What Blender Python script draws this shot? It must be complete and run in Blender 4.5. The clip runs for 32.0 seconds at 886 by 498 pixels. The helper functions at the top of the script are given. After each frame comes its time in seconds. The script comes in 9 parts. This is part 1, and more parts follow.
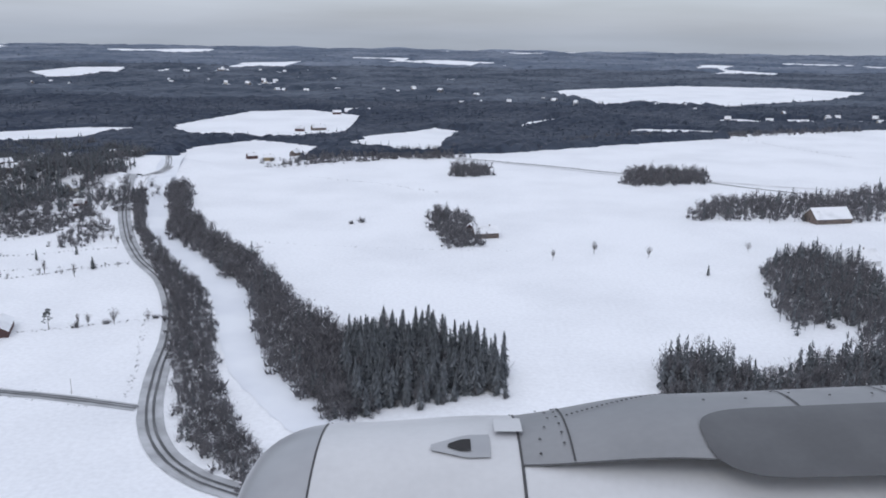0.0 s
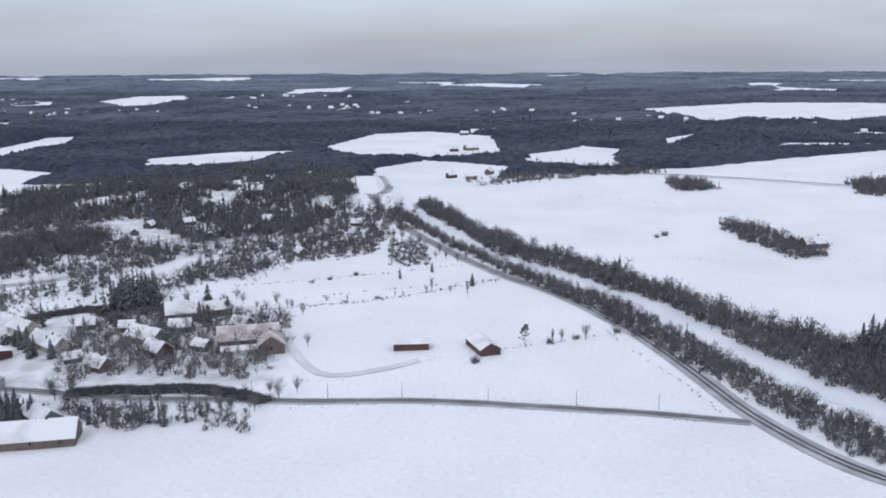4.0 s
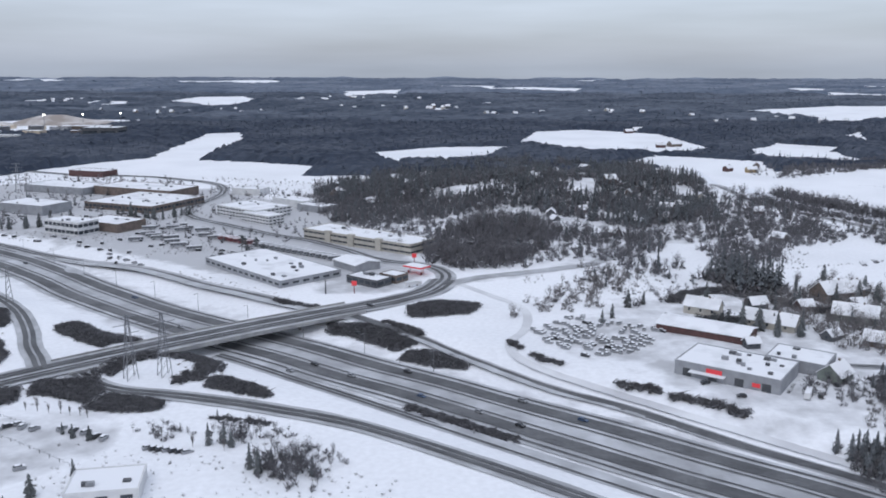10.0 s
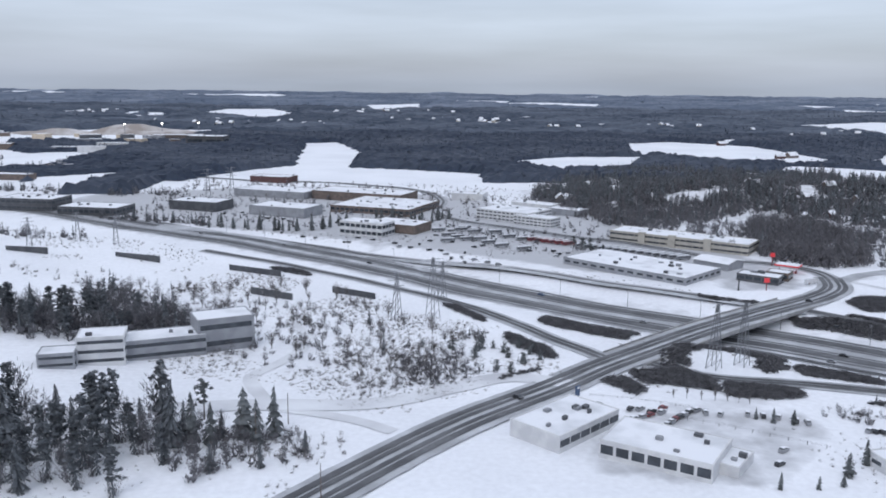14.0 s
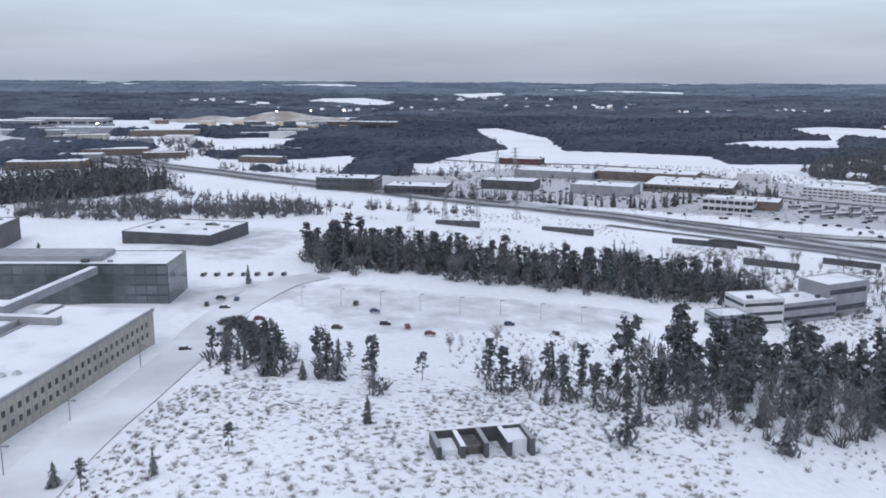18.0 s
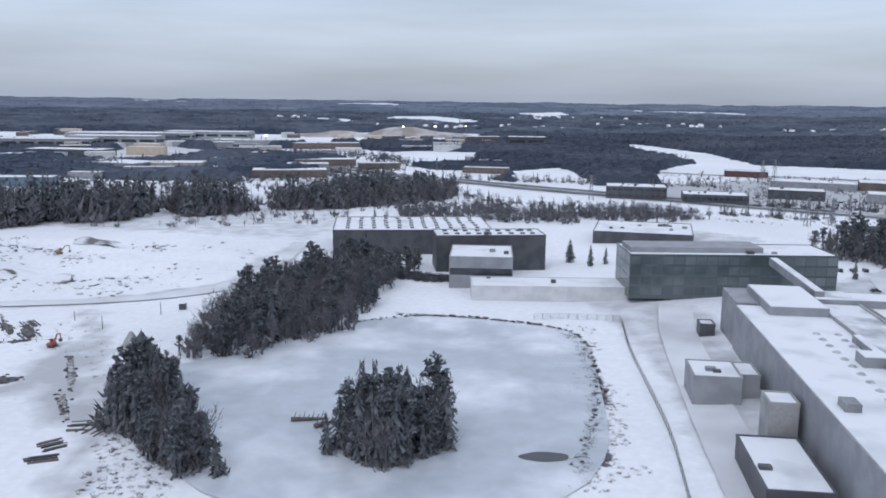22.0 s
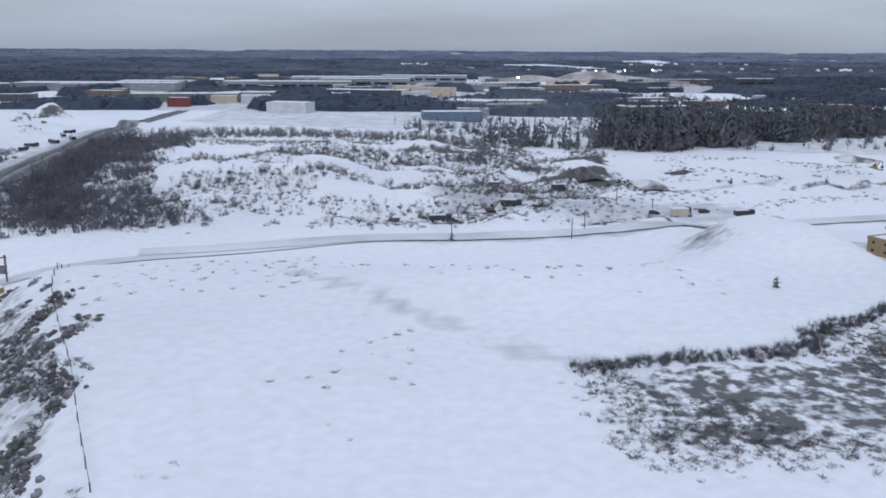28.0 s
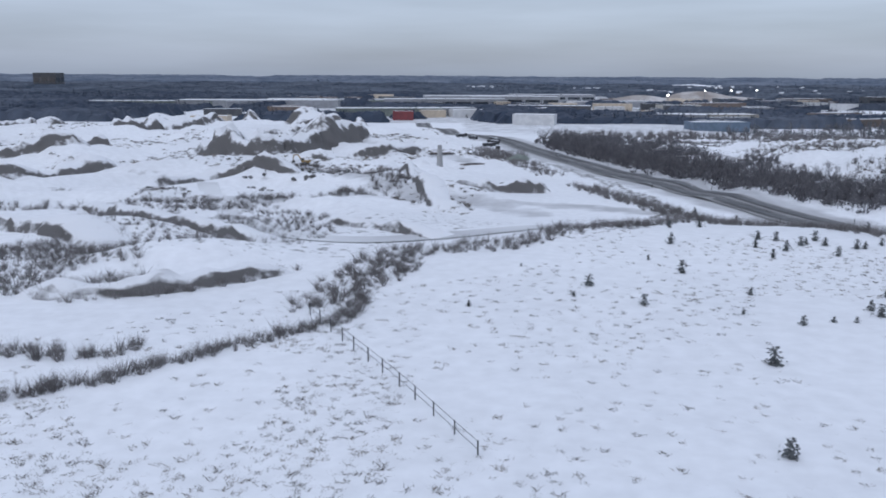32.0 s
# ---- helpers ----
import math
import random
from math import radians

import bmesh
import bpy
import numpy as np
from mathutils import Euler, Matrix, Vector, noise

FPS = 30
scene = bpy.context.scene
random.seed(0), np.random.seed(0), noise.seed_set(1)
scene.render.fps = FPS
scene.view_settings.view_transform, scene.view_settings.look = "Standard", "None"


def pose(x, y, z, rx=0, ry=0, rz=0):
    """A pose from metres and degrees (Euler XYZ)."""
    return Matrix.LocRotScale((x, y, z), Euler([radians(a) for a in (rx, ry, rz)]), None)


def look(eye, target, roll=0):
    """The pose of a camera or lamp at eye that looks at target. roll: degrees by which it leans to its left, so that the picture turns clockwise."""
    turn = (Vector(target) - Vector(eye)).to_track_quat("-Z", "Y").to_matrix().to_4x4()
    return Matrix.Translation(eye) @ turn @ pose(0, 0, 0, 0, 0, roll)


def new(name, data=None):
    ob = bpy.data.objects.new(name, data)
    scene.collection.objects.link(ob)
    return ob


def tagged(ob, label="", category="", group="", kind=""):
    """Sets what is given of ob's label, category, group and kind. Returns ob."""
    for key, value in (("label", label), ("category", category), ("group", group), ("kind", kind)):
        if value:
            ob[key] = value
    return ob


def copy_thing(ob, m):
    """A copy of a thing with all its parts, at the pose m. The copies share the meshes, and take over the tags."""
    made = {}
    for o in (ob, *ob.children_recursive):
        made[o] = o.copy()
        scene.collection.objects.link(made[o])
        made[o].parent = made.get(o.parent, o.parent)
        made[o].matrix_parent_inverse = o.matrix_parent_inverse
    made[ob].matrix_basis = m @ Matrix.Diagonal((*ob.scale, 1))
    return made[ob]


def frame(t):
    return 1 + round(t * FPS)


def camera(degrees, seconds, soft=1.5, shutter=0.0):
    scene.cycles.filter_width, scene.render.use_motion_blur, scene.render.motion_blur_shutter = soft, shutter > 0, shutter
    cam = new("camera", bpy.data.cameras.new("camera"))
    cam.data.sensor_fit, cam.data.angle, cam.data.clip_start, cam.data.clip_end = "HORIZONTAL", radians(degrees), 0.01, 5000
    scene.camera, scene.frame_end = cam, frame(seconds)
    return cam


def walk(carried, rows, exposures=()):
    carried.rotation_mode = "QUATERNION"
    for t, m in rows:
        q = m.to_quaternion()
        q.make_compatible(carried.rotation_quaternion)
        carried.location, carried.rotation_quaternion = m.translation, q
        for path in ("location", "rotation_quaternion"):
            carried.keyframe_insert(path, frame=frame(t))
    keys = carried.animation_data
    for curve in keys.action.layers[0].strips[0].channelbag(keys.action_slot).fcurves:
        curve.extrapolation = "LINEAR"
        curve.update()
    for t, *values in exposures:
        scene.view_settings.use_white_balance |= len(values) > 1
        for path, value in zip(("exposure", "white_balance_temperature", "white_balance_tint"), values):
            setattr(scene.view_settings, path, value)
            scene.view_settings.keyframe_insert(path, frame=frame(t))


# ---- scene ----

# ---- camera ----
cam = camera(54.53, 32.0, soft=1.8)
PATH = [
    (0.0, 0.0, -0.00, 96.00, 76.04, -0.79, 1.40),
    (0.5, -19.4, 0.74, 95.02, 77.13, -0.48, 1.08),
    (1.0, -38.8, 1.47, 94.04, 78.37, -0.15, 0.92),
    (1.5, -58.2, 2.17, 93.07, 78.31, 0.06, 0.88),
    (2.0, -77.6, 2.86, 92.11, 77.79, 0.13, 1.20),
    (2.5, -97.1, 3.52, 91.16, 77.48, 0.17, 1.30),
    (3.0, -116.5, 4.17, 90.21, 77.81, 0.31, 1.30),
    (3.5, -135.9, 4.79, 89.26, 77.53, 0.37, 1.35),
    (5.5, -213.8, 7.09, 85.54, 78.51, 0.20, 1.07),
    (6.0, -233.3, 7.61, 84.62, 77.55, -0.05, 0.48),
    (6.5, -252.8, 8.11, 83.70, 76.86, -0.19, -0.20),
    (7.0, -272.3, 8.58, 82.78, 76.89, 0.11, -0.58),
    (7.5, -291.8, 9.04, 81.87, 77.34, 0.45, -0.48),
    (8.0, -311.3, 9.47, 80.96, 77.17, 0.36, -0.42),
    (8.5, -330.8, 9.88, 80.05, 77.84, 0.30, -0.42),
    (9.0, -350.3, 10.27, 79.15, 78.52, 0.15, -0.44),
    (9.5, -369.9, 10.64, 78.24, 78.56, 0.06, -0.61),
    (10.0, -389.4, 10.98, 77.34, 78.11, -0.08, -0.47),
    (10.5, -408.9, 11.30, 76.43, 77.56, -0.42, -0.56),
    (11.0, -428.5, 11.60, 75.53, 77.96, -0.36, -0.53),
    (11.5, -448.1, 11.87, 74.62, 78.76, -0.45, -0.86),
    (12.0, -467.6, 12.12, 73.72, 79.46, -0.48, -1.13),
    (12.5, -487.2, 12.34, 72.81, 80.01, -0.54, -1.44),
    (13.0, -506.8, 12.55, 71.90, 80.39, -0.10, -1.26),
    (13.5, -526.4, 12.72, 70.99, 79.28, -0.28, -1.86),
    (15.5, -604.7, 13.18, 67.32, 79.14, -1.11, -3.53),
    (16.0, -624.4, 13.23, 66.39, 79.62, -0.77, -3.04),
    (16.5, -644.0, 13.25, 65.46, 79.32, -0.68, -2.34),
    (17.0, -663.6, 13.25, 64.53, 79.25, -0.43, -1.44),
    (17.5, -683.2, 13.22, 63.59, 79.10, -0.30, -0.99),
    (18.0, -702.9, 13.16, 62.64, 78.60, -0.24, -0.47),
    (18.5, -722.5, 13.08, 61.69, 78.66, -0.30, -0.34),
    (19.0, -742.1, 12.98, 60.74, 79.91, -0.19, 0.20),
    (19.5, -761.8, 12.84, 59.77, 80.34, 0.00, 1.10),
    (20.0, -781.4, 12.68, 58.80, 79.88, -0.23, 1.01),
    (20.5, -801.1, 12.49, 57.83, 80.13, -0.16, 0.87),
    (21.0, -820.8, 12.27, 56.84, 79.62, -0.47, 0.35),
    (21.5, -840.4, 12.02, 55.85, 79.64, -0.86, -0.05),
    (22.0, -860.1, 11.75, 54.85, 79.96, -0.63, 0.17),
    (22.5, -879.8, 11.45, 53.84, 80.22, -0.64, 0.20),
    (23.0, -899.5, 11.11, 52.82, 79.14, -0.81, -0.13),
    (23.5, -919.2, 10.75, 51.79, 79.54, -0.73, -0.50),
    (24.0, -938.8, 10.36, 50.75, 79.15, -1.27, -0.86),
    (24.5, -958.5, 9.95, 49.71, 78.83, -1.84, -1.29),
    (25.0, -978.2, 9.50, 48.65, 79.97, -1.25, -0.48),
    (25.5, -997.9, 9.02, 47.58, 80.06, -0.29, 0.54),
    (26.0, -1017.7, 8.51, 46.50, 78.76, 0.41, 1.84),
    (26.5, -1037.4, 7.97, 45.40, 77.69, 0.32, 2.33),
    (28.5, -1116.2, 5.52, 40.91, 76.88, -0.51, 0.87),
    (29.0, -1136.0, 4.82, 39.75, 77.33, -0.53, 0.67),
    (29.5, -1155.7, 4.10, 38.58, 78.90, -0.20, 0.27),
    (30.0, -1175.4, 3.34, 37.39, 79.61, -0.05, 0.35),
    (30.5, -1195.2, 2.56, 36.19, 78.79, -0.53, 0.33),
    (31.0, -1214.9, 1.74, 34.98, 77.85, -0.93, 0.35),
    (31.5, -1234.7, 0.88, 33.74, 77.60, -0.92, 0.11),
    (32.0, -1254.4, -0.00, 32.50, 78.63, -0.24, 0.77),
]
walk(cam, [(t, pose(x, y, z, rx, ry, rz)) for t, x, y, z, rx, ry, rz in PATH],
     exposures=[(0.0, -0.06, 6380, 12), (9.0, -0.05, 6280, 12), (16.0, -0.02, 6200, 12), (20.0, -0.04, 6150, 12), (24.0, -0.16, 6050, 12), (32.0, -0.32, 5950, 12)])

# ---- light: an overcast winter sky ----
world = bpy.data.worlds.new("overcast")
scene.world = world
world.use_nodes = True
wn, wl = world.node_tree.nodes, world.node_tree.links
background = wn["Background"]
coord = wn.new("ShaderNodeTexCoord")
split = wn.new("ShaderNodeSeparateXYZ")
wl.new(coord.outputs["Generated"], split.inputs[0])
ramp = wn.new("ShaderNodeValToRGB")
for stop, colour in zip((0.0, 0.035, 0.10, 0.17, 0.30), range(5)):
    if colour > 1:
        ramp.color_ramp.elements.new(stop)
for element, (stop, colour) in zip(ramp.color_ramp.elements, (
        (0.0, (0.35, 0.40, 0.485)), (0.02, (0.385, 0.435, 0.525)), (0.075, (0.525, 0.585, 0.69)), (0.16, (0.51, 0.57, 0.68)), (0.55, (0.80, 0.85, 0.95)))):
    element.position, element.color = stop, (*colour, 1)
wl.new(split.outputs["Z"], ramp.inputs[0])
stretch = wn.new("ShaderNodeMapping")
stretch.inputs["Scale"].default_value = (1.6, 1.6, 15.0)
wl.new(coord.outputs["Generated"], stretch.inputs[0])
cloud = wn.new("ShaderNodeTexNoise")
cloud.inputs["Scale"].default_value, cloud.inputs["Detail"].default_value = 1.7, 5.0
wl.new(stretch.outputs[0], cloud.inputs["Vector"])
streak = wn.new("ShaderNodeMapRange")
streak.inputs["From Min"].default_value, streak.inputs["From Max"].default_value = 0.3, 0.7
streak.inputs["To Min"].default_value, streak.inputs["To Max"].default_value = 0.86, 1.12
wl.new(cloud.outputs[0], streak.inputs[0])
layer = wn.new("ShaderNodeMix")
layer.data_type, layer.blend_type = "RGBA", "MULTIPLY"
layer.inputs["Factor"].default_value = 1.0
wl.new(ramp.outputs[0], layer.inputs["A"])
wl.new(streak.outputs[0], layer.inputs["B"])
sky = wn.new("ShaderNodeTexSky")
sky.sky_type, sky.sun_disc, sky.sun_elevation, sky.sun_rotation = "NISHITA", False, radians(14), radians(200)
veil = wn.new("ShaderNodeMix")
veil.data_type, veil.blend_type = "RGBA", "ADD"
veil.inputs["Factor"].default_value = 0.02
wl.new(layer.outputs["Result"], veil.inputs["A"])
wl.new(sky.outputs[0], veil.inputs["B"])
wl.new(veil.outputs["Result"], background.inputs["Color"])
background.inputs["Strength"].default_value = 1.0
sun = new("sun", bpy.data.lights.new("sun", "SUN"))
sun.data.energy, sun.data.angle, sun.data.color = 0.6, radians(25), (1.0, 0.97, 0.93)
sun.matrix_world = look((0, 0, 100), (40, 80, 0))

# ---- materials ----
U = 0.56  # one real metre in this world, which is scaled as a whole


def material(name, colour, rough=0.8, second=None, scale=1.0, detail=4.0, low=0.4, high=0.6, bump=0.0, metal=0.0, bump_scale=None, random_shade=0.0, fine=None, emit=0.0):
    """Two colours mixed by noise in world space, with a finer grain and a bump."""
    m = bpy.data.materials.new(name)
    m.use_nodes = True
    n, l = m.node_tree.nodes, m.node_tree.links
    p = n["Principled BSDF"]
    p.inputs["Base Color"].default_value = (*colour, 1)
    p.inputs["Roughness"].default_value, p.inputs["Metallic"].default_value = rough, metal
    geo = n.new("ShaderNodeNewGeometry")
    out = None
    if second is not None:
        tex = n.new("ShaderNodeTexNoise")
        tex.inputs["Scale"].default_value, tex.inputs["Detail"].default_value = scale, detail
        l.new(geo.outputs["Position"], tex.inputs["Vector"])
        rng = n.new("ShaderNodeMapRange")
        rng.inputs["From Min"].default_value, rng.inputs["From Max"].default_value = low, high
        l.new(tex.outputs[0], rng.inputs[0])
        mix = n.new("ShaderNodeMix")
        mix.data_type = "RGBA"
        mix.inputs["A"].default_value, mix.inputs["B"].default_value = (*colour, 1), (*second, 1)
        l.new(rng.outputs[0], mix.inputs["Factor"])
        out = mix.outputs["Result"]
    if fine is not None:
        tex2 = n.new("ShaderNodeTexNoise")
        tex2.inputs["Scale"].default_value, tex2.inputs["Detail"].default_value = fine[0], 3.0
        l.new(geo.outputs["Position"], tex2.inputs["Vector"])
        rng2 = n.new("ShaderNodeMapRange")
        rng2.inputs["From Min"].default_value, rng2.inputs["From Max"].default_value = 0.3, 0.7
        rng2.inputs["To Min"].default_value, rng2.inputs["To Max"].default_value = fine[1], fine[2]
        l.new(tex2.outputs[0], rng2.inputs[0])
        mul = n.new("ShaderNodeMix")
        mul.data_type, mul.blend_type = "RGBA", "MULTIPLY"
        mul.inputs["Factor"].default_value = 1.0
        if out:
            l.new(out, mul.inputs["A"])
        else:
            mul.inputs["A"].default_value = (*colour, 1)
        l.new(rng2.outputs[0], mul.inputs["B"])
        out = mul.outputs["Result"]
    if random_shade:
        info = n.new("ShaderNodeObjectInfo") if random_shade > 0 else geo
        rng3 = n.new("ShaderNodeMapRange")
        k = abs(random_shade)
        rng3.inputs["To Min"].default_value, rng3.inputs["To Max"].default_value = 1 - k, 1 + k
        l.new(info.outputs["Random"] if random_shade > 0 else geo.outputs["Random Per Island"], rng3.inputs[0])
        mul2 = n.new("ShaderNodeMix")
        mul2.data_type, mul2.blend_type = "RGBA", "MULTIPLY"
        mul2.inputs["Factor"].default_value = 1.0
        if out:
            l.new(out, mul2.inputs["A"])
        else:
            mul2.inputs["A"].default_value = (*colour, 1)
        l.new(rng3.outputs[0], mul2.inputs["B"])
        out = mul2.outputs["Result"]
    if out:
        l.new(out, p.inputs["Base Color"])
    if bump:
        tex3 = n.new("ShaderNodeTexNoise")
        tex3.inputs["Scale"].default_value, tex3.inputs["Detail"].default_value = bump_scale or scale * 3, 5.0
        l.new(geo.outputs["Position"], tex3.inputs["Vector"])
        bm_ = n.new("ShaderNodeBump")
        bm_.inputs["Strength"].default_value, bm_.inputs["Distance"].default_value = 1.0, bump
        l.new(tex3.outputs[0], bm_.inputs["Height"])
        l.new(bm_.outputs[0], p.inputs["Normal"])
    if emit:
        p.inputs["Emission Color"].default_value, p.inputs["Emission Strength"].default_value = (*colour, 1), emit
    return m


SNOW = material("snow", (0.80, 0.82, 0.86), 0.7, (0.70, 0.72, 0.76), 0.018, 6, 0.42, 0.75, bump=0.35, bump_scale=0.16, fine=(0.7, 0.94, 1.04))
ROOF_SNOW = material("roof snow", (0.76, 0.78, 0.82), 0.7, (0.50, 0.52, 0.55), 0.13, 6, 0.50, 0.80, bump=0.06, bump_scale=1.2)
RIVER_SNOW = material("river snow", (0.74, 0.77, 0.82), 0.6, (0.66, 0.69, 0.75), 0.03, 4, bump=0.05)
ICE = material("pond ice", (0.44, 0.48, 0.53), 0.35, (0.70, 0.73, 0.78), 0.055, 6, 0.46, 0.66, fine=(0.25, 0.9, 1.1))
ASPHALT = material("winter asphalt", (0.065, 0.068, 0.075), 0.7, (0.14, 0.145, 0.155), 0.09, 6, 0.4, 0.75, fine=(0.8, 0.85, 1.15))
SLUSH = material("packed road snow", (0.30, 0.31, 0.33), 0.7, (0.52, 0.54, 0.575), 0.12, 6, 0.38, 0.75, bump=0.03)
GREY_SNOW = material("trampled snow", (0.50, 0.51, 0.54), 0.75, (0.70, 0.72, 0.75), 0.06, 6, 0.35, 0.65, bump=0.1, bump_scale=0.6)
SPRUCE = material("spruce needles", (0.086, 0.097, 0.109), 0.9, (0.132, 0.145, 0.160), 0.9, 3, random_shade=-0.3)
TREE_NEEDLES = material("needles", (0.084, 0.095, 0.101), 0.9, (0.128, 0.140, 0.148), 1.4, 3, random_shade=0.25)
# distance haze put into the wood colours: bluish, and paler further out
FAR_WOOD = material("haze-tinted far woods", (0.042, 0.058, 0.088), 0.95, (0.100, 0.121, 0.160), 0.006, 7, 0.42, 0.66, random_shade=-0.12, fine=(0.12, 0.84, 1.15))
DISTANT_WOOD = material("pale haze-tinted distant woods", (0.075, 0.100, 0.146), 0.95, (0.145, 0.172, 0.222), 0.004, 7, 0.42, 0.66, random_shade=-0.15, fine=(0.06, 0.8, 1.2))
# even pale blue that stands in for haze on the last ridge
HORIZON = material("haze-paled horizon hills", (0.135, 0.170, 0.230), 0.95, (0.16, 0.195, 0.255), 0.003, 5)
BARE = material("bare twigs", (0.106, 0.106, 0.118), 0.95, (0.164, 0.162, 0.177), 0.4, 3, random_shade=-0.3)
TWIG = material("tree twigs", (0.11, 0.104, 0.108), 0.95, (0.165, 0.158, 0.162), 0.8, 3, random_shade=0.25)
BARK = material("bark", (0.09, 0.078, 0.07), 0.95, (0.16, 0.14, 0.13), 1.5, 4)
SHRUB = material("dark shrubs", (0.084, 0.085, 0.095), 0.95, (0.126, 0.127, 0.139), 0.6, 4, random_shade=-0.25)
TUFT = material("dry grass", (0.20, 0.175, 0.15), 0.95, (0.10, 0.092, 0.088), 0.3, 4, random_shade=-0.4)
CONCRETE = material("concrete", (0.36, 0.365, 0.37), 0.85, (0.27, 0.275, 0.285), 0.25, 6, fine=(2.0, 0.9, 1.08))
WALL_WHITE = material("white cladding", (0.62, 0.63, 0.64), 0.6, (0.52, 0.53, 0.55), 0.35, 4)
WALL_GREY = material("grey cladding", (0.30, 0.315, 0.34), 0.55, (0.24, 0.25, 0.275), 0.3, 4)
WALL_DARK = material("charcoal cladding", (0.055, 0.06, 0.07), 0.5, (0.085, 0.09, 0.10), 0.3, 4)
WALL_BEIGE = material("beige cladding", (0.45, 0.43, 0.385), 0.65, (0.36, 0.345, 0.31), 0.3, 4)
WALL_BROWN = material("brown brick wall", (0.17, 0.135, 0.12), 0.85, (0.12, 0.10, 0.09), 0.5, 4, fine=(3.0, 0.8, 1.2))
WALL_RED = material("weathered barn red boards", (0.105, 0.052, 0.050), 0.8, (0.075, 0.042, 0.042), 0.7, 4)
WALL_YELLOW = material("ochre boards", (0.36, 0.27, 0.15), 0.75, (0.29, 0.22, 0.125), 0.7, 4)
WALL_CREAM = material("cream render", (0.56, 0.48, 0.38), 0.8, (0.48, 0.41, 0.33), 0.5, 4)
WALL_GREEN = material("grey-green boards", (0.20, 0.23, 0.21), 0.8, (0.15, 0.175, 0.165), 0.5, 4)
ROOF_RED = material("frosted red tiles", (0.36, 0.30, 0.29), 0.8, (0.66, 0.66, 0.68), 0.22, 5, 0.40, 0.66)
BLUE_METAL = material("blue sheet metal", (0.14, 0.19, 0.26), 0.5, (0.11, 0.155, 0.21), 0.4, 3)
GLASS = material("window glass", (0.035, 0.042, 0.052), 0.12, (0.06, 0.07, 0.085), 0.3, 3)
CURTAIN_GLASS = material("grey-green curtain glass", (0.060, 0.078, 0.086), 0.2, (0.105, 0.125, 0.136), 0.12, 3)
PANE_GREEN = material("green-tinted office panes", (0.068, 0.088, 0.095), 0.12, (0.125, 0.148, 0.158), 0.09, 5, 0.42, 0.6, random_shade=0.2)
STALK = material("pale bare stalks", (0.15, 0.143, 0.146), 0.95, (0.22, 0.212, 0.216), 0.5, 3, random_shade=-0.3)
SOFT_BARE = material("grey birch twigs", (0.15, 0.145, 0.15), 0.95, (0.22, 0.212, 0.218), 0.4, 3, random_shade=-0.3)
# distance haze put into the colour as a dark blue cast
NEAR_FOREST = material("dark spruce forest blued for haze", (0.032, 0.045, 0.073), 0.95, (0.068, 0.083, 0.114), 0.008, 7, 0.44, 0.68, random_shade=-0.14, fine=(0.14, 0.82, 1.18))
STEEL = material("galvanised steel", (0.30, 0.31, 0.33), 0.45, (0.22, 0.23, 0.25), 0.6, 3, metal=0.6)
DARK_STEEL = material("dark steel", (0.06, 0.062, 0.068), 0.5, metal=0.4)
RUBBER = material("rubber", (0.02, 0.02, 0.022), 0.85)
PAINT_RED = material("red paint", (0.21, 0.046, 0.052), 0.5, (0.17, 0.042, 0.048), 0.5, 3)
PAINT_ORANGE = material("orange machine paint", (0.40, 0.085, 0.05), 0.5, (0.30, 0.07, 0.045), 0.8, 3)
PAINT_YELLOW = material("yellow machine paint", (0.36, 0.24, 0.075), 0.5, (0.26, 0.18, 0.07), 0.8, 3)
PAINT_WHITE = material("white paint", (0.62, 0.63, 0.65), 0.4)
PAINT_DARK = material("dark paint", (0.035, 0.037, 0.043), 0.3)
PAINT_GREY = material("silver paint", (0.30, 0.31, 0.33), 0.35, metal=0.3)
PAINT_BLUE = material("blue paint", (0.04, 0.075, 0.15), 0.35)
SIGN_RED = material("red sign", (0.62, 0.05, 0.06), 0.4, emit=0.18)
LAMP = material("lit lamp", (1.0, 0.93, 0.80), 0.4, emit=9.0)
EARTH = material("dark earth", (0.074, 0.071, 0.073), 0.95, (0.150, 0.145, 0.147), 0.5, 5, bump=0.15, bump_scale=1.5)
ROCK = material("snowy rubble", (0.10, 0.098, 0.10), 0.9, (0.42, 0.43, 0.45), 0.55, 5, 0.5, 0.75, random_shade=-0.3)
ENGINE_GREY = material("engine grey paint", (0.225, 0.232, 0.245), 0.4, (0.195, 0.202, 0.215), 3.0, 5, fine=(40.0, 0.96, 1.03))
ENGINE_LIGHT = material("engine white paint", (0.55, 0.56, 0.58), 0.3, (0.50, 0.51, 0.53), 2.5, 5, fine=(50.0, 0.97, 1.02))
ENGINE_LIP = material("inlet lip metal", (0.36, 0.37, 0.39), 0.3, (0.32, 0.33, 0.35), 5.0, 4, metal=0.35)

# ---- the ground ----
def smooth(a):
    a = np.clip(a, 0.0, 1.0)
    return a * a * (3 - 2 * a)


MOTORWAY = [(-960, 665), (-863, 590), (-796, 533), (-725, 477), (-670, 430), (-619, 398), (-575, 370), (-547, 348), (-507, 309), (-470, 278), (-428, 247), (-372, 204), (-250, 107)]


def line_distance(x, y, line):
    """The distance of points from a polyline."""
    best = np.full(np.shape(x), 1e9)
    for (ax, ay), (bx, by) in zip(line, line[1:]):
        dx, dy = bx - ax, by - ay
        s = np.clip(((x - ax) * dx + (y - ay) * dy) / (dx * dx + dy * dy), 0, 1)
        best = np.minimum(best, np.hypot(x - ax - s * dx, y - ay - s * dy))
    return best


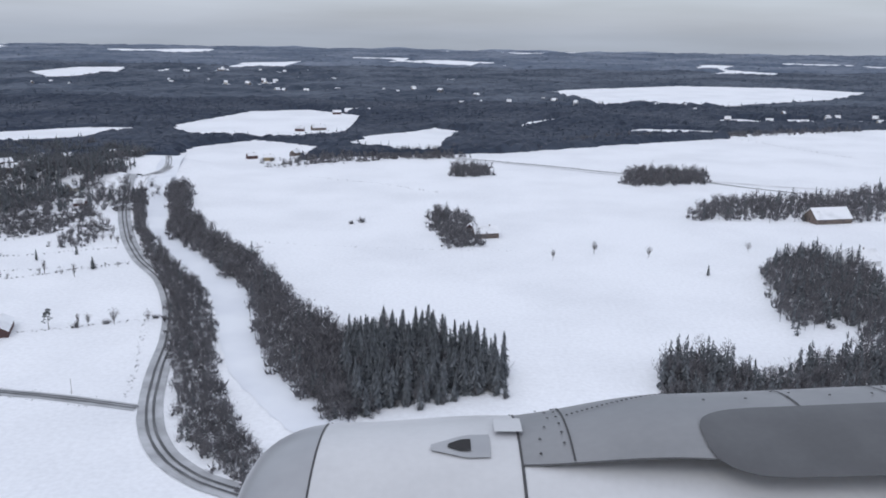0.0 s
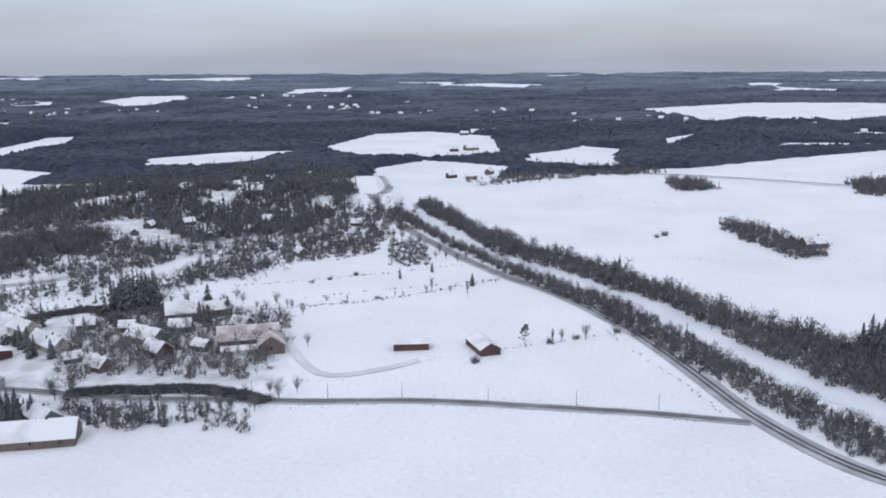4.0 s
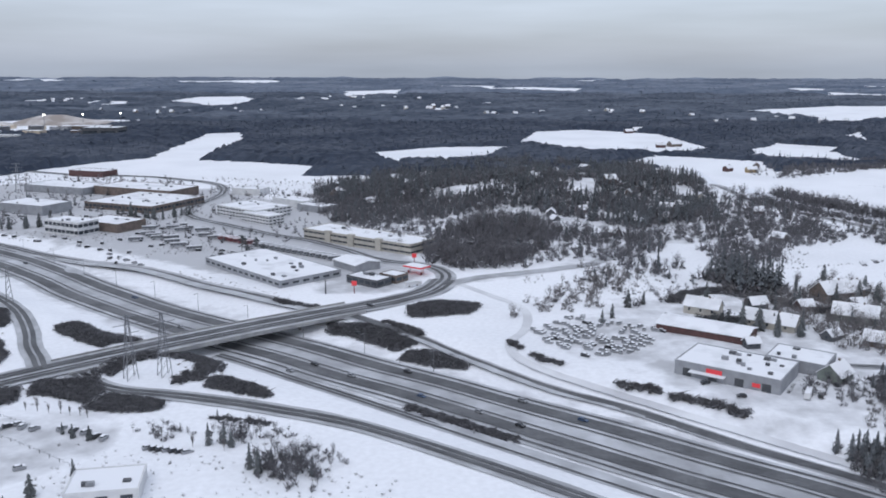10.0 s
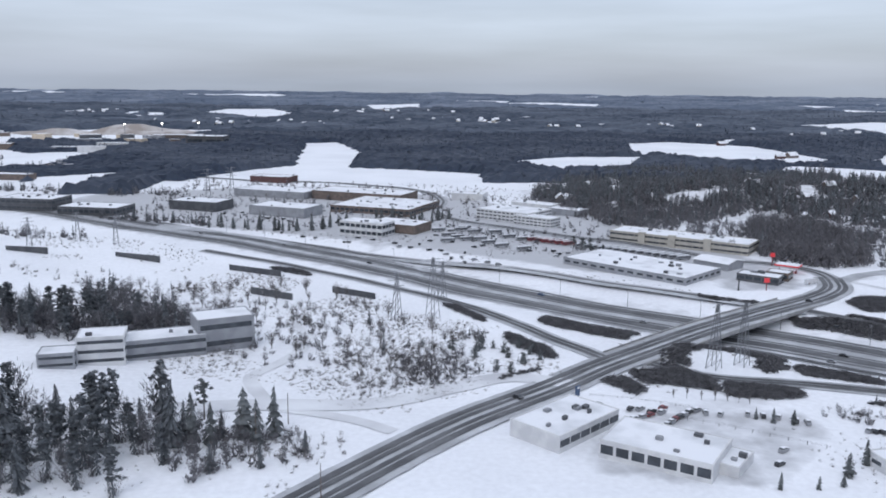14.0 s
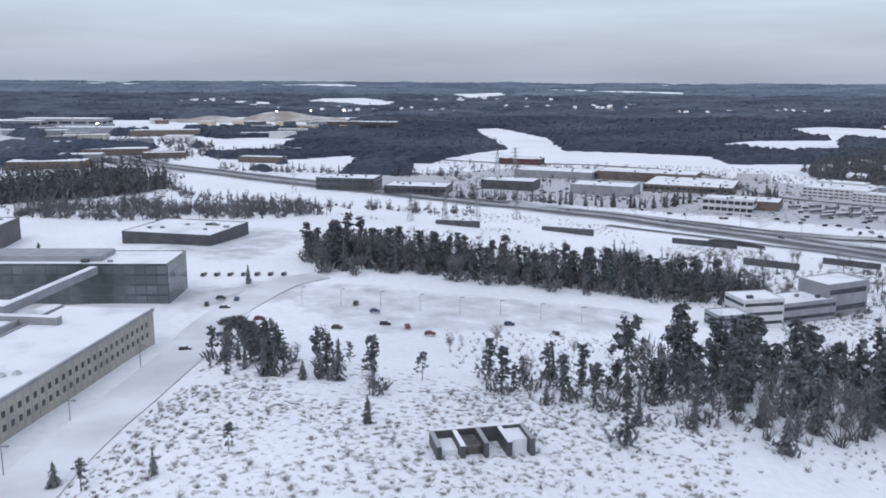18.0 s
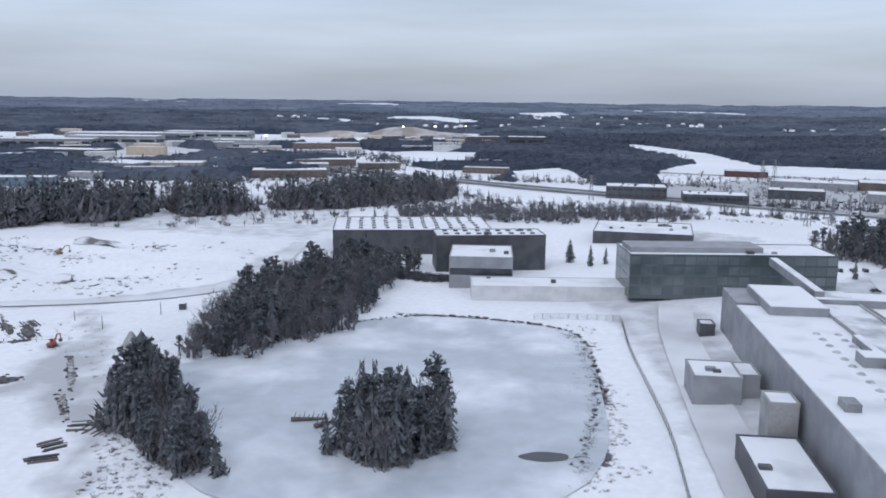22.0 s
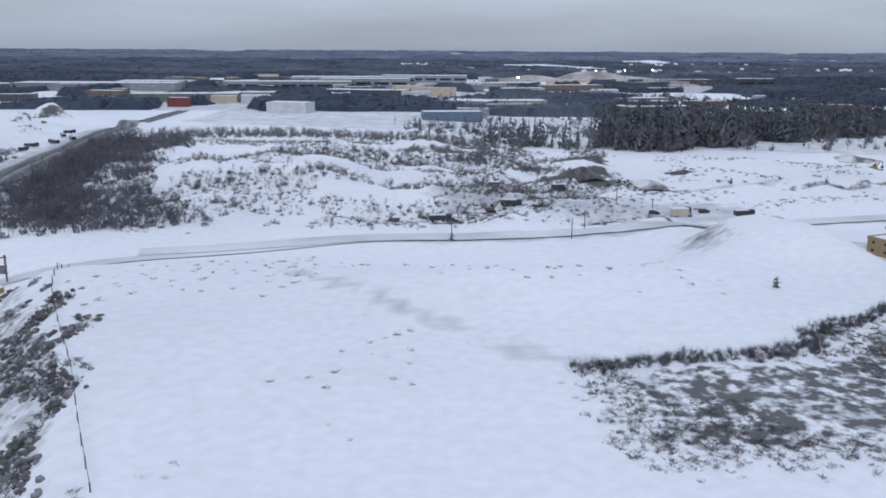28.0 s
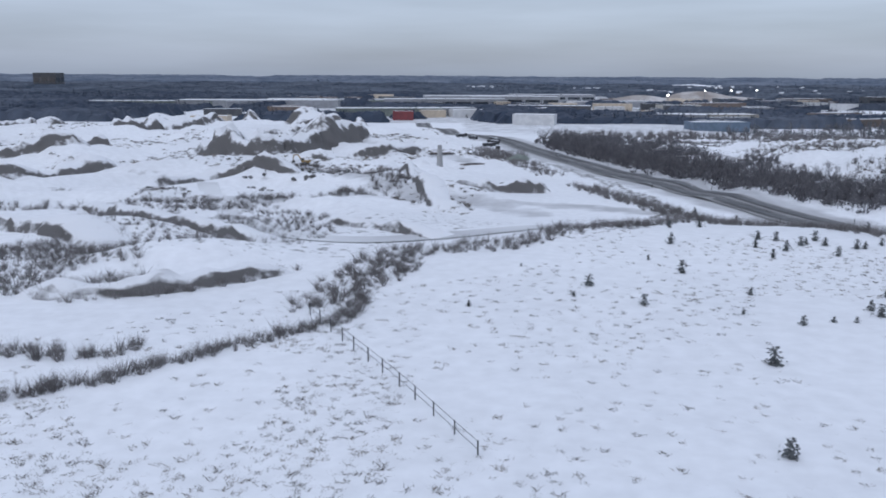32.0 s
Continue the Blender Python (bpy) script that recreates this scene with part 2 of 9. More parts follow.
QUARRY_ROAD = [(-1131, 26), (-1147.5, 66), (-1156, 83.5), (-1164, 98.5), (-1172.5, 114), (-1181.5, 131.5), (-1189.5, 148), (-1197, 163), (-1212, 211), (-1224, 265), (-1236, 330), (-1252, 400)]


def rise(x, y):
    """The low ridge between the car park and the flight's line, which bears the factory on its western shoulder."""
    return smooth((x + 832) / 55) * smooth((-600 - x) / 75) * (3.0 * smooth((330 - y) / 100) + 9.0 * smooth((205 - y) / 95) * (0.1 + 0.9 * smooth((x + 757) / 22)))


def height(x, y):
    """The ground's height: a plain that climbs to the west, with the motorway's cutting."""
    x, y = np.asarray(x, float), np.asarray(y, float)
    foot = -997 - 0.378 * (y - 55)  # the western edge of the site road
    crest = smooth((foot - x) / np.maximum(foot + 1044, 6)) * smooth((150 + 22 * smooth((x + 1075) / 30) - y) / 40)
    z = 6 * smooth((-600 - x) / 150) * smooth((480 - y) / 150) + 2.6 * np.maximum(smooth((-1060 - x) / 60), crest) * (1 - 0.8 * smooth((22 - line_distance(x, y, QUARRY_ROAD)) / 14) * smooth((175 - y) / 45))
    lane = smooth((line_distance(x, y, [(-1186, 127), (-1171, 129), (-1160, 133), (-1148, 141), (-1110, 156)]) - 4) / 9)
    z = z + 4.4 * np.maximum(crest, smooth((-1040 - x) / 40) * smooth((150 - y) / 40)) * smooth((line_distance(x, y, QUARRY_ROAD) - 8) / 14) * np.where(x > -1190, lane, 0.77)
    cut = 3.6 * smooth((x + 640) / 110) * smooth((-210 - x) / 60)
    z = z - cut * smooth((33 - line_distance(x, y, MOTORWAY)) / 19)
    z = z + rise(x, y) + 22 * smooth((y - 1500) / 2600)
    return z


def part(name, mesh, mat, parent=None, label=""):
    """Link a mesh (bmesh or mesh) as one object, under a thing when one is given."""
    if isinstance(mesh, bmesh.types.BMesh):
        data = bpy.data.meshes.new(name)
        mesh.to_mesh(data)
        mesh.free()
    else:
        data = mesh
    if mat is not None and not data.materials:
        data.materials.append(mat)
    ob = new(name, data)
    if parent is not None:
        ob.parent = parent
    if label:
        tagged(ob, label)
    return ob


def grid_mesh(name, xs, ys, zs):
    """A height field over the coordinates xs and ys."""
    nx, ny = len(xs), len(ys)
    gx, gy = np.meshgrid(xs, ys)
    co = np.stack([gx, gy, zs], -1).reshape(-1, 3)
    i = (np.arange(ny - 1)[:, None] * nx + np.arange(nx - 1)[None, :]).ravel()
    faces = np.stack([i, i + 1, i + nx + 1, i + nx], 1)
    return array_mesh(name, co, faces)


def array_mesh(name, co, faces, smooth_faces=True):
    """A mesh from arrays of vertices and of equal-sided faces."""
    me = bpy.data.meshes.new(name)
    k = faces.shape[1]
    me.vertices.add(len(co))
    me.vertices.foreach_set("co", np.ascontiguousarray(co, np.float32).ravel())
    me.loops.add(faces.size)
    me.loops.foreach_set("vertex_index", np.ascontiguousarray(faces, np.int32).ravel())
    me.polygons.add(len(faces))
    me.polygons.foreach_set("loop_start", np.arange(0, faces.size, k, dtype=np.int32))
    me.polygons.foreach_set("loop_total", np.full(len(faces), k, np.int32))
    me.polygons.foreach_set("use_smooth", np.full(len(faces), smooth_faces))
    me.update(calc_edges=True)
    return me


def ruffle(x, y):
    """Small unevenness of the snow."""
    return 0.12 * np.sin(x * 0.11 + 1.3 * np.sin(y * 0.07)) + 0.1 * np.sin(y * 0.16 + 1.7 * np.sin(x * 0.05))


MOUNDS = []  # (x, y, radius along, radius across, turn, height): heaps and hillocks of the building site and the quarry


def land(x, y):
    """The ground with its hillocks and the quarry's broken heaps."""
    x, y = np.asarray(x, float), np.asarray(y, float)
    z = height(x, y)
    for mx, my, ra, rb, turn, h in MOUNDS:
        dx, dy = x - mx, y - my
        c, s = math.cos(radians(turn)), math.sin(radians(turn))
        d = np.hypot((dx * c + dy * s) / ra, (dy * c - dx * s) / rb)
        z = z + h * smooth(1.15 - d) ** 1.2
    heaps = smooth((-1236 - x) / 26) * smooth((y - 118) / 40) * smooth((430 - y) / 60) * smooth((line_distance(x, y, QUARRY_ROAD) - 12) / 14)
    u = x * 0.085 + 1.6 * np.sin(y * 0.043 + 1.0)
    v = y * 0.1 + 1.4 * np.sin(x * 0.05)
    ridge = 1 - np.abs(np.sin(u) * np.cos(v))
    step = np.sin(x * 0.031 + y * 0.052 + 1.2 * np.sin(y * 0.03))
    crag = 1 - np.abs(np.sin(u * 2.3 + 1.1 * np.sin(v * 1.9)) * np.cos(v * 2.1 + 1.2 * np.sin(u * 1.4)))
    z = z + heaps * (1.6 * ridge ** 3 + 1.5 * smooth(step * 2.6 + 0.5) + 1.1 * crag ** 3 + 0.7 * np.sin(u * 2.7 + v) * np.cos(v * 2.3))
    hill = smooth((x + 1215) / 30) * smooth((-1035 - x) / 30) * smooth((y - 165) / 30) * smooth((330 - y) / 40)
    z = z + hill * (1.9 * np.sin(u * 1.7) * np.cos(v * 1.3) + 1.4 * ridge ** 2 + 1.1 * crag ** 3)
    site = smooth((x + 1040) / 20) * smooth((-905 - x) / 20) * smooth((y - 215) / 20) * smooth((310 - y) / 20)
    return z + site * (1.4 * np.sin(u * 1.9 + 1) * np.cos(v * 1.7) + 1.1 * ridge ** 2 + 1.0 * crag ** 4)


for mound in [(-1044, 146, 15, 46, 14, 3.6), (-1046, 154.5, 13, 12, 20, 1.8), (-1042, 98, 13, 26, 4, 1.3), (-962, 250, 60, 26, -8, 1.0), (-915, 262, 30, 20, 20, 1.0), (-1012, 268, 50, 24, 0, 1.2),
              (-1140, 215, 48, 30, -20, 5.0), (-1118, 262, 50, 30, 10, 3.5), (-1062, 230, 22, 12, 15, 2.6), (-1085, 118, 40, 20, 10, 1.5), (-1066, 98, 22, 16, 30, 1.0),
              (-1310, 275, 50, 18, -6, 2.5), (-1330, 380, 70, 30, 0, 3.0), (-1360, 225, 30, 16, 0, 2.5), (-1400, 320, 50, 40, 0, 4.0), (-1290, 430, 60, 22, 0, 4.0), (-1285, 96, 14, 9, 20, 2.0), (-1300, 112, 12, 9, 10, 2.2),
              (-238, 540, 60, 40, 0, 6.0), (-330, 540, 120, 60, 10, 10.0), (-230, 620, 60, 40, 0, 7.0)]:
    MOUNDS.append(mound)


def inside(x, y, poly):
    hit = np.zeros(np.shape(x), bool)
    for (ax, ay), (bx, by) in zip(poly, [*poly[1:], poly[0]]):
        cross = ((ay > y) != (by > y)) & (x < (bx - ax) * (y - ay) / (by - ay + 1e-9) + ax)
        hit ^= cross
    return hit


fine_x = np.concatenate([np.arange(-1460, -1000, 3.0), np.arange(-1000, 261, 4.5)])
XS = np.concatenate([np.linspace(-4300, -1500, 50), fine_x, np.linspace(300, 3000, 50)])
YS = np.concatenate([np.linspace(-700, 8, 16), np.arange(16, 440, 3.0), np.arange(440, 800, 9.0), np.linspace(810, 4400, 120)])
GX, GY = np.meshgrid(XS, YS)
ground_mesh = grid_mesh("ground", XS, YS, land(GX, GY) + ruffle(GX, GY))


def trodden(polys, lines):
    """How worn the snow is, 0 to 1, from ploughed or trampled areas with soft edges and from tracks."""
    worn = np.zeros(GX.shape)
    turn = np.random.default_rng(3)
    for poly, much in polys:
        p = np.array(poly, float)
        near = (GX > p[:, 0].min() - 12) & (GX < p[:, 0].max() + 12) & (GY > p[:, 1].min() - 12) & (GY < p[:, 1].max() + 12)
        total = np.zeros(near.sum())
        for _ in range(10):
            ox, oy = turn.normal(0, 3.2, 2)
            total += inside(GX[near] + ox, GY[near] + oy, poly)
        worn[near] = np.maximum(worn[near], much * total / 10)
    for line, width, much in lines:
        p = np.array(line, float)
        near = (GX > p[:, 0].min() - 12) & (GX < p[:, 0].max() + 12) & (GY > p[:, 1].min() - 12) & (GY < p[:, 1].max() + 12)
        worn[near] = np.maximum(worn[near], much * smooth(1.5 - line_distance(GX[near], GY[near], line) / width))
    return worn


HEATH = [(-1085, 82), (-1075, 84), (-1063, 86), (-1059, 92), (-1046, 99), (-1034, 93), (-1028, 89), (-1029, 78), (-1036, 68), (-1085, 62)]
WORN = trodden([
    ([(-640, 610), (-520, 560), (-440, 470), (-395, 345), (-430, 315), (-480, 335), (-560, 395), (-650, 440), (-760, 500), (-740, 560)], 0.85), ([(-330, 300), (-215, 300), (-205, 235), (-270, 190), (-320, 180), (-350, 250)], 0.5),
    ([(-1110, 320), (-1000, 320), (-900, 300), (-900, 420), (-1000, 540), (-1250, 600), (-1250, 470), (-1100, 400)], 0.52),
    ([(-345, 236), (-318, 202), (-300, 196), (-322, 222), (-338, 262), (-352, 255)], 0.8),
    ([(-432, 350), (-470, 385), (-505, 416), (-520, 402), (-488, 372), (-450, 338)], 0.8),
    ([(-362, 264), (-346, 276), (-326, 276), (-318, 258), (-332, 236), (-352, 232)], 0.6),
    ([(-430, 350), (-432, 300), (-400, 302), (-388, 330), (-400, 350)], 0.7),
    ([(-750, 225.6), (-730, 234.6), (-648, 222.8), (-654, 200.4), (-720, 187.5)], 0.55),
    ([(-770, 227.3), (-735, 250), (-735, 218.3), (-765, 203.7)], 0.7), ([(-830, 225), (-800, 207.9), (-806, 108.6), (-826, 109.3), (-822, 188.9)], 0.6),
    ([(-500, 190), (-465, 200), (-455, 178), (-480, 150), (-515, 160)], 0.6),
    ([(-1012, 128), (-1004, 98), (-985, 98), (-972, 120), (-990, 135), (-1000, 158), (-1012, 150)], 0.4),
    ([(-982, 128), (-968, 124), (-950, 104), (-960, 100), (-985, 108)], 0.42), ([(-938, 172), (-926, 172), (-918, 150), (-910, 134), (-918, 132), (-928, 148)], 0.85),
    ([(-1182, 108), (-1174, 92), (-1164, 60), (-1150, 50), (-1158, 78), (-1168, 104)], 0.75),
    ([(-1110, 210), (-1030, 215), (-1030, 190), (-1100, 180)], 0.6), ([(-600, 440), (-540, 420), (-500, 395), (-560, 380)], 0.6), ([(-470, 520), (-440, 450), (-500, 440), (-540, 520)], 0.6),
    ([(-800, 286.1), (-760, 258.7), (-745, 320), (-770, 340)], 0.6), ([(-640, 600), (-560, 600), (-520, 470), (-600, 450)], 0.5), ([(-310, 300), (-215, 320), (-210, 230), (-300, 190)], 0.45),
    ([(-1440, 900), (-1000, 900), (-860, 560), (-1300, 560)], 0.6), ([(-470, 600), (-230, 600), (-200, 400), (-330, 380), (-470, 500)], 0.5)],
    [(MOTORWAY, 17, 0.62), (QUARRY_ROAD, 10, 0.85), ([(-1104, 160), (-1062, 177), (-1016, 191), (-942, 211), (-914, 232), (-908, 294)], 4.5, 0.62), ([(-994, 62), (-1013, 117), (-1030, 164), (-1040, 182)], 5, 0.8),
     ([(-1005, 160), (-998, 140), (-985, 126), (-968, 118), (-945, 130), (-930, 155), (-935, 175)], 3, 0.72), ([(-985, 126), (-990, 105), (-1000, 96)], 3, 0.72), ([(-1100, 205), (-1060, 225), (-1000, 240), (-960, 235)], 2.5, 0.6),
     ([(-1240, 150), (-1262, 170), (-1290, 200), (-1300, 240)], 4, 0.68), ([(-1213, 150), (-1235, 160), (-1262, 165), (-1320, 150)], 4, 0.68), ([(-1250, 240), (-1290, 280), (-1350, 290)], 4, 0.62), ([(-940, 200), (-925, 170), (-912, 135), (-905, 100)], 3.5, 0.66),
     ([(-390, 312), (-341, 341), (-302, 388), (-278, 433)], 5, 0.5), ([(-1120, 120), (-1090, 86.5), (-1040, 59.2)], 2.5, 0.55), ([(-975, 190), (-990, 150), (-1000, 110)], 2.5, 0.6), ([(-1025, 171), (-1013, 163), (-1003, 143), (-996, 123), (-990, 98)], 2.2, 0.75), ([(-989, 108), (-978, 108.4), (-969, 114), (-954, 129.5), (-942, 133), (-936, 145)], 1.6, 0.8), ([(-999, 127), (-989, 130), (-981, 128), (-972, 116), (-965, 101)], 1.4, 0.95), ([(-950, 112), (-941, 132), (-950, 157), (-955, 168)], 1.4, 0.95), ([(-975, 116), (-970, 128), (-960, 124.5), (-956.6, 113), (-960, 104)], 1.3, 0.95)])
SOIL = trodden([([(-946, 134), (-936, 134), (-934, 124), (-944, 126)], 0.62), ([(-942, 158), (-930, 153), (-916, 138), (-912, 131), (-918, 130), (-934, 145)], 0.5), ([(-970, 121), (-963, 119), (-965, 110), (-972, 111)], 0.62),
    ([(-991, 158), (-984, 160), (-972, 136), (-980, 134), (-990, 146)], 0.7), ([(-955, 194), (-951, 197), (-943, 180), (-943, 174), (-950, 175)], 0.62), ([(-1067, 238), (-1045, 238), (-1040, 226), (-1070, 228)], 0.6), ([(-1062, 278), (-1052, 280), (-1050, 272), (-1060, 270)], 0.6), ([(-1036, 263), (-1026, 262), (-1028, 256), (-1036, 257)], 0.6), ([(-975, 288), (-958, 284), (-960, 277), (-975, 280)], 0.6),
    ([(-1008, 152), (-1000, 156), (-996, 142), (-1006, 126), (-1012, 130)], 0.55), ([(-1322, 152), (-1302, 130), (-1280, 108), (-1278, 102), (-1296, 116), (-1318, 142)], 0.62), ([(-1322, 120), (-1308, 122), (-1300, 108), (-1314, 104)], 0.55), ([(-1274, 128), (-1258, 116), (-1260, 106), (-1272, 118)], 0.5),
    ([(-1170, 112), (-1160, 105), (-1155, 92), (-1146, 82), (-1134, 78), (-1138, 98), (-1148, 112), (-1160, 122)], 0.55),(HEATH, 0.62), ([(-1070, 236), (-1056, 238), (-1050, 226), (-1066, 222)], 0.8), ([(-915, 175), (-900, 118), (-893, 110), (-905, 150)], 0.6),
    ([(-765, 155.9), (-742, 151.1), (-735, 89), (-700, 90.1), (-665, 121.5), (-700, 156.4), (-742, 166.3)], 0.45), ([(-1166, 113), (-1140, 66), (-1126, 55), (-1138, 84), (-1160, 117)], 0.6), ([(-1310, 85), (-1262, 95), (-1238, 132), (-1262, 150), (-1310, 120)], 0.45)],
    [([(-1052, 190), (-1039, 138.4), (-1030, 125.4), (-1021, 105.6), (-1015, 92)], 2.4, 0.7), ([(-860, 199), (-845, 194), (-832, 186), (-834, 154), (-839, 122)], 2.4, 0.75), ([(-972, 281), (-930, 276), (-905, 262)], 3, 0.55), ([(-1230, 120), (-1213, 160), (-1222, 215), (-1236, 265)], 3, 0.6)])
for name, values in (("worn", WORN), ("soil", SOIL)):
    ground_mesh.attributes.new(name, "FLOAT", "POINT").data.foreach_set("value", values.astype(np.float32).ravel())


def ground_material():
    """Snow that turns grey where it is trodden and bares dark soil on steep or worn places."""
    m = SNOW.copy()
    m.name = "ground snow"
    n, l = m.node_tree.nodes, m.node_tree.links
    p = n["Principled BSDF"]
    base = p.inputs["Base Color"].links[0].from_socket
    geo = n.new("ShaderNodeNewGeometry")

    def mask(attribute, scale, low, high):
        at = n.new("ShaderNodeAttribute")
        at.attribute_name = attribute
        tex = n.new("ShaderNodeTexNoise")
        tex.inputs["Scale"].default_value, tex.inputs["Detail"].default_value = scale, 7.0
        l.new(geo.outputs["Position"], tex.inputs["Vector"])
        add = n.new("ShaderNodeMath")
        add.operation = "ADD"
        l.new(at.outputs["Fac"], add.inputs[0])
        l.new(tex.outputs[0], add.inputs[1])
        r = n.new("ShaderNodeMapRange")
        r.inputs["From Min"].default_value, r.inputs["From Max"].default_value = low, high
        l.new(add.outputs[0], r.inputs[0])
        return r.outputs[0]

    def over(under, colour, fac):
        mix = n.new("ShaderNodeMix")
        mix.data_type = "RGBA"
        l.new(under, mix.inputs["A"])
        mix.inputs["B"].default_value = (*colour, 1)
        l.new(fac, mix.inputs["Factor"])
        return mix.outputs["Result"]
    base = over(base, (0.44, 0.45, 0.475), mask("worn", 0.16, 0.82, 1.25))
    base = over(base, (0.105, 0.102, 0.104), mask("soil", 0.8, 1.0, 1.16))
    split_n = n.new("ShaderNodeSeparateXYZ")
    l.new(geo.outputs["Normal"], split_n.inputs[0])
    tex = n.new("ShaderNodeTexNoise")
    tex.inputs["Scale"].default_value, tex.inputs["Detail"].default_value = 0.5, 6.0
    l.new(geo.outputs["Position"], tex.inputs["Vector"])
    sub = n.new("ShaderNodeMath")
    sub.operation = "MULTIPLY_ADD"
    sub.inputs[1].default_value = 0.3
    l.new(tex.outputs[0], sub.inputs[0])
    l.new(split_n.outputs["Z"], sub.inputs[2])
    steep = n.new("ShaderNodeMapRange")
    steep.inputs["From Min"].default_value, steep.inputs["From Max"].default_value = 1.035, 0.90
    l.new(sub.outputs[0], steep.inputs[0])
    base = over(base, (0.14, 0.13, 0.125), steep.outputs[0])
    l.new(base, p.inputs["Base Color"])
    return m


ground = part("ground", ground_mesh, ground_material())
tagged(ground, "snow-covered winter plain of fields and low hillocks", "ground", kind="structure")


def curve(points, step=4.0):
    """A smooth line through the points (Catmull-Rom), at even steps."""
    p = [Vector(points[0]) * 2 - Vector(points[1]), *map(Vector, points), Vector(points[-1]) * 2 - Vector(points[-2])]
    out = []
    for a, b, c, d in zip(p, p[1:], p[2:], p[3:]):
        n = max(2, int((c - b).length / step))
        for i in range(n):
            t = i / n
            out.append(0.5 * (2 * b + (c - a) * t + (2 * a - 5 * b + 4 * c - d) * t * t + (3 * b - a - 3 * c + d) * t ** 3))
    out.append(Vector(points[-1]))
    return np.array([tuple(v) for v in out])


def ribbon(line, width, lift, offset=0.0, uneven=0.0, level=None):
    """A strip of five vertices across along a line, laid on the ground; its edges are ragged where snow creeps in."""
    d = np.gradient(line, axis=0)
    d /= np.linalg.norm(d, axis=1)[:, None] + 1e-9
    side = np.stack([-d[:, 1], d[:, 0]], 1)
    rows = []
    for k in (-1.0, -0.5, 0.0, 0.5, 1.0):
        w = offset + k * width / 2 + (uneven * np.random.uniform(-1, 1, len(line)) if abs(k) == 1 else 0)
        p = line + side * np.reshape(w * np.ones(len(line)), (-1, 1))
        z = (land(p[:, 0], p[:, 1]) + ruffle(p[:, 0], p[:, 1]) if level is None else level(p[:, 0], p[:, 1])) + lift
        rows.append(np.column_stack([p, z]))
    co = np.stack(rows, 1)
    # the strip lies level across, on its highest side, so that the snow never cuts it
    co[:, :, 2] = np.maximum(co[:, :, 2], co[:, :, 2].max(1, keepdims=True) - 0.35)
    n = len(line)
    i = (np.arange(n - 1)[:, None] * 5 + np.arange(4)[None, :]).ravel()
    return array_mesh("strip", co.reshape(-1, 3), np.stack([i, i + 1, i + 6, i + 5], 1))


def road(name, label, points, width, mat=None, lift=0.16, verge=1.5, tracks=(), level=None):
    """A winter road: packed snow with bare, darker wheel tracks that run along it."""
    line = curve(points, 3.0)
    base = part(name, ribbon(line, width + verge, lift, 0, 0.1, level), mat or SLUSH)
    tagged(base, label, "road", kind="structure")
    for off, w in tracks:
        part("wheel_track", ribbon(line, w, lift + 0.15, off, 0.06, level), ASPHALT, base)
    return base


# ---- roads, river, pond ----
def laid(name, label, category, points, lift, mat, kind="structure"):
    """A flat patch over a smooth closed outline, following the ground."""
    ring = curve([*points, points[0]], 5.0)[:-1]
    mid = ring.mean(0)
    rows = []
    for k in np.linspace(1, 0, 9):
        p = mid + (ring - mid) * max(k, 0.001)
        rows.append(np.column_stack([p, land(p[:, 0], p[:, 1]) + ruffle(p[:, 0], p[:, 1]) + lift]))
    n, m = len(ring), len(rows)
    i, j = np.meshgrid(np.arange(n), np.arange(m - 1))
    a, b = (j * n + i).ravel(), (j * n + (i + 1) % n).ravel()
    ob = part(name, array_mesh(name, np.concatenate(rows), np.stack([a, b, b + n, a + n], 1)), mat)
    return tagged(ob, label, category, kind=kind)


road("river_road", "country road of packed snow with dark wheel tracks beside the river", [(-240, 680), (-208, 603), (-217, 562), (-193, 481), (-165, 410), (-141, 361), (-119, 327), (-103, 291), (-93, 259), (-87, 231), (-81, 208), (-73, 189), (-61, 174), (-44, 164), (10, 140)], 5.0, tracks=((-0.9, 0.7), (0.9, 0.7)))
road("plain_road", "thin dark road across the far snowfield", [(-60, 716), (-24, 700), (46, 666), (115, 625), (156, 600), (212, 557), (300, 520)], 1.8, ASPHALT, verge=0.4)
road("field_road", "narrow dark field road across the snow", [(-84, 207), (-97, 210), (-132, 216), (-172, 220), (-206, 220), (-250, 222), (-285, 228)], 2.6, tracks=((-0.6, 0.5), (0.6, 0.5)))
road("farm_track", "trampled farm track through the snow", [(-228, 300), (-213, 270), (-197, 240), (-180, 244), (-169, 252)], 1.6, GREY_SNOW)
river = part("river", ribbon(curve([(-215, 640), (-198, 555), (-166, 451), (-139, 388), (-112, 349), (-89, 313), (-77, 283), (-70, 261), (-60, 237), (-48, 217), (-30, 195), (10, 165), (80, 120)]), 15, 0.12, 0, 0.6), RIVER_SNOW)
tagged(river, "frozen river covered in smooth snow between wooded banks", "river", kind="structure")
axis = [tuple(p) for p in MOTORWAY]
road("motorway", "wide motorway with dark wet lanes and snowy verges", axis, 23, SLUSH, tracks=((6.3, 4.4), (-6.3, 4.4), (10.4, 0.8), (-10.4, 0.8), (2.6, 0.6), (-2.6, 0.6)))
road("slip_road", "motorway slip road climbing to the junction", [(-417, 277), (-406, 266), (-396, 256), (-382, 240), (-368, 226), (-356, 215), (-346, 207), (-331, 193), (-312, 176), (-285, 153)], 3.2, verge=0.8, tracks=((0.0, 2.6),))
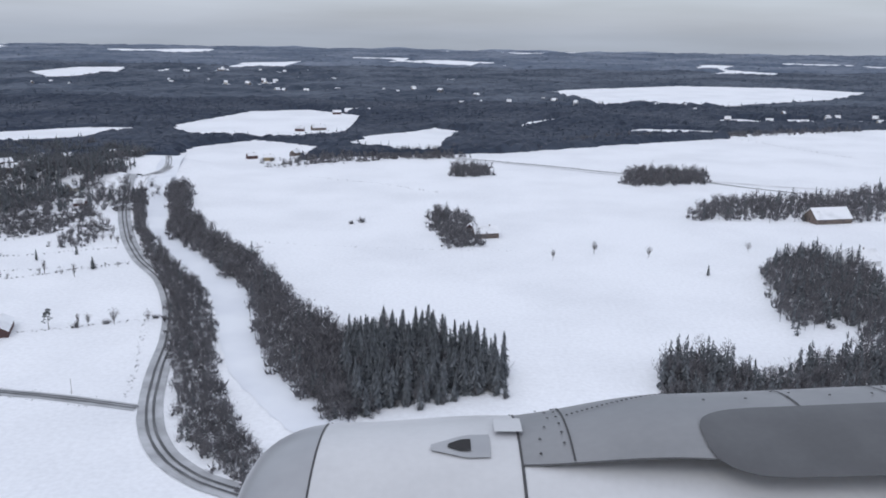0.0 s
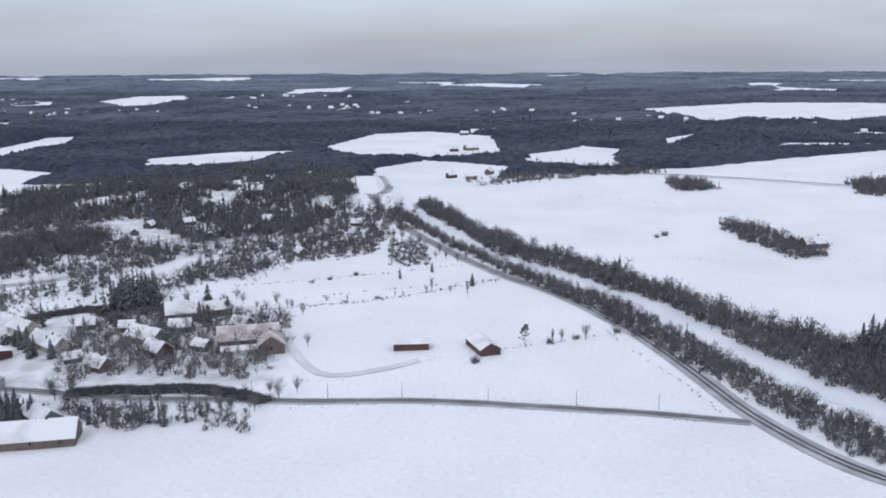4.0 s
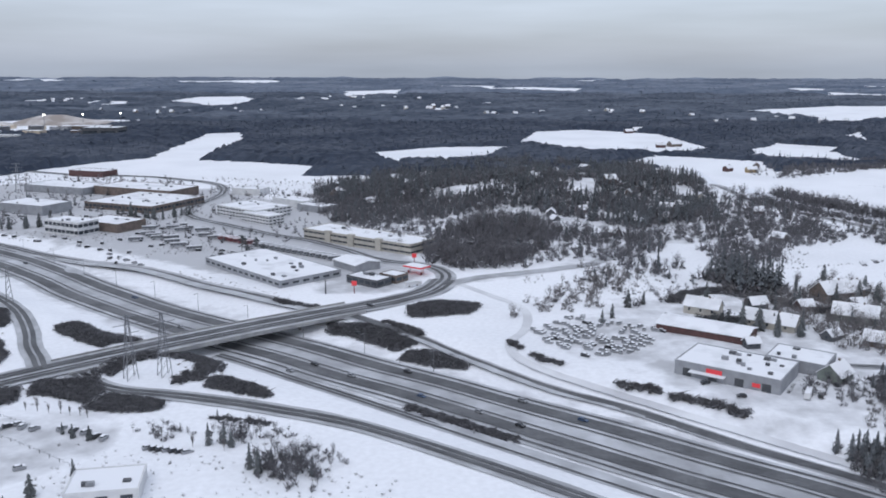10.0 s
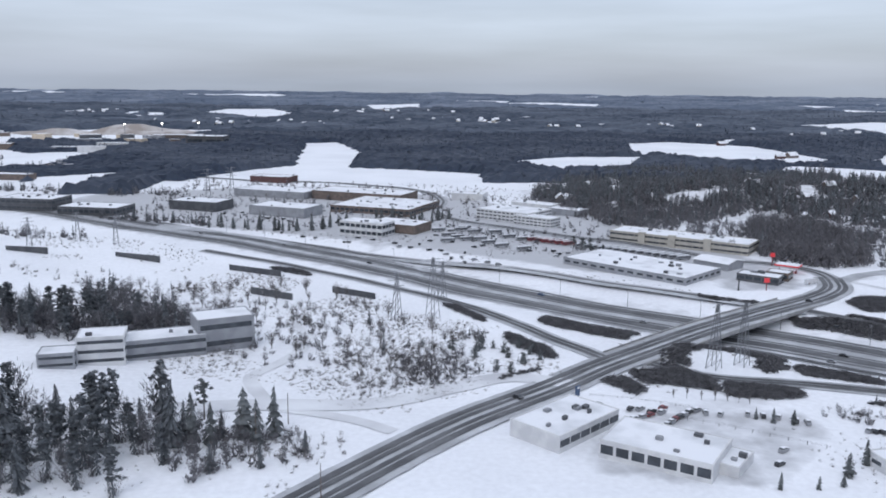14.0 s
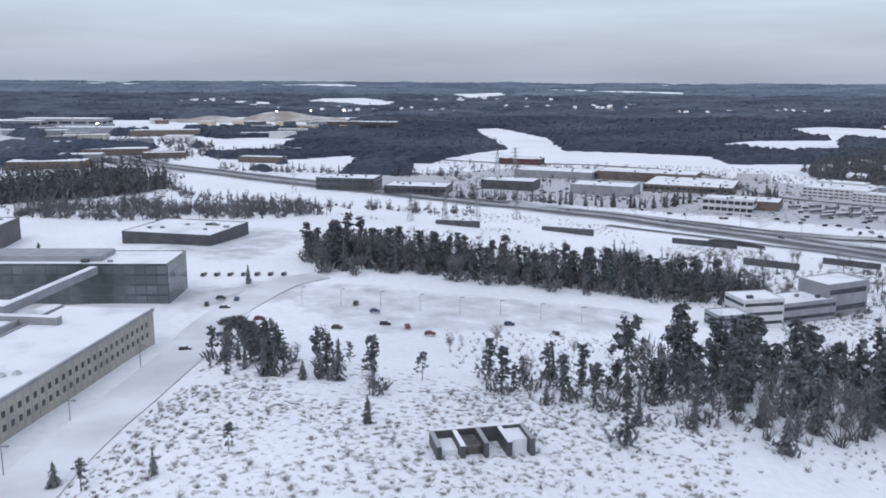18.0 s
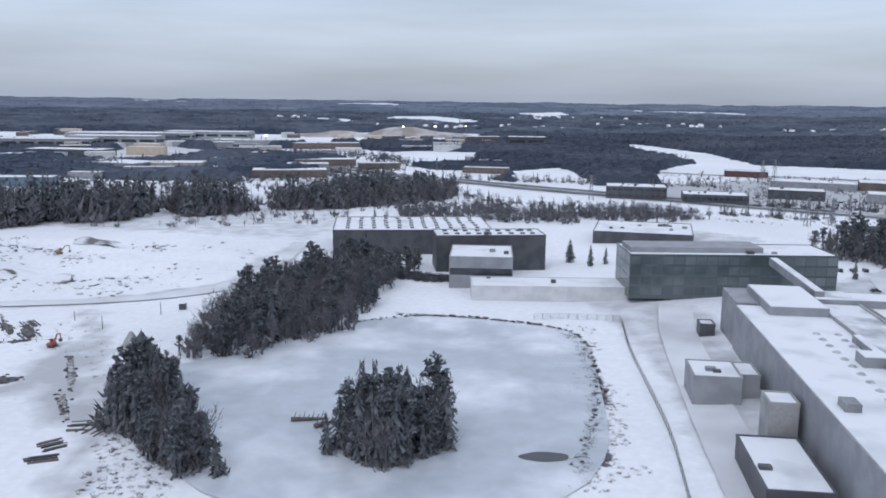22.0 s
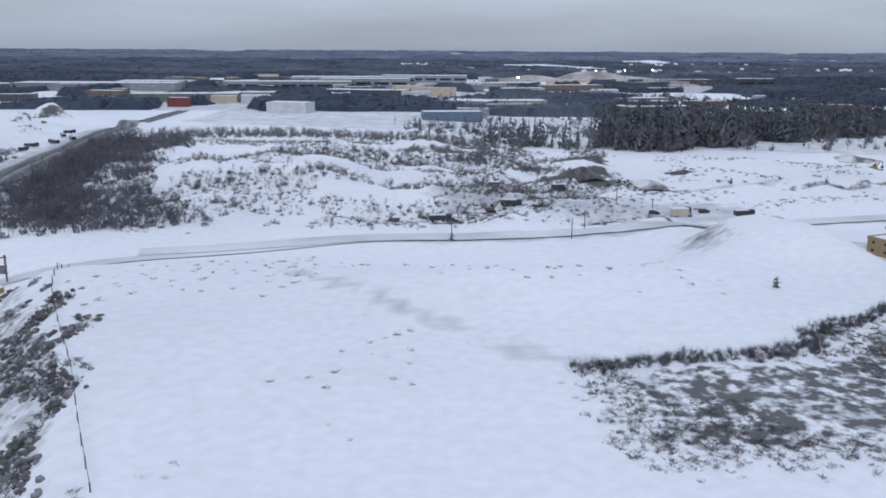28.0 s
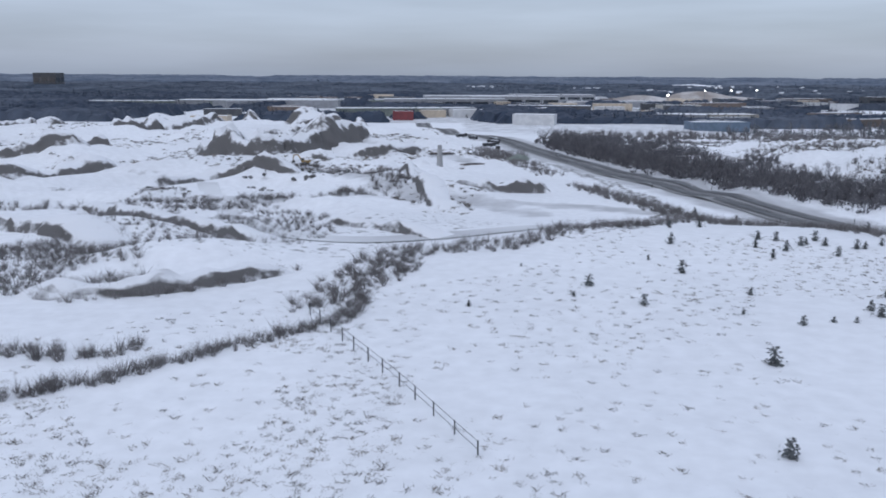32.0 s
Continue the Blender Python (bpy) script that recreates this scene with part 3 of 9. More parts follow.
road("slip_road", "motorway slip road beside a noise barrier", [(-416, 275), (-430, 284), (-448, 297), (-476, 318), (-508, 345), (-544, 368), (-586, 394), (-629, 416), (-668, 444)], 5.0, tracks=((-1.0, 1.3), (1.0, 1.3)))
road("slip_road", "curving slip road down to the motorway", [(-492, 224), (-497, 233), (-504, 244), (-511, 258), (-523, 278), (-536, 294), (-557, 315), (-590, 345), (-630, 372)], 5.0, tracks=((-1.0, 1.4), (1.0, 1.4)))
road("slip_road", "slip road merging with the motorway", [(-452, 247), (-434, 233), (-420, 222), (-402, 207), (-386, 194), (-350, 165), (-300, 124), (-240, 74)], 3.6, tracks=((-0.8, 1.0), (0.8, 1.0)))
road("slip_road", "slip road leaving the junction past shrubs", [(-486, 226), (-470, 212), (-451, 206), (-431, 200), (-412, 192), (-395, 181), (-355, 150), (-305, 108), (-250, 62)], 5.0, tracks=((-1.0, 1.4), (1.0, 1.4)))
CROSS = [(-386, 321), (-392, 305), (-404, 292), (-422, 279), (-443, 264), (-462, 249), (-478, 235), (-495, 220), (-511, 204), (-533, 184), (-552, 162), (-570, 138), (-590, 105)]


def plain(x, y):
    return np.zeros(np.shape(x))


road("junction_road", "junction road with dark lanes crossing over the motorway", CROSS, 10.5, SLUSH, lift=0.35, tracks=((3.3, 1.7), (1.2, 1.2), (-1.4, 1.2), (-3.4, 1.7)), level=plain)
road("loop_road", "curving ring road through the business area", [(-392, 305), (-386, 321), (-387, 335), (-395, 347), (-414, 358), (-436, 385), (-472, 416), (-494, 435), (-518, 460), (-528, 490), (-523, 536), (-530, 576), (-547, 600), (-595, 631), (-648, 640), (-704, 669), (-780, 720)], 6.5, tracks=((-1.4, 1.4), (1.4, 1.4)))
road("village_road", "snowy side road up to the houses", [(-389, 312), (-370, 327), (-341, 341), (-323, 352), (-302, 388), (-278, 433), (-255, 480)], 4.0)
road("store_road", "snow-covered track curving past the store yard", [(-383, 318), (-374, 306), (-361, 284), (-362, 262), (-368, 247), (-366, 234), (-349, 216), (-331, 199), (-317, 187), (-292, 164)], 2.4, GREY_SNOW, lift=0.1, verge=0.5)
road("lane_by_office", "snowy lane curving past the office", [(-600, 196), (-588, 194), (-575, 193), (-561, 188), (-554, 184), (-548, 179)], 3.0, GREY_SNOW, lift=0.12, verge=0.6)
road("upper_lane", "snowy lane climbing behind the office", [(-575, 194), (-580, 204), (-583, 214), (-579, 222), (-574, 233), (-573, 246), (-580, 264)], 3.0, GREY_SNOW, lift=0.12, verge=0.6)
road("office_road", "snow-covered lane to the office building", [(-505, 206), (-520, 212), (-535, 205), (-555, 195), (-590, 194), (-640, 183.8)], 5.0, GREY_SNOW)
MUD = material("frozen mud and slush", (0.20, 0.20, 0.208), 0.85, (0.30, 0.305, 0.315), 0.12, 6, 0.35, 0.7, fine=(0.9, 0.88, 1.1))
road("quarry_road", "two-lane road with dark ruts and snowy shoulders", QUARRY_ROAD + [(-1268, 470), (-1275, 560)], 7.8, MUD, tracks=((2.3, 2.2), (-2.3, 2.2), (0.5, 0.35)))
road("side_road", "short snowy side road", [(-1174.5, 128.5), (-1169, 129.5), (-1160, 133), (-1150, 140), (-1128, 149), (-1100, 162)], 3.0, GREY_SNOW, verge=0.6)
road("site_road", "straight site road of dark churned mud", [(-992, 55), (-1006, 97), (-1013, 117), (-1021, 139), (-1030, 164), (-1040, 182)], 4.2, MUD, lift=0.3, verge=0.4)
for off in (-1.5, -0.7, 0.45, 1.25):
    part("wheel_track", ribbon(curve([(-992, 55), (-1006, 97), (-1013, 117), (-1021, 139), (-1030, 164), (-1039, 181)], 3.0), 0.7, 0.36, off, 0.04), ASPHALT, bpy.data.objects["site_road"])
road("cross_road", "snow-packed gravel road past the building site", [(-1150, 145), (-1104, 160), (-1087, 168), (-1062, 177), (-1039, 183), (-1016, 191), (-984, 201), (-942, 211), (-922, 220), (-914, 232), (-908, 254), (-908, 294)], 4.0, GREY_SNOW, lift=0.25)
road("factory_road", "ploughed yard road beside the factory", [(-752, 60), (-753, 112), (-752, 140), (-751, 166), (-752, 193), (-745, 228), (-735, 243)], 8.0, GREY_SNOW)
road("yard_road", "ploughed service road along the pond fence", [(-824, 80), (-820, 121), (-816, 152.2), (-811, 185.6), (-806, 206.8)], 6.0, GREY_SNOW)
road("quarry_track", "snowy haul track curving into the quarry", [(-1306, 178), (-1294, 148), (-1279, 116), (-1269, 108), (-1259, 109), (-1247, 116), (-1225, 136), (-1210, 152)], 3.4, GREY_SNOW, lift=0.12, verge=0.8)
laid("pond", "frozen pond with wind-swept grey ice", "pond", [(-912, 160), (-888, 181), (-882, 194), (-864, 199), (-844, 194), (-832, 185), (-833, 154), (-838, 122), (-852, 108), (-890, 112)], 0.18, ICE)

laid("pond_hole", "dark open hole in the pond ice", "pond", [(x0 - 846 + 3.4 * math.cos(a0), 123 + 1.7 * math.sin(a0)) for a0, x0 in zip([k * math.pi / 5 for k in range(10)], [0, 0.3, -0.2, 0.2, 0.4, -0.3, 0, 0.2, -0.4, 0.1])], 0.24, PAINT_DARK)

# the bridge over the motorway
bridge = tagged(new("road_bridge"), "low concrete road bridge over the motorway", "bridge")
span = curve([(-416, 284), (-443, 264), (-462, 249), (-488, 226)], 4.0)


def deck(offset, width, low, high):
    d = np.gradient(span, axis=0)
    d /= np.linalg.norm(d, axis=1)[:, None]
    side = np.stack([-d[:, 1], d[:, 0]], 1)
    rows = []
    for w, z in ((-width / 2, low), (width / 2, low), (width / 2, high), (-width / 2, high)):
        p = span + side * (offset + w)
        rows.append(np.column_stack([p, np.full(len(span), z)]))
    co = np.stack(rows, 1).reshape(-1, 3)
    n = len(span)
    i, k = np.meshgrid(np.arange(n - 1), np.arange(4))
    a, b = (i * 4 + k).ravel(), (i * 4 + (k + 1) % 4).ravel()
    return array_mesh("deck", co, np.stack([a, b, b + 4, a + 4], 1), False)


part("deck", deck(0, 13.5, -0.6, 0.25), CONCRETE, bridge)
for off in (-6.8, 6.8):
    part("parapet", deck(off, 0.25, -0.35, 0.7), CONCRETE, bridge)
for px, py in ((-430, 274), (-452, 257), (-474, 238)):
    for off in (-3.5, 3.5):
        bm = bmesh.new()
        bmesh.ops.create_cone(bm, cap_ends=True, segments=10, radius1=0.5, radius2=0.5, depth=3.4, matrix=pose(px - off * 0.63, py - off * 0.77, -2.4))
        part("pier", bm, CONCRETE, bridge)

# ---- trees ----
rng = np.random.default_rng(7)


def slivers(n, base, tip, thick):
    """Thin three-sided spikes: arrays of bases and tips to vertices and triangles."""
    d = tip - base
    d = d / (np.linalg.norm(d, axis=1)[:, None] + 1e-9)
    u = np.cross(d, np.where(np.abs(d[:, 2:3]) > 0.8, [[1.0, 0, 0]], [[0, 0, 1.0]]))
    u /= np.linalg.norm(u, axis=1)[:, None] + 1e-9
    v = np.cross(d, u)
    t = np.reshape(thick * np.ones(n), (-1, 1))
    co = np.stack([base + t * u, base - t * (u - 1.73 * v) * 0.5, base - t * (u + 1.73 * v) * 0.5, tip], 1).reshape(-1, 3)
    i = np.arange(n)[:, None] * 4
    tri = np.concatenate([i + [[0, 1, 3]], i + [[1, 2, 3]], i + [[2, 0, 3]]])
    return co, tri


def merged(*pieces):
    cos, tris, k = [], [], 0
    for co, tri in pieces:
        cos.append(co)
        tris.append(tri + k)
        k += len(co)
    return np.concatenate(cos), np.concatenate(tris)


def blades(n, base, tip, thick):
    """Flat thin twigs or stalks: one triangle each, turned at random."""
    d = tip - base
    u = np.cross(d, rng.normal(0, 1, (n, 3)))
    u *= np.reshape(thick * np.ones(n), (-1, 1)) / (np.linalg.norm(u, axis=1)[:, None] + 1e-9)
    co = np.stack([base + u, base - u, tip], 1).reshape(-1, 3)
    return co, np.arange(n * 3).reshape(-1, 3)


def spruce_form(tiers, sides, spread=0.2, broad=0.22):
    """Separate drooping boughs round a trunk, longest low down, one unit high."""
    lean = rng.normal(0, 0.015, 2)
    pieces = [slivers(1, np.array([[0, 0, 0.0]]), np.array([[lean[0], lean[1], 1.0]]), 0.014)]
    n = tiers * sides
    f = (np.repeat(np.arange(tiers), sides) + rng.uniform(-0.4, 0.6, n)) / tiers
    f = np.clip(f, 0, 0.97)
    z = 0.06 + 0.9 * f
    a = np.tile(np.arange(sides) * 2 * np.pi / sides, tiers) + np.repeat(rng.uniform(0, 6, tiers), sides) + rng.normal(0, 0.3, n)
    r = (spread * (1 - f) ** 0.75 * np.where(f < 0.25, 0.72 + 1.1 * f, 1.0) + 0.014) * rng.uniform(0.55, 1.25, n)
    half = (0.5 * np.pi / sides + broad) * rng.uniform(0.7, 1.3, n)
    drop = 0.035 + 0.32 * r * rng.uniform(0.5, 1.3, n)
    root = np.stack([lean[0] * f, lean[1] * f, np.minimum(z + 0.05, 0.995)], 1)
    left = np.stack([r * np.cos(a - half), r * np.sin(a - half), z - drop + rng.normal(0, 0.012, n)], 1)
    right = np.stack([r * np.cos(a + half), r * np.sin(a + half), z - drop + rng.normal(0, 0.012, n)], 1)
    pieces.append((np.stack([root, left, right], 1).reshape(-1, 3), np.arange(n * 3).reshape(-1, 3)))
    return merged(*pieces)


def bare_form(limbs, twigs, width=0.26, thick=1.0):
    """A leafless round crown: a leaning trunk, limbs that part from it, and fine twigs that point outward."""
    top = np.array([[rng.normal(0, 0.04), rng.normal(0, 0.04), 0.86]])
    pieces = [slivers(1, np.zeros((1, 3)), top, 0.013 * thick ** 0.5)]
    a = rng.uniform(0, 2 * np.pi, limbs)
    z = rng.uniform(0.18, 0.5, limbs)
    r = width * rng.uniform(0.45, 0.9, limbs)
    tips = np.stack([r * np.cos(a), r * np.sin(a), z + rng.uniform(0.18, 0.36, limbs)], 1)
    pieces.append(blades(limbs, np.stack([0 * z, 0 * z, z], 1), tips, 0.009 * thick))
    d = rng.normal(0, 1, (twigs, 3))
    d /= np.linalg.norm(d, axis=1)[:, None]
    lump = 1 + 0.22 * np.sin(3 * np.arctan2(d[:, 1], d[:, 0]) + rng.uniform(0, 6)) + 0.12 * np.sin(7 * d[:, 2] + rng.uniform(0, 6))
    start = d * ((rng.uniform(0.02, 1, twigs) ** 0.45) * lump)[:, None] * [[width, width, 0.34]] + [[0, 0, 0.62]]
    start[:, :2] *= np.clip(0.45 + 1.1 * (start[:, 2:3] - 0.22), 0.3, 1.0)
    out = start - [[0, 0, 0.34]] + rng.normal(0, 0.14, (twigs, 3))
    out *= (0.13 * rng.uniform(0.5, 1.3, twigs) / np.linalg.norm(out, axis=1))[:, None]
    pieces.append(blades(twigs, start - out * 0.6, start + out * 0.5, 0.0075 * thick))
    return merged(*pieces)


ICO = None


def clump_form(n, spread, low, high, size):
    """Ragged leafy lumps."""
    global ICO
    if ICO is None:
        bm = bmesh.new()
        bmesh.ops.create_icosphere(bm, subdivisions=1, radius=1)
        ICO = (np.array([v.co[:] for v in bm.verts]), np.array([[v.index for v in f.verts] for f in bm.faces]))
        bm.free()
    pieces = []
    for k in range(n):
        a, z = rng.uniform(0, 6.3), rng.uniform(low, high)
        r = spread * math.sqrt(rng.uniform(0, 1))
        co = ICO[0] * rng.uniform(0.65, 1.3, (len(ICO[0]), 1)) * size * rng.uniform(0.7, 1.25) * [[1, 1, 0.8]]
        pieces.append((co + [[r * math.cos(a), r * math.sin(a), z]], ICO[1]))
    return merged(*pieces)


def needle_form(clusters, tuft=9, bare=0.42, reach=0.19):
    """A pine: a bare lower trunk, a few limbs, and flat dark tufts of needles that make an uneven crown."""
    z = bare + (0.97 - bare) * rng.uniform(0, 1, clusters) ** 0.8
    a = rng.uniform(0, 6.28, clusters)
    out = reach * np.sqrt(np.clip(1.08 - z, 0.06, 1) / (1 - bare)) * rng.uniform(0.15, 1.1, clusters)
    tip = np.stack([out * np.cos(a), out * np.sin(a), z], 1)
    trunk = slivers(1, np.zeros((1, 3)), np.array([[0.01, 0, 0.97]]), 0.015)
    limb = blades(clusters, tip * [[0, 0, 1]] - [[0, 0, 0.04]], tip, 0.006)
    n = clusters * tuft
    c = np.repeat(tip, tuft, 0) + rng.normal(0, 0.022, (n, 3)) * [[1, 1, 0.6]]
    d = rng.normal(0, 1, (n, 3)) * [[1, 1, 0.5]]
    d *= (rng.uniform(0.03, 0.085, n) / np.linalg.norm(d, axis=1))[:, None]
    return merged(trunk, limb, blades(n, c - d * 0.6, c + d, 0.024))


def shrub_form(twigs, thick=0.035):
    base = rng.normal(0, 0.12, (twigs, 3)) * [[1, 1, 0]]
    tip = base + rng.normal(0, 0.33, (twigs, 3)) * [[1, 1, 0]] + np.stack([np.zeros(twigs), np.zeros(twigs), rng.uniform(0.5, 1.0, twigs)], 1)
    return blades(twigs, base, tip, thick)


def thicket_form(n, wide):
    """A low dense tangle of twigs: short broad sprays that fill the space below the crowns."""
    a, r = rng.uniform(0, 6.28, n), wide * np.sqrt(rng.uniform(0, 1, n))
    base = np.stack([r * np.cos(a), r * np.sin(a), rng.uniform(0, 0.5, n)], 1)
    tip = base + rng.normal(0, 0.3, (n, 3)) * [[1, 1, 0.3]] + np.stack([0 * r, 0 * r, rng.uniform(0.3, 0.6, n)], 1)
    return blades(n, base, tip, 0.105)


FORMS = {
    "spruce": [spruce_form(8, 6, w) for w in (0.11, 0.13, 0.15, 0.17, 0.12, 0.14, 0.16, 0.19)],
    "cone": [spruce_form(3, 5, w) for w in (0.2, 0.26, 0.32, 0.24)],
    "bare": [bare_form(6, 96, w, 1.45) for w in (0.24, 0.3, 0.36, 0.26, 0.33, 0.28, 0.38)],
    "pine": [needle_form(15, 8) for _ in range(6)],
    "shrub": [merged(shrub_form(26, 0.07), blades(14, rng.normal(0, 0.4, (14, 3)) * [[1, 1, 0]] + [[0, 0, 0.25]], rng.normal(0, 0.5, (14, 3)) * [[1, 1, 0]] + [[0, 0, 0.75]], 0.12)) for _ in range(6)],
    "brush": [shrub_form(34, 0.017) for _ in range(6)],
    "fine_spruce": [merged(spruce_form(16, 9, w, 0.0), spruce_form(9, 7, w * 0.6, 0.1)) for w in (0.14, 0.17, 0.2, 0.23)],
    "fine_pine": [merged(needle_form(38, 9, b, w), spruce_form(9, 7, w * 0.55, 0.02)) for b, w in ((0.26, 0.2), (0.38, 0.19), (0.2, 0.22), (0.32, 0.24), (0.24, 0.18))],
    "fine_bare": [bare_form(14, 180, w, 1.12) for w in (0.24, 0.3, 0.37, 0.27)],
    "mid_bare": [bare_form(3, 44, w, 2.9) for w in (0.26, 0.32, 0.38, 0.28, 0.35)],
    "low_bare": [bare_form(4, 52, w, 1.6) for w in (0.24, 0.3, 0.36, 0.26, 0.33)],
    "mid_pine": [needle_form(9, 6, 0.3) for _ in range(5)],
    "mass": [thicket_form(24, w) for w in (0.5, 0.6, 0.7, 0.55, 0.65)],
    "tuft": [blades(18, rng.normal(0, 0.5, (18, 3)) * [[1, 1, 0]], rng.normal(0, 0.65, (18, 3)) * [[1, 1, 0]] + [[0, 0, 0.6]], 0.07) for _ in range(7)],
    "stone": [clump_form(1, 0.1, 0.1, 0.35, 0.6) for _ in range(7)],
}


def scatter(name, label, category, form, xy, size, mat, wide=1.0, z=None):
    """Many small copies of a form joined into one mesh of kind stuff."""
    if len(xy) == 0:
        return None
    forms = FORMS[form]
    pick = rng.integers(0, len(forms), len(xy))
    z = land(xy[:, 0], xy[:, 1]) + ruffle(xy[:, 0], xy[:, 1]) - 0.1 if z is None else z
    cos, tris, k = [], [], 0
    for f, (co, tri) in enumerate(forms):
        at = np.where(pick == f)[0]
        if len(at) == 0:
            continue
        a, s = rng.uniform(0, 6.28, len(at)), size[at]
        c, sn = np.cos(a) * s * wide, np.sin(a) * s * wide
        p = np.empty((len(at), len(co), 3))
        p[:, :, 0] = co[None, :, 0] * c[:, None] - co[None, :, 1] * sn[:, None] + xy[at, 0][:, None]
        p[:, :, 1] = co[None, :, 0] * sn[:, None] + co[None, :, 1] * c[:, None] + xy[at, 1][:, None]
        p[:, :, 2] = co[None, :, 2] * s[:, None] + z[at][:, None]
        cos.append(p.reshape(-1, 3))
        tris.append((tri[None] + (np.arange(len(at)) * len(co))[:, None, None]).reshape(-1, 3) + k)
        k += len(at) * len(co)
    ob = part(name, array_mesh(name, np.concatenate(cos), np.concatenate(tris), form in ("stone",)), mat)
    return tagged(ob, label, category, kind="stuff")


def spread_in(poly, spacing, ragged=0.0):
    """Points strewn over an outline on a jittered grid."""
    p = np.array(poly, float)
    xs = np.arange(p[:, 0].min() - spacing, p[:, 0].max() + spacing, spacing)
    ys = np.arange(p[:, 1].min() - spacing, p[:, 1].max() + spacing, spacing)
    gx, gy = np.meshgrid(xs, ys)
    gx = gx.ravel() + rng.uniform(-0.5, 0.5, gx.size) * spacing
    gy = gy.ravel() + rng.uniform(-0.5, 0.5, gy.size) * spacing
    keep = inside(gx + rng.normal(0, ragged + 1e-6, gx.size), gy + rng.normal(0, ragged + 1e-6, gx.size), poly)
    return np.column_stack([gx[keep], gy[keep]])


def clumpy(poly, spacing, cut, f=0.03):
    p = spread_in(poly, spacing, 1.0)
    n = np.array([noise.fractal((x * f, y * f, 4.0), 1.0, 2.0, 3) for x, y in p])
    return p[n > cut]


def along(points, width, spacing):
    """Points strewn along a line."""
    line = curve(points, spacing)
    n = max(1, int(width / spacing))
    out = []
    for _ in range(n):
        out.append(line + rng.uniform(-width / 2, width / 2, line.shape) + rng.normal(0, spacing * 0.3, line.shape))
    return np.concatenate(out)


def woods(label, xy, tall, spruce=0.5, pine=0.0, bare_mat=None, near=False, bare=None):
    """A wood of mixed trees on the given points: one stuff object a kind."""
    patch = 0.5 + 0.5 * np.sin(xy[:, 0] * 0.21 + 1.7 * np.sin(xy[:, 1] * 0.13)) * np.cos(xy[:, 1] * 0.17 + 1.3 * np.sin(xy[:, 0] * 0.09))
    kind = np.clip(rng.uniform(0, 1, len(xy)) * 0.75 + 0.25 * patch, 0, 0.999) if 0.08 < spruce < 0.9 else rng.uniform(0, 1, len(xy))
    size = tall * rng.uniform(0.5, 1.1, len(xy)) * (0.78 + 0.3 * (1 - patch))
    m = kind < spruce
    scatter("spruce_wood", "dense dark spruces, " + label, "woods", "fine_spruce" if near else "spruce", xy[m], size[m], SPRUCE)
    m = (kind >= spruce) & (kind < spruce + pine)
    scatter("pine_wood", "tall dark pines, " + label, "woods", "fine_pine" if near else "mid_pine" if xy[:, 1].mean() > 325 else "pine", xy[m], size[m], SPRUCE)
    m = kind >= spruce + pine
    scatter("birch_wood", "leafless grey-brown trees, " + label, "woods", bare or ("fine_bare" if near else "mid_bare" if xy[:, 1].mean() > 325 else "low_bare" if tall < 5 else "bare"), xy[m], size[m] * 0.9, bare_mat or BARE)
    p = xy + rng.normal(0, 0.8, xy.shape)
    low = size * rng.uniform(0.26, 0.44, len(p))
    if len(p) > 400:
        p, low = p[::2], low[::2] * 1.2
    scatter("undergrowth", "bare undergrowth below the trees, " + label, "undergrowth", "brush" if near and tall > 12 else "mass", p, low, bare_mat or BARE)


# the river's wooded banks
woods("along the near river bank", spread_in([(-202, 515), (-162, 414), (-134, 354), (-110, 309), (-90, 254), (-77, 215), (-67, 191), (-52, 172), (-45, 167), (-44, 178), (-56, 198), (-70, 231), (-84, 277), (-98, 313), (-125, 355), (-157, 414), (-194, 516)], 1.75, 0.6), 6.0, 0.06)
woods("along the far river bank", spread_in([(-186, 537), (-139, 397), (-119, 370), (-80, 311), (-66, 264), (-58, 241), (-41, 213), (-30, 201), (-26, 214), (-40, 268), (-54, 288), (-69, 319), (-87, 358), (-107, 382), (-145, 450), (-174, 539)], 2.2, 0.9), 8.6, 0.1)
woods("at the river bend", spread_in([(-36, 262), (-23, 272), (9, 253), (16, 222), (-2, 215), (-16, 207), (-26, 206), (-34, 230)], 2.7, 1.0), 12.5, 0.86, near=True)
woods("on the bend's western side", spread_in([(-41, 265), (-30, 268), (-30, 225), (-22, 206), (-30, 202), (-40, 215), (-46, 240)], 2.2, 1.0), 7.5, 0.1)
woods("by the field's edge", spread_in([(56, 222), (62, 246), (82, 246), (88, 232), (108, 244), (128, 256), (150, 250), (140, 215), (70, 203)], 2.4, 1.5), 11.0, 0.55)
# field groves and hedgerows
woods("along a garden bank", spread_in([(-275, 345), (-275, 378), (-252, 390), (-240, 372), (-252, 350)], 2.6, 1.5), 6.0, 0.04)
woods("along the allotment bank", spread_in([(-247, 375), (-225, 384), (-197, 402), (-198, 446), (-214, 426), (-236, 396)], 2.6, 1.5), 5.5, 0.06)
woods("where the field meets the river road", spread_in([(-186, 375), (-192, 425), (-176, 423), (-170, 375)], 3.4, 1), 6.5, 0.03)
woods("below the village hill", spread_in([(-474, 520), (-436, 440), (-420, 428), (-375, 470), (-335, 490), (-380, 505)], 2.8, 3), 8.5, 0.35)
woods("at the brown wood's skirts", spread_in([(-425, 430), (-440, 405), (-400, 372), (-345, 345), (-330, 360), (-325, 420), (-345, 455)], 6.0, 3), 9.0, 0.06, bare="bare")
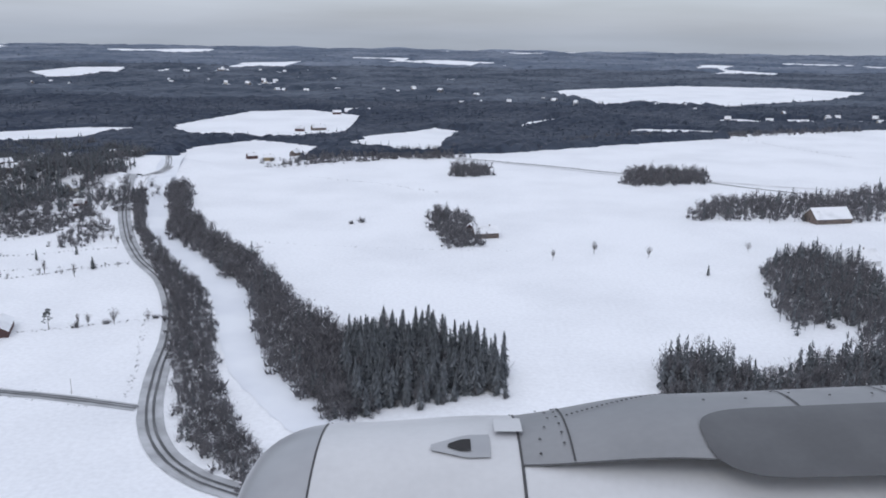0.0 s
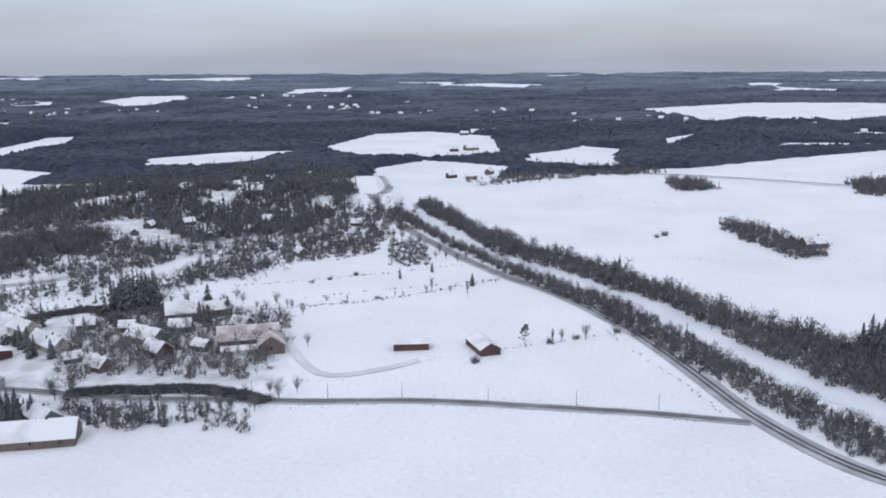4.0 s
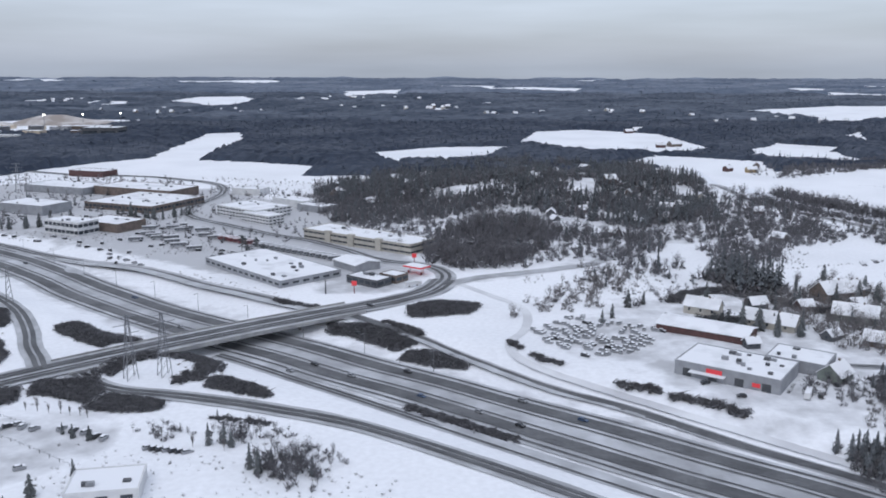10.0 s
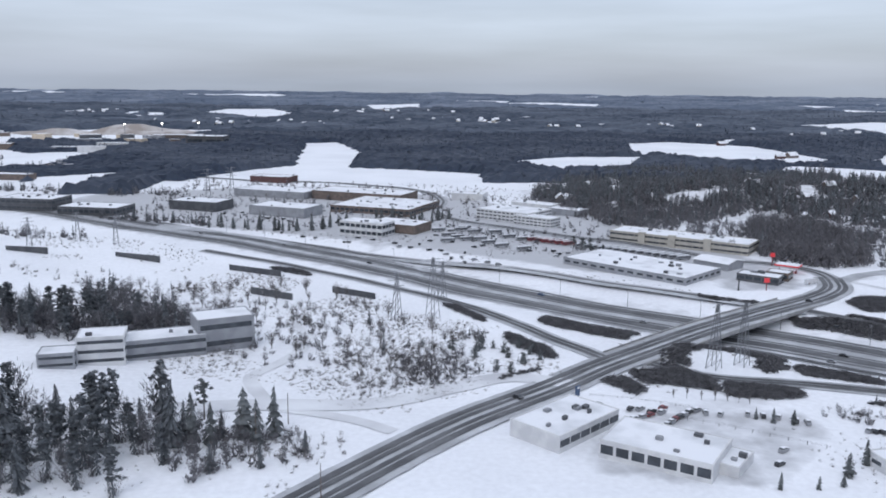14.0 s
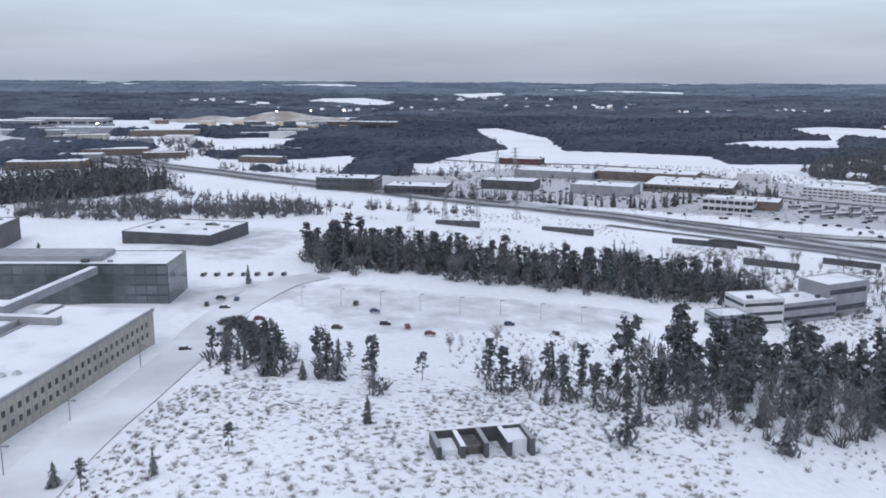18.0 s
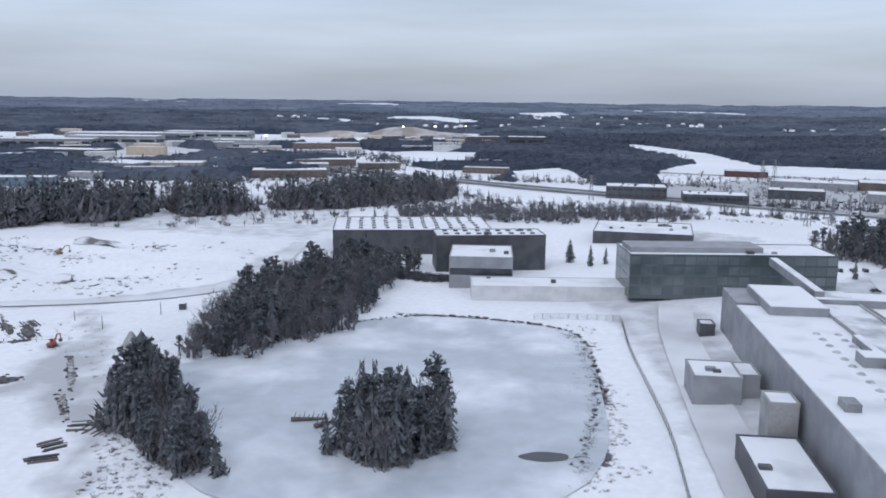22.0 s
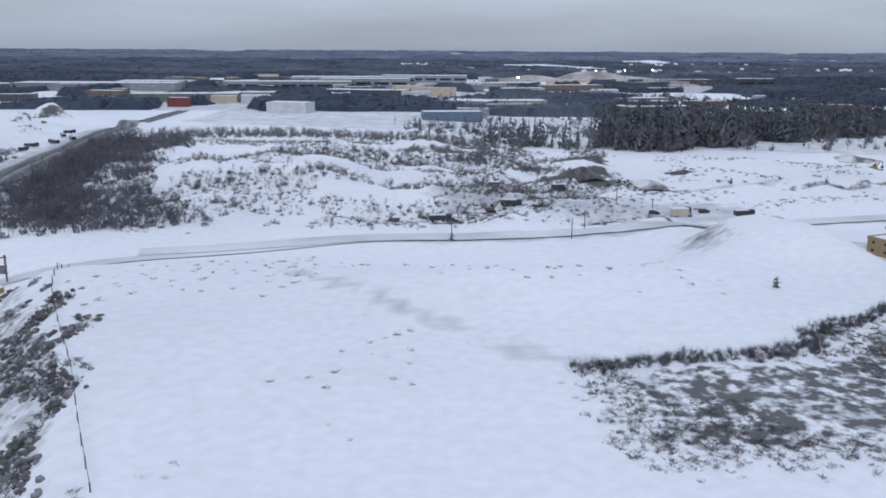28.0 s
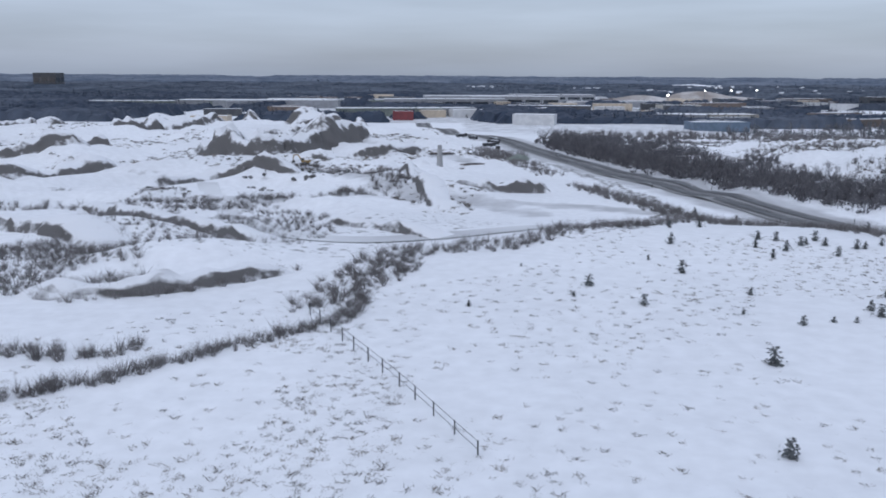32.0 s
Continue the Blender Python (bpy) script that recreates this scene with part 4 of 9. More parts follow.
woods("by the store yard", spread_in([(-366, 268), (-355, 290), (-325, 342), (-312, 322), (-340, 284)], 3.6, 2.5), 6.0, 0.12, bare_mat=SOFT_BARE)
woods("round a farmhouse in the field", spread_in([(-17, 436), (-15, 475), (2, 462), (6, 440), (10, 395), (-6, 384), (-10, 410)], 2.6, 1.5), 8.0, 0.03)
woods("in an oval field grove", spread_in([(-9, 596), (-6, 640), (20, 640), (20, 600)], 2.6, 2), 8.5, 0.05)
woods("in a long field grove", spread_in([(107, 585), (127, 635), (178, 630), (166, 585), (115, 570)], 2.8, 2), 9.0, 0.06)
woods("behind the farm", spread_in([(124, 460), (141, 505), (171, 525), (218, 530), (290, 575), (228, 465), (188, 465)], 3.4, 3), 9.0, 0.2)
woods("beside a homestead", spread_in([(124, 340), (117, 306), (111, 272), (133, 291), (137, 262), (150, 250), (190, 290), (170, 330), (175, 372), (160, 392), (138, 372)], 3.0, 1.5), 10.0, 0.4)
woods("along the stream between the fields", along([(-109, 720), (-81, 692), (-26, 688), (-9, 733), (25, 745)], 14, 3.2), 7.0, 0.1)
woods("on the meadow's near edge", along([(-141, 626), (-118, 640), (-100, 661)], 9, 3.2), 5.5, 0.0)
woods("beside the far farm", along([(-170, 784), (-133, 782), (-120, 800)], 10, 3.5), 6.0, 0.3)
woods("along the plain's far border", along([(150, 850), (201, 857), (274, 897), (381, 980)], 16, 4.0), 6.5, 0.1)
woods("in the river meadow", along([(-150, 640), (-104, 715), (-38, 730), (14, 770)], 16, 6), 6.0, 0.05)
woods("along the far stream", along([(-130, 640), (-90, 690), (-28, 725), (82, 770), (150, 850), (264, 880), (438, 965)], 20, 4.2), 7.5, 0.1)
woods("on the meadow's far side", along([(-110, 650), (-60, 680), (0, 700)], 14, 3.4), 6.5, 0.05)
woods("on the village hill", clumpy([(-470, 520), (-455, 590), (-375, 700), (-308, 730), (-240, 670), (-225, 540), (-240, 450), (-291, 425), (-340, 485), (-415, 490)], 3.3, -0.28, 0.022), 11.0, 0.62)
woods("in a brown wood by the ring road", clumpy([(-396, 356), (-380, 338), (-358, 343), (-336, 386), (-338, 440), (-362, 450), (-384, 410)], 3.3, -0.4, 0.035), 12.0, 0.12, bare="bare")
woods("on the village edge", spread_in([(-330, 395), (-290, 408), (-240, 440), (-230, 520), (-190, 520), (-185, 470), (-220, 420), (-270, 390)], 5.6, 5), 10.0, 0.25, bare="bare")
woods("on the river meadow's edge", spread_in([(-262, 372), (-225, 402), (-190, 425), (-196, 450), (-230, 440), (-262, 400)], 4.0, 3), 5.5, 0.05)
woods("behind the village houses", spread_in([(-286, 322), (-280, 330), (-270, 318), (-266, 300), (-282, 300)], 2.3, 1), 13.5, 0.8)
woods("in gardens along the village road", clumpy([(-352, 432), (-346, 372), (-312, 338), (-275, 330), (-262, 347), (-284, 372), (-292, 408), (-320, 425)], 4.4, -0.1, 0.03), 9.0, 0.25, bare="bare")
woods("beside the allotments", along([(-330, 322), (-312, 330), (-300, 322), (-290, 318)], 10, 4), 8.0, 0.5)
woods("in a garden block", spread_in([(-282, 213), (-281, 199), (-275, 193), (-269, 189), (-264, 190), (-265, 207), (-273, 214)], 2.1, 0.8), 8.5, 0.85, near=True)
woods("in a dark block below the store", spread_in([(-303, 181), (-304, 172), (-290, 165), (-278, 163), (-277, 172), (-290, 178)], 2.2, 0.8), 8.0, 0.85, near=True)
woods("beside the barns", spread_in([(-304, 174), (-303, 160), (-290, 156), (-276, 160), (-280, 176), (-294, 180)], 4.0, 1.2), 6.0, 0.1, bare="bare")
woods("between store and barns", spread_in([(-294, 186), (-276, 184), (-268, 196), (-286, 199)], 3.0, 2), 6.0, 0.05, bare_mat=SOFT_BARE)
woods("at the store's corner", spread_in([(-306, 172), (-302, 164), (-294, 166), (-298, 176)], 2.4, 0.8), 4.5, 0.3)
woods("between gardens and yard", spread_in([(-298, 214), (-272, 214), (-280, 200), (-300, 202)], 2.8, 1.5), 6.0, 0.05)
woods("round the gardens", spread_in([(-262, 215), (-215, 212), (-210, 203), (-262, 200)], 3.0, 2), 6.5, 0.08)
woods("between the village houses", spread_in([(-275, 240), (-215, 235), (-212, 290), (-250, 310), (-285, 280)], 3.0, 2), 7.0, 0.12, bare_mat=SOFT_BARE)
# pines and scrub woods beyond the junction
woods("in a tall stand by the office", spread_in([(-672, 148), (-668, 131), (-659, 127), (-645, 135), (-626, 145), (-592, 156), (-585, 182), (-610, 188), (-631, 184), (-657, 171)], 5.2, 2.4), 14.5, 0.2, 0.5, near=True)
woods("standing singly before the tall pines", spread_in([(-686, 131.9), (-682, 120.2), (-650, 131), (-655, 139.2), (-672, 137.5)], 6.0, 3), 8.0, 0.4, 0.35, near=True)
woods("in a low belt beside the tall pines", spread_in([(-697, 153.7), (-696, 143.1), (-688, 134), (-676, 135.9), (-670, 142.6), (-671, 152.9), (-682, 157.6)], 5.6, 2), 7.5, 0.35, 0.35, near=True)
woods("in a clump below the car park", spread_in([(-749, 170.7), (-743, 157), (-728, 142.2), (-713, 137), (-707, 142.3), (-716, 148.4), (-735, 166.6)], 4.4, 2), 8.5, 0.3, 0.35, near=True)
woods("in a belt behind the car park", spread_in([(-742, 283.4), (-736, 250), (-691, 244.6), (-660, 240.3), (-636, 239.2), (-610, 248), (-625, 257.8), (-662, 259.1), (-697, 271.5), (-717, 283.6)], 3.1, 3), 11.5, 0.2, 0.28, near=True)
woods("in the scrubland by the masts", spread_in([(-640, 244.3), (-600, 230), (-560, 210), (-540, 240), (-580, 280), (-640, 287.2)], 6.0, 3), 5.0, 0.12)
woods("on the rough verge by the motorway", spread_in([(-720, 317.4), (-650, 297.7), (-590, 282), (-590, 300), (-650, 320), (-720, 335)], 6.5, 3), 3.6, 0.05, bare_mat=SOFT_BARE)
woods("on the roadside", along([(-690, 390), (-720, 395), (-780, 420), (-840, 470)], 16, 5), 6.5, 0.35)
woods("behind the works", clumpy([(-883, 390), (-839, 420), (-766, 398), (-745, 372), (-768, 360), (-828, 347), (-877, 360)], 3.2, -0.15), 7.5, 0.12, 0.15)
woods("in the hollow behind the hill", clumpy([(-1040, 322), (-1022, 318), (-990, 338), (-956, 362), (-944, 392), (-975, 408), (-1010, 384), (-1044, 352)], 2.9, -0.4, 0.03), 17.5, 0.45, 0.25)
woods("in a dark stand beyond the works", clumpy([(-940, 398), (-912, 405), (-862, 462), (-852, 505), (-900, 515), (-940, 440)], 3.0, -0.3, 0.03), 15.5, 0.36, 0.2)
woods("thinly on the hill's back", clumpy([(-1092, 332), (-1072, 322), (-1040, 322), (-1042, 350), (-1080, 372)], 5.0, -0.25, 0.03), 11.0, 0.4, 0.25)
woods("strewn over the hollow", clumpy([(-1110, 320), (-900, 330), (-830, 440), (-860, 560), (-1050, 560), (-1130, 450)], 8.5, -0.1, 0.03), 7.0, 0.2, 0.1)
woods("on the pond's shore", spread_in([(-914, 156), (-914, 147), (-908.5, 133), (-902, 125), (-896, 117), (-890.5, 114.5), (-890, 119), (-895, 129), (-901, 139), (-907, 150)], 1.8, 0.6), 9.5, 0.45, 0.2, near=True)
woods("behind the pond", spread_in([(-907, 222), (-910, 167), (-898, 168), (-884, 182), (-880, 190), (-875, 227), (-868, 251), (-890, 258)], 2.4, 1.2), 9.5, 0.14, 0.2, near=True)
woods("on the pond's islet", spread_in([(-877, 126), (-872, 136), (-861, 136), (-859, 124), (-870, 117)], 1.8, 0.8), 12.5, 0.5, 0.2, near=True)
woods("on the quarry road's bank", spread_in([(-1181, 157), (-1203, 205), (-1222, 300), (-1200, 330), (-1186, 290), (-1184, 240), (-1166, 195), (-1144, 168)], 1.8, 1.5), 4.6, 0.0)
woods("close above the quarry road", spread_in([(-1179, 163), (-1190, 182), (-1203, 214), (-1216, 268), (-1224, 318), (-1214, 320), (-1204, 262), (-1192, 216), (-1176, 184), (-1170, 168)], 2.3, 0.9), 6.6, 0.0)
woods("in a bank of brush on the white hill", along([(-1160, 200), (-1120, 204), (-1080, 212), (-1066, 226)], 9, 1.5), 3.0, 0.0, bare_mat=SOFT_BARE)
woods("in an upper bank of brush", along([(-1145, 252), (-1100, 248), (-1070, 262)], 13, 1.6), 3.4, 0.0, bare_mat=SOFT_BARE)
woods("along the hill's foot", along([(-1165, 178), (-1130, 182), (-1098, 186)], 8, 1.7), 2.4, 0.0, bare_mat=SOFT_BARE)
woods("on the hill's brow", along([(-1120, 285), (-1085, 275), (-1064, 285), (-1050, 300)], 14, 1.8), 3.2, 0.0, bare_mat=SOFT_BARE)
woods("in a thicket on the hill", spread_in([(-1130, 232), (-1118, 240), (-1110, 228), (-1122, 222)], 1.7, 1), 3.2, 0.0, bare_mat=SOFT_BARE)
woods("beside the quarry huts", spread_in([(-1250, 262), (-1232, 268), (-1232, 254), (-1250, 250)], 1.6, 1), 3.4, 0.0, bare_mat=SOFT_BARE)
woods("behind the white hill", along([(-1215, 335), (-1170, 345), (-1120, 330), (-1085, 300)], 24, 2.6), 4.5, 0.0, bare_mat=SOFT_BARE)

woods("in clumps of scrub below the masts", spread_in([(-545, 209), (-534, 211), (-533, 226), (-536, 238), (-548, 236), (-551, 222)], 2.6, 2.5), 4.2, 0.0, bare_mat=SOFT_BARE)
woods("in scattered bushes on the rough ground", np.concatenate([rng.normal(0, 3.2, (16, 2)) + [[x, y]] for x, y in ((-606, 279), (-562, 224), (-575, 262), (-592, 300), (-560, 284), (-527, 246), (-553, 207), (-620, 300))]), 4.0, 0.05, bare_mat=SOFT_BARE)
woods("behind the office", spread_in([(-612, 246), (-602, 252), (-612, 268), (-638, 296), (-650, 293), (-640, 262)], 3.0, 2), 8.0, 0.3)
woods("along the lane below the bridge", spread_in([(-585, 176), (-570, 178), (-559, 173), (-558, 163), (-579, 163)], 2.6, 1.5), 3.0, 0.05, bare_mat=SOFT_BARE)
woods("round the snowy lot by the slip road", np.concatenate([rng.normal(0, 1.8, (9, 2)) + [[x, y]] for x, y in ((-450, 185), (-446, 184), (-437, 192), (-432, 191), (-418, 172), (-416, 176), (-424, 182))]), 3.2, 0.05)
woods("in a clump beside the snowy lot", spread_in([(-437, 181.5), (-431.6, 179.8), (-426.2, 179.7), (-428.2, 184.2), (-437.9, 185.8)], 2.2, 0.8), 4.6, 0.15, near=True)
woods("in a dark clump below the snowy lot", spread_in([(-426, 166.5), (-420.3, 161.8), (-412, 161.2), (-412.8, 168.2), (-421, 175.3), (-426.2, 172)], 2.0, 0.8), 6.2, 0.25, near=True)
woods("in bushes by the slip road's bend", spread_in([(-413.3, 168), (-408.3, 168), (-410.6, 175.7), (-414.8, 176.3)], 1.9, 0.8), 3.4, 0.0, near=True)
woods("in a thicket beside the masts", spread_in([(-546, 222), (-532, 232), (-524, 222), (-530, 208), (-545, 206)], 2.6, 2), 4.5, 0.0, near=True)
woods("in a thicket on the rough ground", spread_in([(-632, 258.5), (-615, 269.2), (-600, 262), (-612, 246)], 2.6, 2), 5.5, 0.05, near=True)
woods("in a thicket by the lane", spread_in([(-600, 176), (-575, 182), (-560, 172), (-585, 160)], 3.0, 2), 6.0, 0.2, near=True)
woods("in gardens behind the yard", spread_in([(-330, 300), (-300, 312), (-300, 290), (-322, 284)], 5.0, 2), 5.0, 0.05)
woods("in hedges among the offices", clumpy([(-700, 470), (-600, 425), (-520, 400), (-470, 360), (-440, 420), (-480, 540), (-560, 620), (-700, 620)], 7.5, 0.02, 0.04), 5.0, 0.2)
woods("in rows beside the motorway offices", along([(-700, 462), (-672, 450), (-640, 440)], 8, 3.0), 7.5, 0.7)
woods("in rows behind the ring road", along([(-640, 612), (-590, 606), (-556, 592)], 6, 4.0), 5.0, 0.0, bare_mat=SOFT_BARE)
woods("behind the motorway offices", along([(-690, 560), (-760, 570), (-840, 600)], 20, 5), 6.5, 0.3)
woods("along the western streets", along([(-1000, 560), (-950, 610), (-900, 700), (-930, 800), (-1000, 860)], 40, 6), 7.0, 0.3)
woods("through the western district", along([(-1100, 600), (-1180, 600), (-1240, 650), (-1330, 720)], 30, 6), 6.5, 0.2)

# ---- the far country ----
OPEN = [
    [(-309, 904), (-268, 1085), (-200, 1125), (-120, 1050), (-115, 837), (-168, 801), (-255, 789), (-285, 840)],
    [(-235, 726), (-190, 795), (-112, 742), (-138, 610), (-215, 594)], [(-103, 829), (-57, 880), (-5, 863), (-23, 715), (-62, 732)],
    [(117, 1530), (201, 1650), (441, 1820), (666, 1800), (780, 1690), (637, 1461), (389, 1255), (200, 1300)],
    [(-690, 690), (-650, 760), (-594, 751), (-540, 735), (-481, 697), (-487, 630), (-584, 632), (-720, 615)],
    [(-455, 810), (-392, 872), (-312, 882), (-290, 890), (-350, 760), (-425, 690)],
    [(-665, 1050), (-625, 1075), (-585, 900), (-592, 700), (-640, 730)],
    [(154, 887), (192, 948), (284, 939), (255, 886)], [(70, 1000), (152, 1106), (53, 880)],
    [(-1010, 2000), (-1000, 2250), (-880, 2280), (-770, 1950), (-820, 1700)], [(-678, 2600), (-491, 2800), (-474, 2325), (-620, 2219)],
    [(-110, 780), (-29, 926), (21, 867), (-79, 738)], [(-930, 870), (-880, 900), (-825, 880), (-834, 735), (-895, 700)],
    [(-1130, 1160), (-990, 1340), (-785, 1330), (-829, 1070), (-930, 1010), (-1072, 1017)],
    [(150, 853), (282, 905), (475, 981), (433, 893), (277, 870)],
]


def wooded(x, y):
    """Where the far country is covered in forest."""
    n = np.array([noise.fractal((a * 0.0021, b * 0.0016, 0.0), 0.9, 2.1, 3) for a, b in zip(x, y)])
    m = (y < 1400) | (n > np.where(y < 2300, -0.62, -0.34))
    town = (x < -760) & (x > -1480) & (y < 1180) & (y > 430)
    grove = np.array([noise.noise((a * 0.02, b * 0.012, 4.0)) for a, b in zip(x, y)])
    m &= ~town | (n > 0.06) | (grove > 0.3) | ((x > -840) & (x < -650) & (y > 745) & (y < 1100))
    yard = (x > -720) & (x < -440) & (y < 640)
    m &= ~yard
    m &= ~((y < 640) & (x > -470) & (x < 300))
    m &= ~((x > -215) & (y < np.interp(x, [-171, -112, 39, 146, 271, 463], [620, 683, 730, 800, 870, 975])))
    for cx, cy, wide, deep in ((-150, 1500, 190, 70), (-420, 1650, 230, 80), (-800, 1500, 230, 60), (200, 1250, 120, 50), (-1250, 1900, 300, 120), (420, 1050, 130, 40), (-600, 2100, 300, 90), (-200, 1900, 260, 70)):
        homes = ((x - cx) / wide) ** 2 + ((y - cy) / deep) ** 2 < 1
        m &= ~(homes & (grove > 0.02))
    for poly in OPEN:
        m &= ~inside(x, y, poly)
    m &= line_distance(x, y, MOTORWAY) > 26
    return m


def canopy(label, x0, x1, y0, y1, step, tall, spikes, wide, mat):
    """A closed forest seen from afar: an uneven roof of crowns, with single tops standing out of it."""
    xs, ys = np.arange(x0, x1, step), np.arange(y0, y1, step)
    gx, gy = np.meshgrid(xs, ys)
    gx = gx + rng.uniform(-0.42, 0.42, gx.shape) * step
    gy = gy + rng.uniform(-0.42, 0.42, gy.shape) * step
    m = wooded(gx.ravel(), gy.ravel()).reshape(gx.shape)
    m[0], m[-1], m[:, 0], m[:, -1] = False, False, False, False
    h = tall * rng.uniform(0.45, 1.0, gx.shape) * (0.8 + 0.25 * np.sin(gx * 0.023 + 2 * np.sin(gy * 0.017)))
    z = land(gx, gy) + np.where(m, h, -0.6)
    nx = len(xs)
    a = (np.arange(len(ys) - 1)[:, None] * nx + np.arange(nx - 1)[None, :])
    seen = (gx > -1330 - 0.62 * gy) & (gx < 90 + 0.62 * gy)
    keep = (m[:-1, :-1] | m[1:, :-1] | m[:-1, 1:] | m[1:, 1:]) & seen[:-1, :-1]
    i = a[keep]
    faces = np.stack([i, i + 1, i + nx + 1, i + nx], 1)
    used, faces = np.unique(faces, return_inverse=True)
    co = np.stack([gx, gy, z], -1).reshape(-1, 3)[used]
    tagged(part("far_wood", array_mesh("far_wood", co, faces.reshape(-1, 4), False), mat), label, "forest", kind="stuff")
    edge = m & seen
    lone = edge & (rng.uniform(0, 1, m.shape) < spikes)
    p = np.column_stack([gx[lone], gy[lone]])
    scatter("far_wood", "tops of single trees above the " + label, "forest", "cone", p, tall * rng.uniform(0.85, 1.3, len(p)), mat, wide)


# each band's material carries its own share of painted distance haze
canopy("dense dark forest behind the fields, blued for haze", -1900, 800, 560, 1250, 4.6, 8.0, 0.16, 0.75, NEAR_FOREST)
canopy("distant forest coloured for winter haze", -2700, 1700, 1250, 2400, 10.0, 9.5, 0.12, 1.2, FAR_WOOD)
canopy("forest towards the horizon, paled for thicker haze", -4000, 2700, 2400, 4250, 20.0, 11.0, 0.1, 2.0, DISTANT_WOOD)

# the last ridge, where the woods meet the sky; haze is put into its colour
ridge_angle = np.linspace(radians(38), radians(142), 260)
rows = []
for k in range(4):
    rad = 4180 + 90 * k
    top = [0.0, 20.0, 27.0, 29.0][k]
    wave = 3.5 * np.sin(ridge_angle * 47) + 2.5 * np.sin(ridge_angle * 113 + 1) + rng.normal(0, 0.9, len(ridge_angle))
    rows.append(np.stack([-627 + rad * np.cos(ridge_angle), rad * np.sin(ridge_angle), top + wave * min(k, 1)], 1))
co = np.concatenate(rows)
nr = len(ridge_angle)
i, j = np.meshgrid(np.arange(nr - 1), np.arange(3))
a = (j * nr + i).ravel()
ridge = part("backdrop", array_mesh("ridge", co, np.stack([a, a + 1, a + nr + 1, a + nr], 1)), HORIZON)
tagged(ridge, "low wooded ridge on the horizon, paled for haze", "horizon", kind="structure")

# ---- buildings ----
def box(bm, x0, x1, y0, y1, z0, z1):
    """A closed box in a bmesh."""
    v = [bm.verts.new(c) for c in ((x0, y0, z0), (x1, y0, z0), (x1, y1, z0), (x0, y1, z0), (x0, y0, z1), (x1, y0, z1), (x1, y1, z1), (x0, y1, z1))]
    for f in ((3, 2, 1, 0), (4, 5, 6, 7), (0, 1, 5, 4), (1, 2, 6, 5), (2, 3, 7, 6), (3, 0, 4, 7)):
        bm.faces.new([v[i] for i in f])
    return bm


def boxed(name, dims, mat, parent, label=""):
    return part(name, box(bmesh.new(), *dims), mat, parent, label)


def hall(name, label, category, x, y, length, width, h, turn, wall, rows=0, bay=3.0, pane=(0.75, 0.45), roof=None, vents=0, sides="fr", doors=0, z=None, sink=0.6, domes=None, pane_mat=None):
    """A flat-roofed building: walls, a snowy roof within a parapet, single window panes and rooftop vents."""
    thing = tagged(new(name), label, category)
    thing.matrix_world = pose(x, y, (float(land(x, y)) if z is None else z), 0, 0, turn)
    a, b = length / 2, width / 2
    boxed("wall", (-a, a, -b, b, -sink, h), wall, thing)
    boxed("roof", (-a + 0.25, a - 0.25, -b + 0.25, b - 0.25, h + 0.004, h + 0.14), roof or ROOF_SNOW, thing, "flat snow-covered roof")
    bm = bmesh.new()
    for d in ((-a - 0.06, a + 0.06, -b - 0.06, -b + 0.25, h - 0.2, h + 0.3), (-a - 0.06, a + 0.06, b - 0.25, b + 0.06, h - 0.2, h + 0.3), (-a - 0.06, -a + 0.25, -b + 0.25, b - 0.25, h - 0.2, h + 0.3), (a - 0.25, a + 0.06, -b + 0.25, b - 0.25, h - 0.2, h + 0.3)):
        box(bm, *d)
    part("parapet", bm, wall, thing)
    storey = h / max(rows, 1)
    for side in sides:
        run = length if side in "fk" else width
        n = max(1, int(run / bay))
        if rows:
            w, hh = run / n * pane[0], storey * pane[1]
            bm = box(bmesh.new(), -w / 2, w / 2, -0.04, 0.06, -hh / 2, hh / 2)
            pm = bpy.data.meshes.new("window")
            bm.to_mesh(pm)
            bm.free()
            pm.materials.append(pane_mat or GLASS)
            for r in range(rows):
                for k in range(n):
                    u = -run / 2 + (k + 0.5) * run / n
                    ob = new("window", pm)
                    ob.parent = thing
                    zz = (r + 0.55) * storey
                    ob.matrix_basis = {"f": pose(u, -b, zz), "k": pose(u, b, zz, 0, 0, 180), "r": pose(a, u, zz, 0, 0, 90), "l": pose(-a, u, zz, 0, 0, -90)}[side]
    for k in range(doors):
        u = -a + (k + 0.5) * length / doors
        boxed("door", (u - 1.1, u + 1.1, -b - 0.06, -b + 0.05, 0, 2.1), WALL_DARK, thing)
    for i in range(domes[0] if domes else 0):
        for j in range(domes[1]):
            u, v = -a * 0.9 + 1.8 * a * (i + 0.5) / domes[0] + rng.normal(0, 0.15), -b * 0.88 + 1.76 * b * (j + 0.5) / domes[1]
            boxed("roof_dome", (u - 0.65, u + 0.65, v - 0.5, v + 0.5, h + 0.1, h + 0.5), WALL_DARK, thing)
    for k in range(vents):
        u, v = rng.uniform(-a * 0.85, a * 0.85), rng.uniform(-b * 0.75, b * 0.75)
        s = rng.uniform(0.4, 0.9)
        boxed("roof_vent", (u - s, u + s, v - s * 0.7, v + s * 0.7, h + 0.1, h + 0.1 + rng.uniform(0.4, 1.0)), STEEL if k % 2 else WALL_DARK, thing)
    return thing


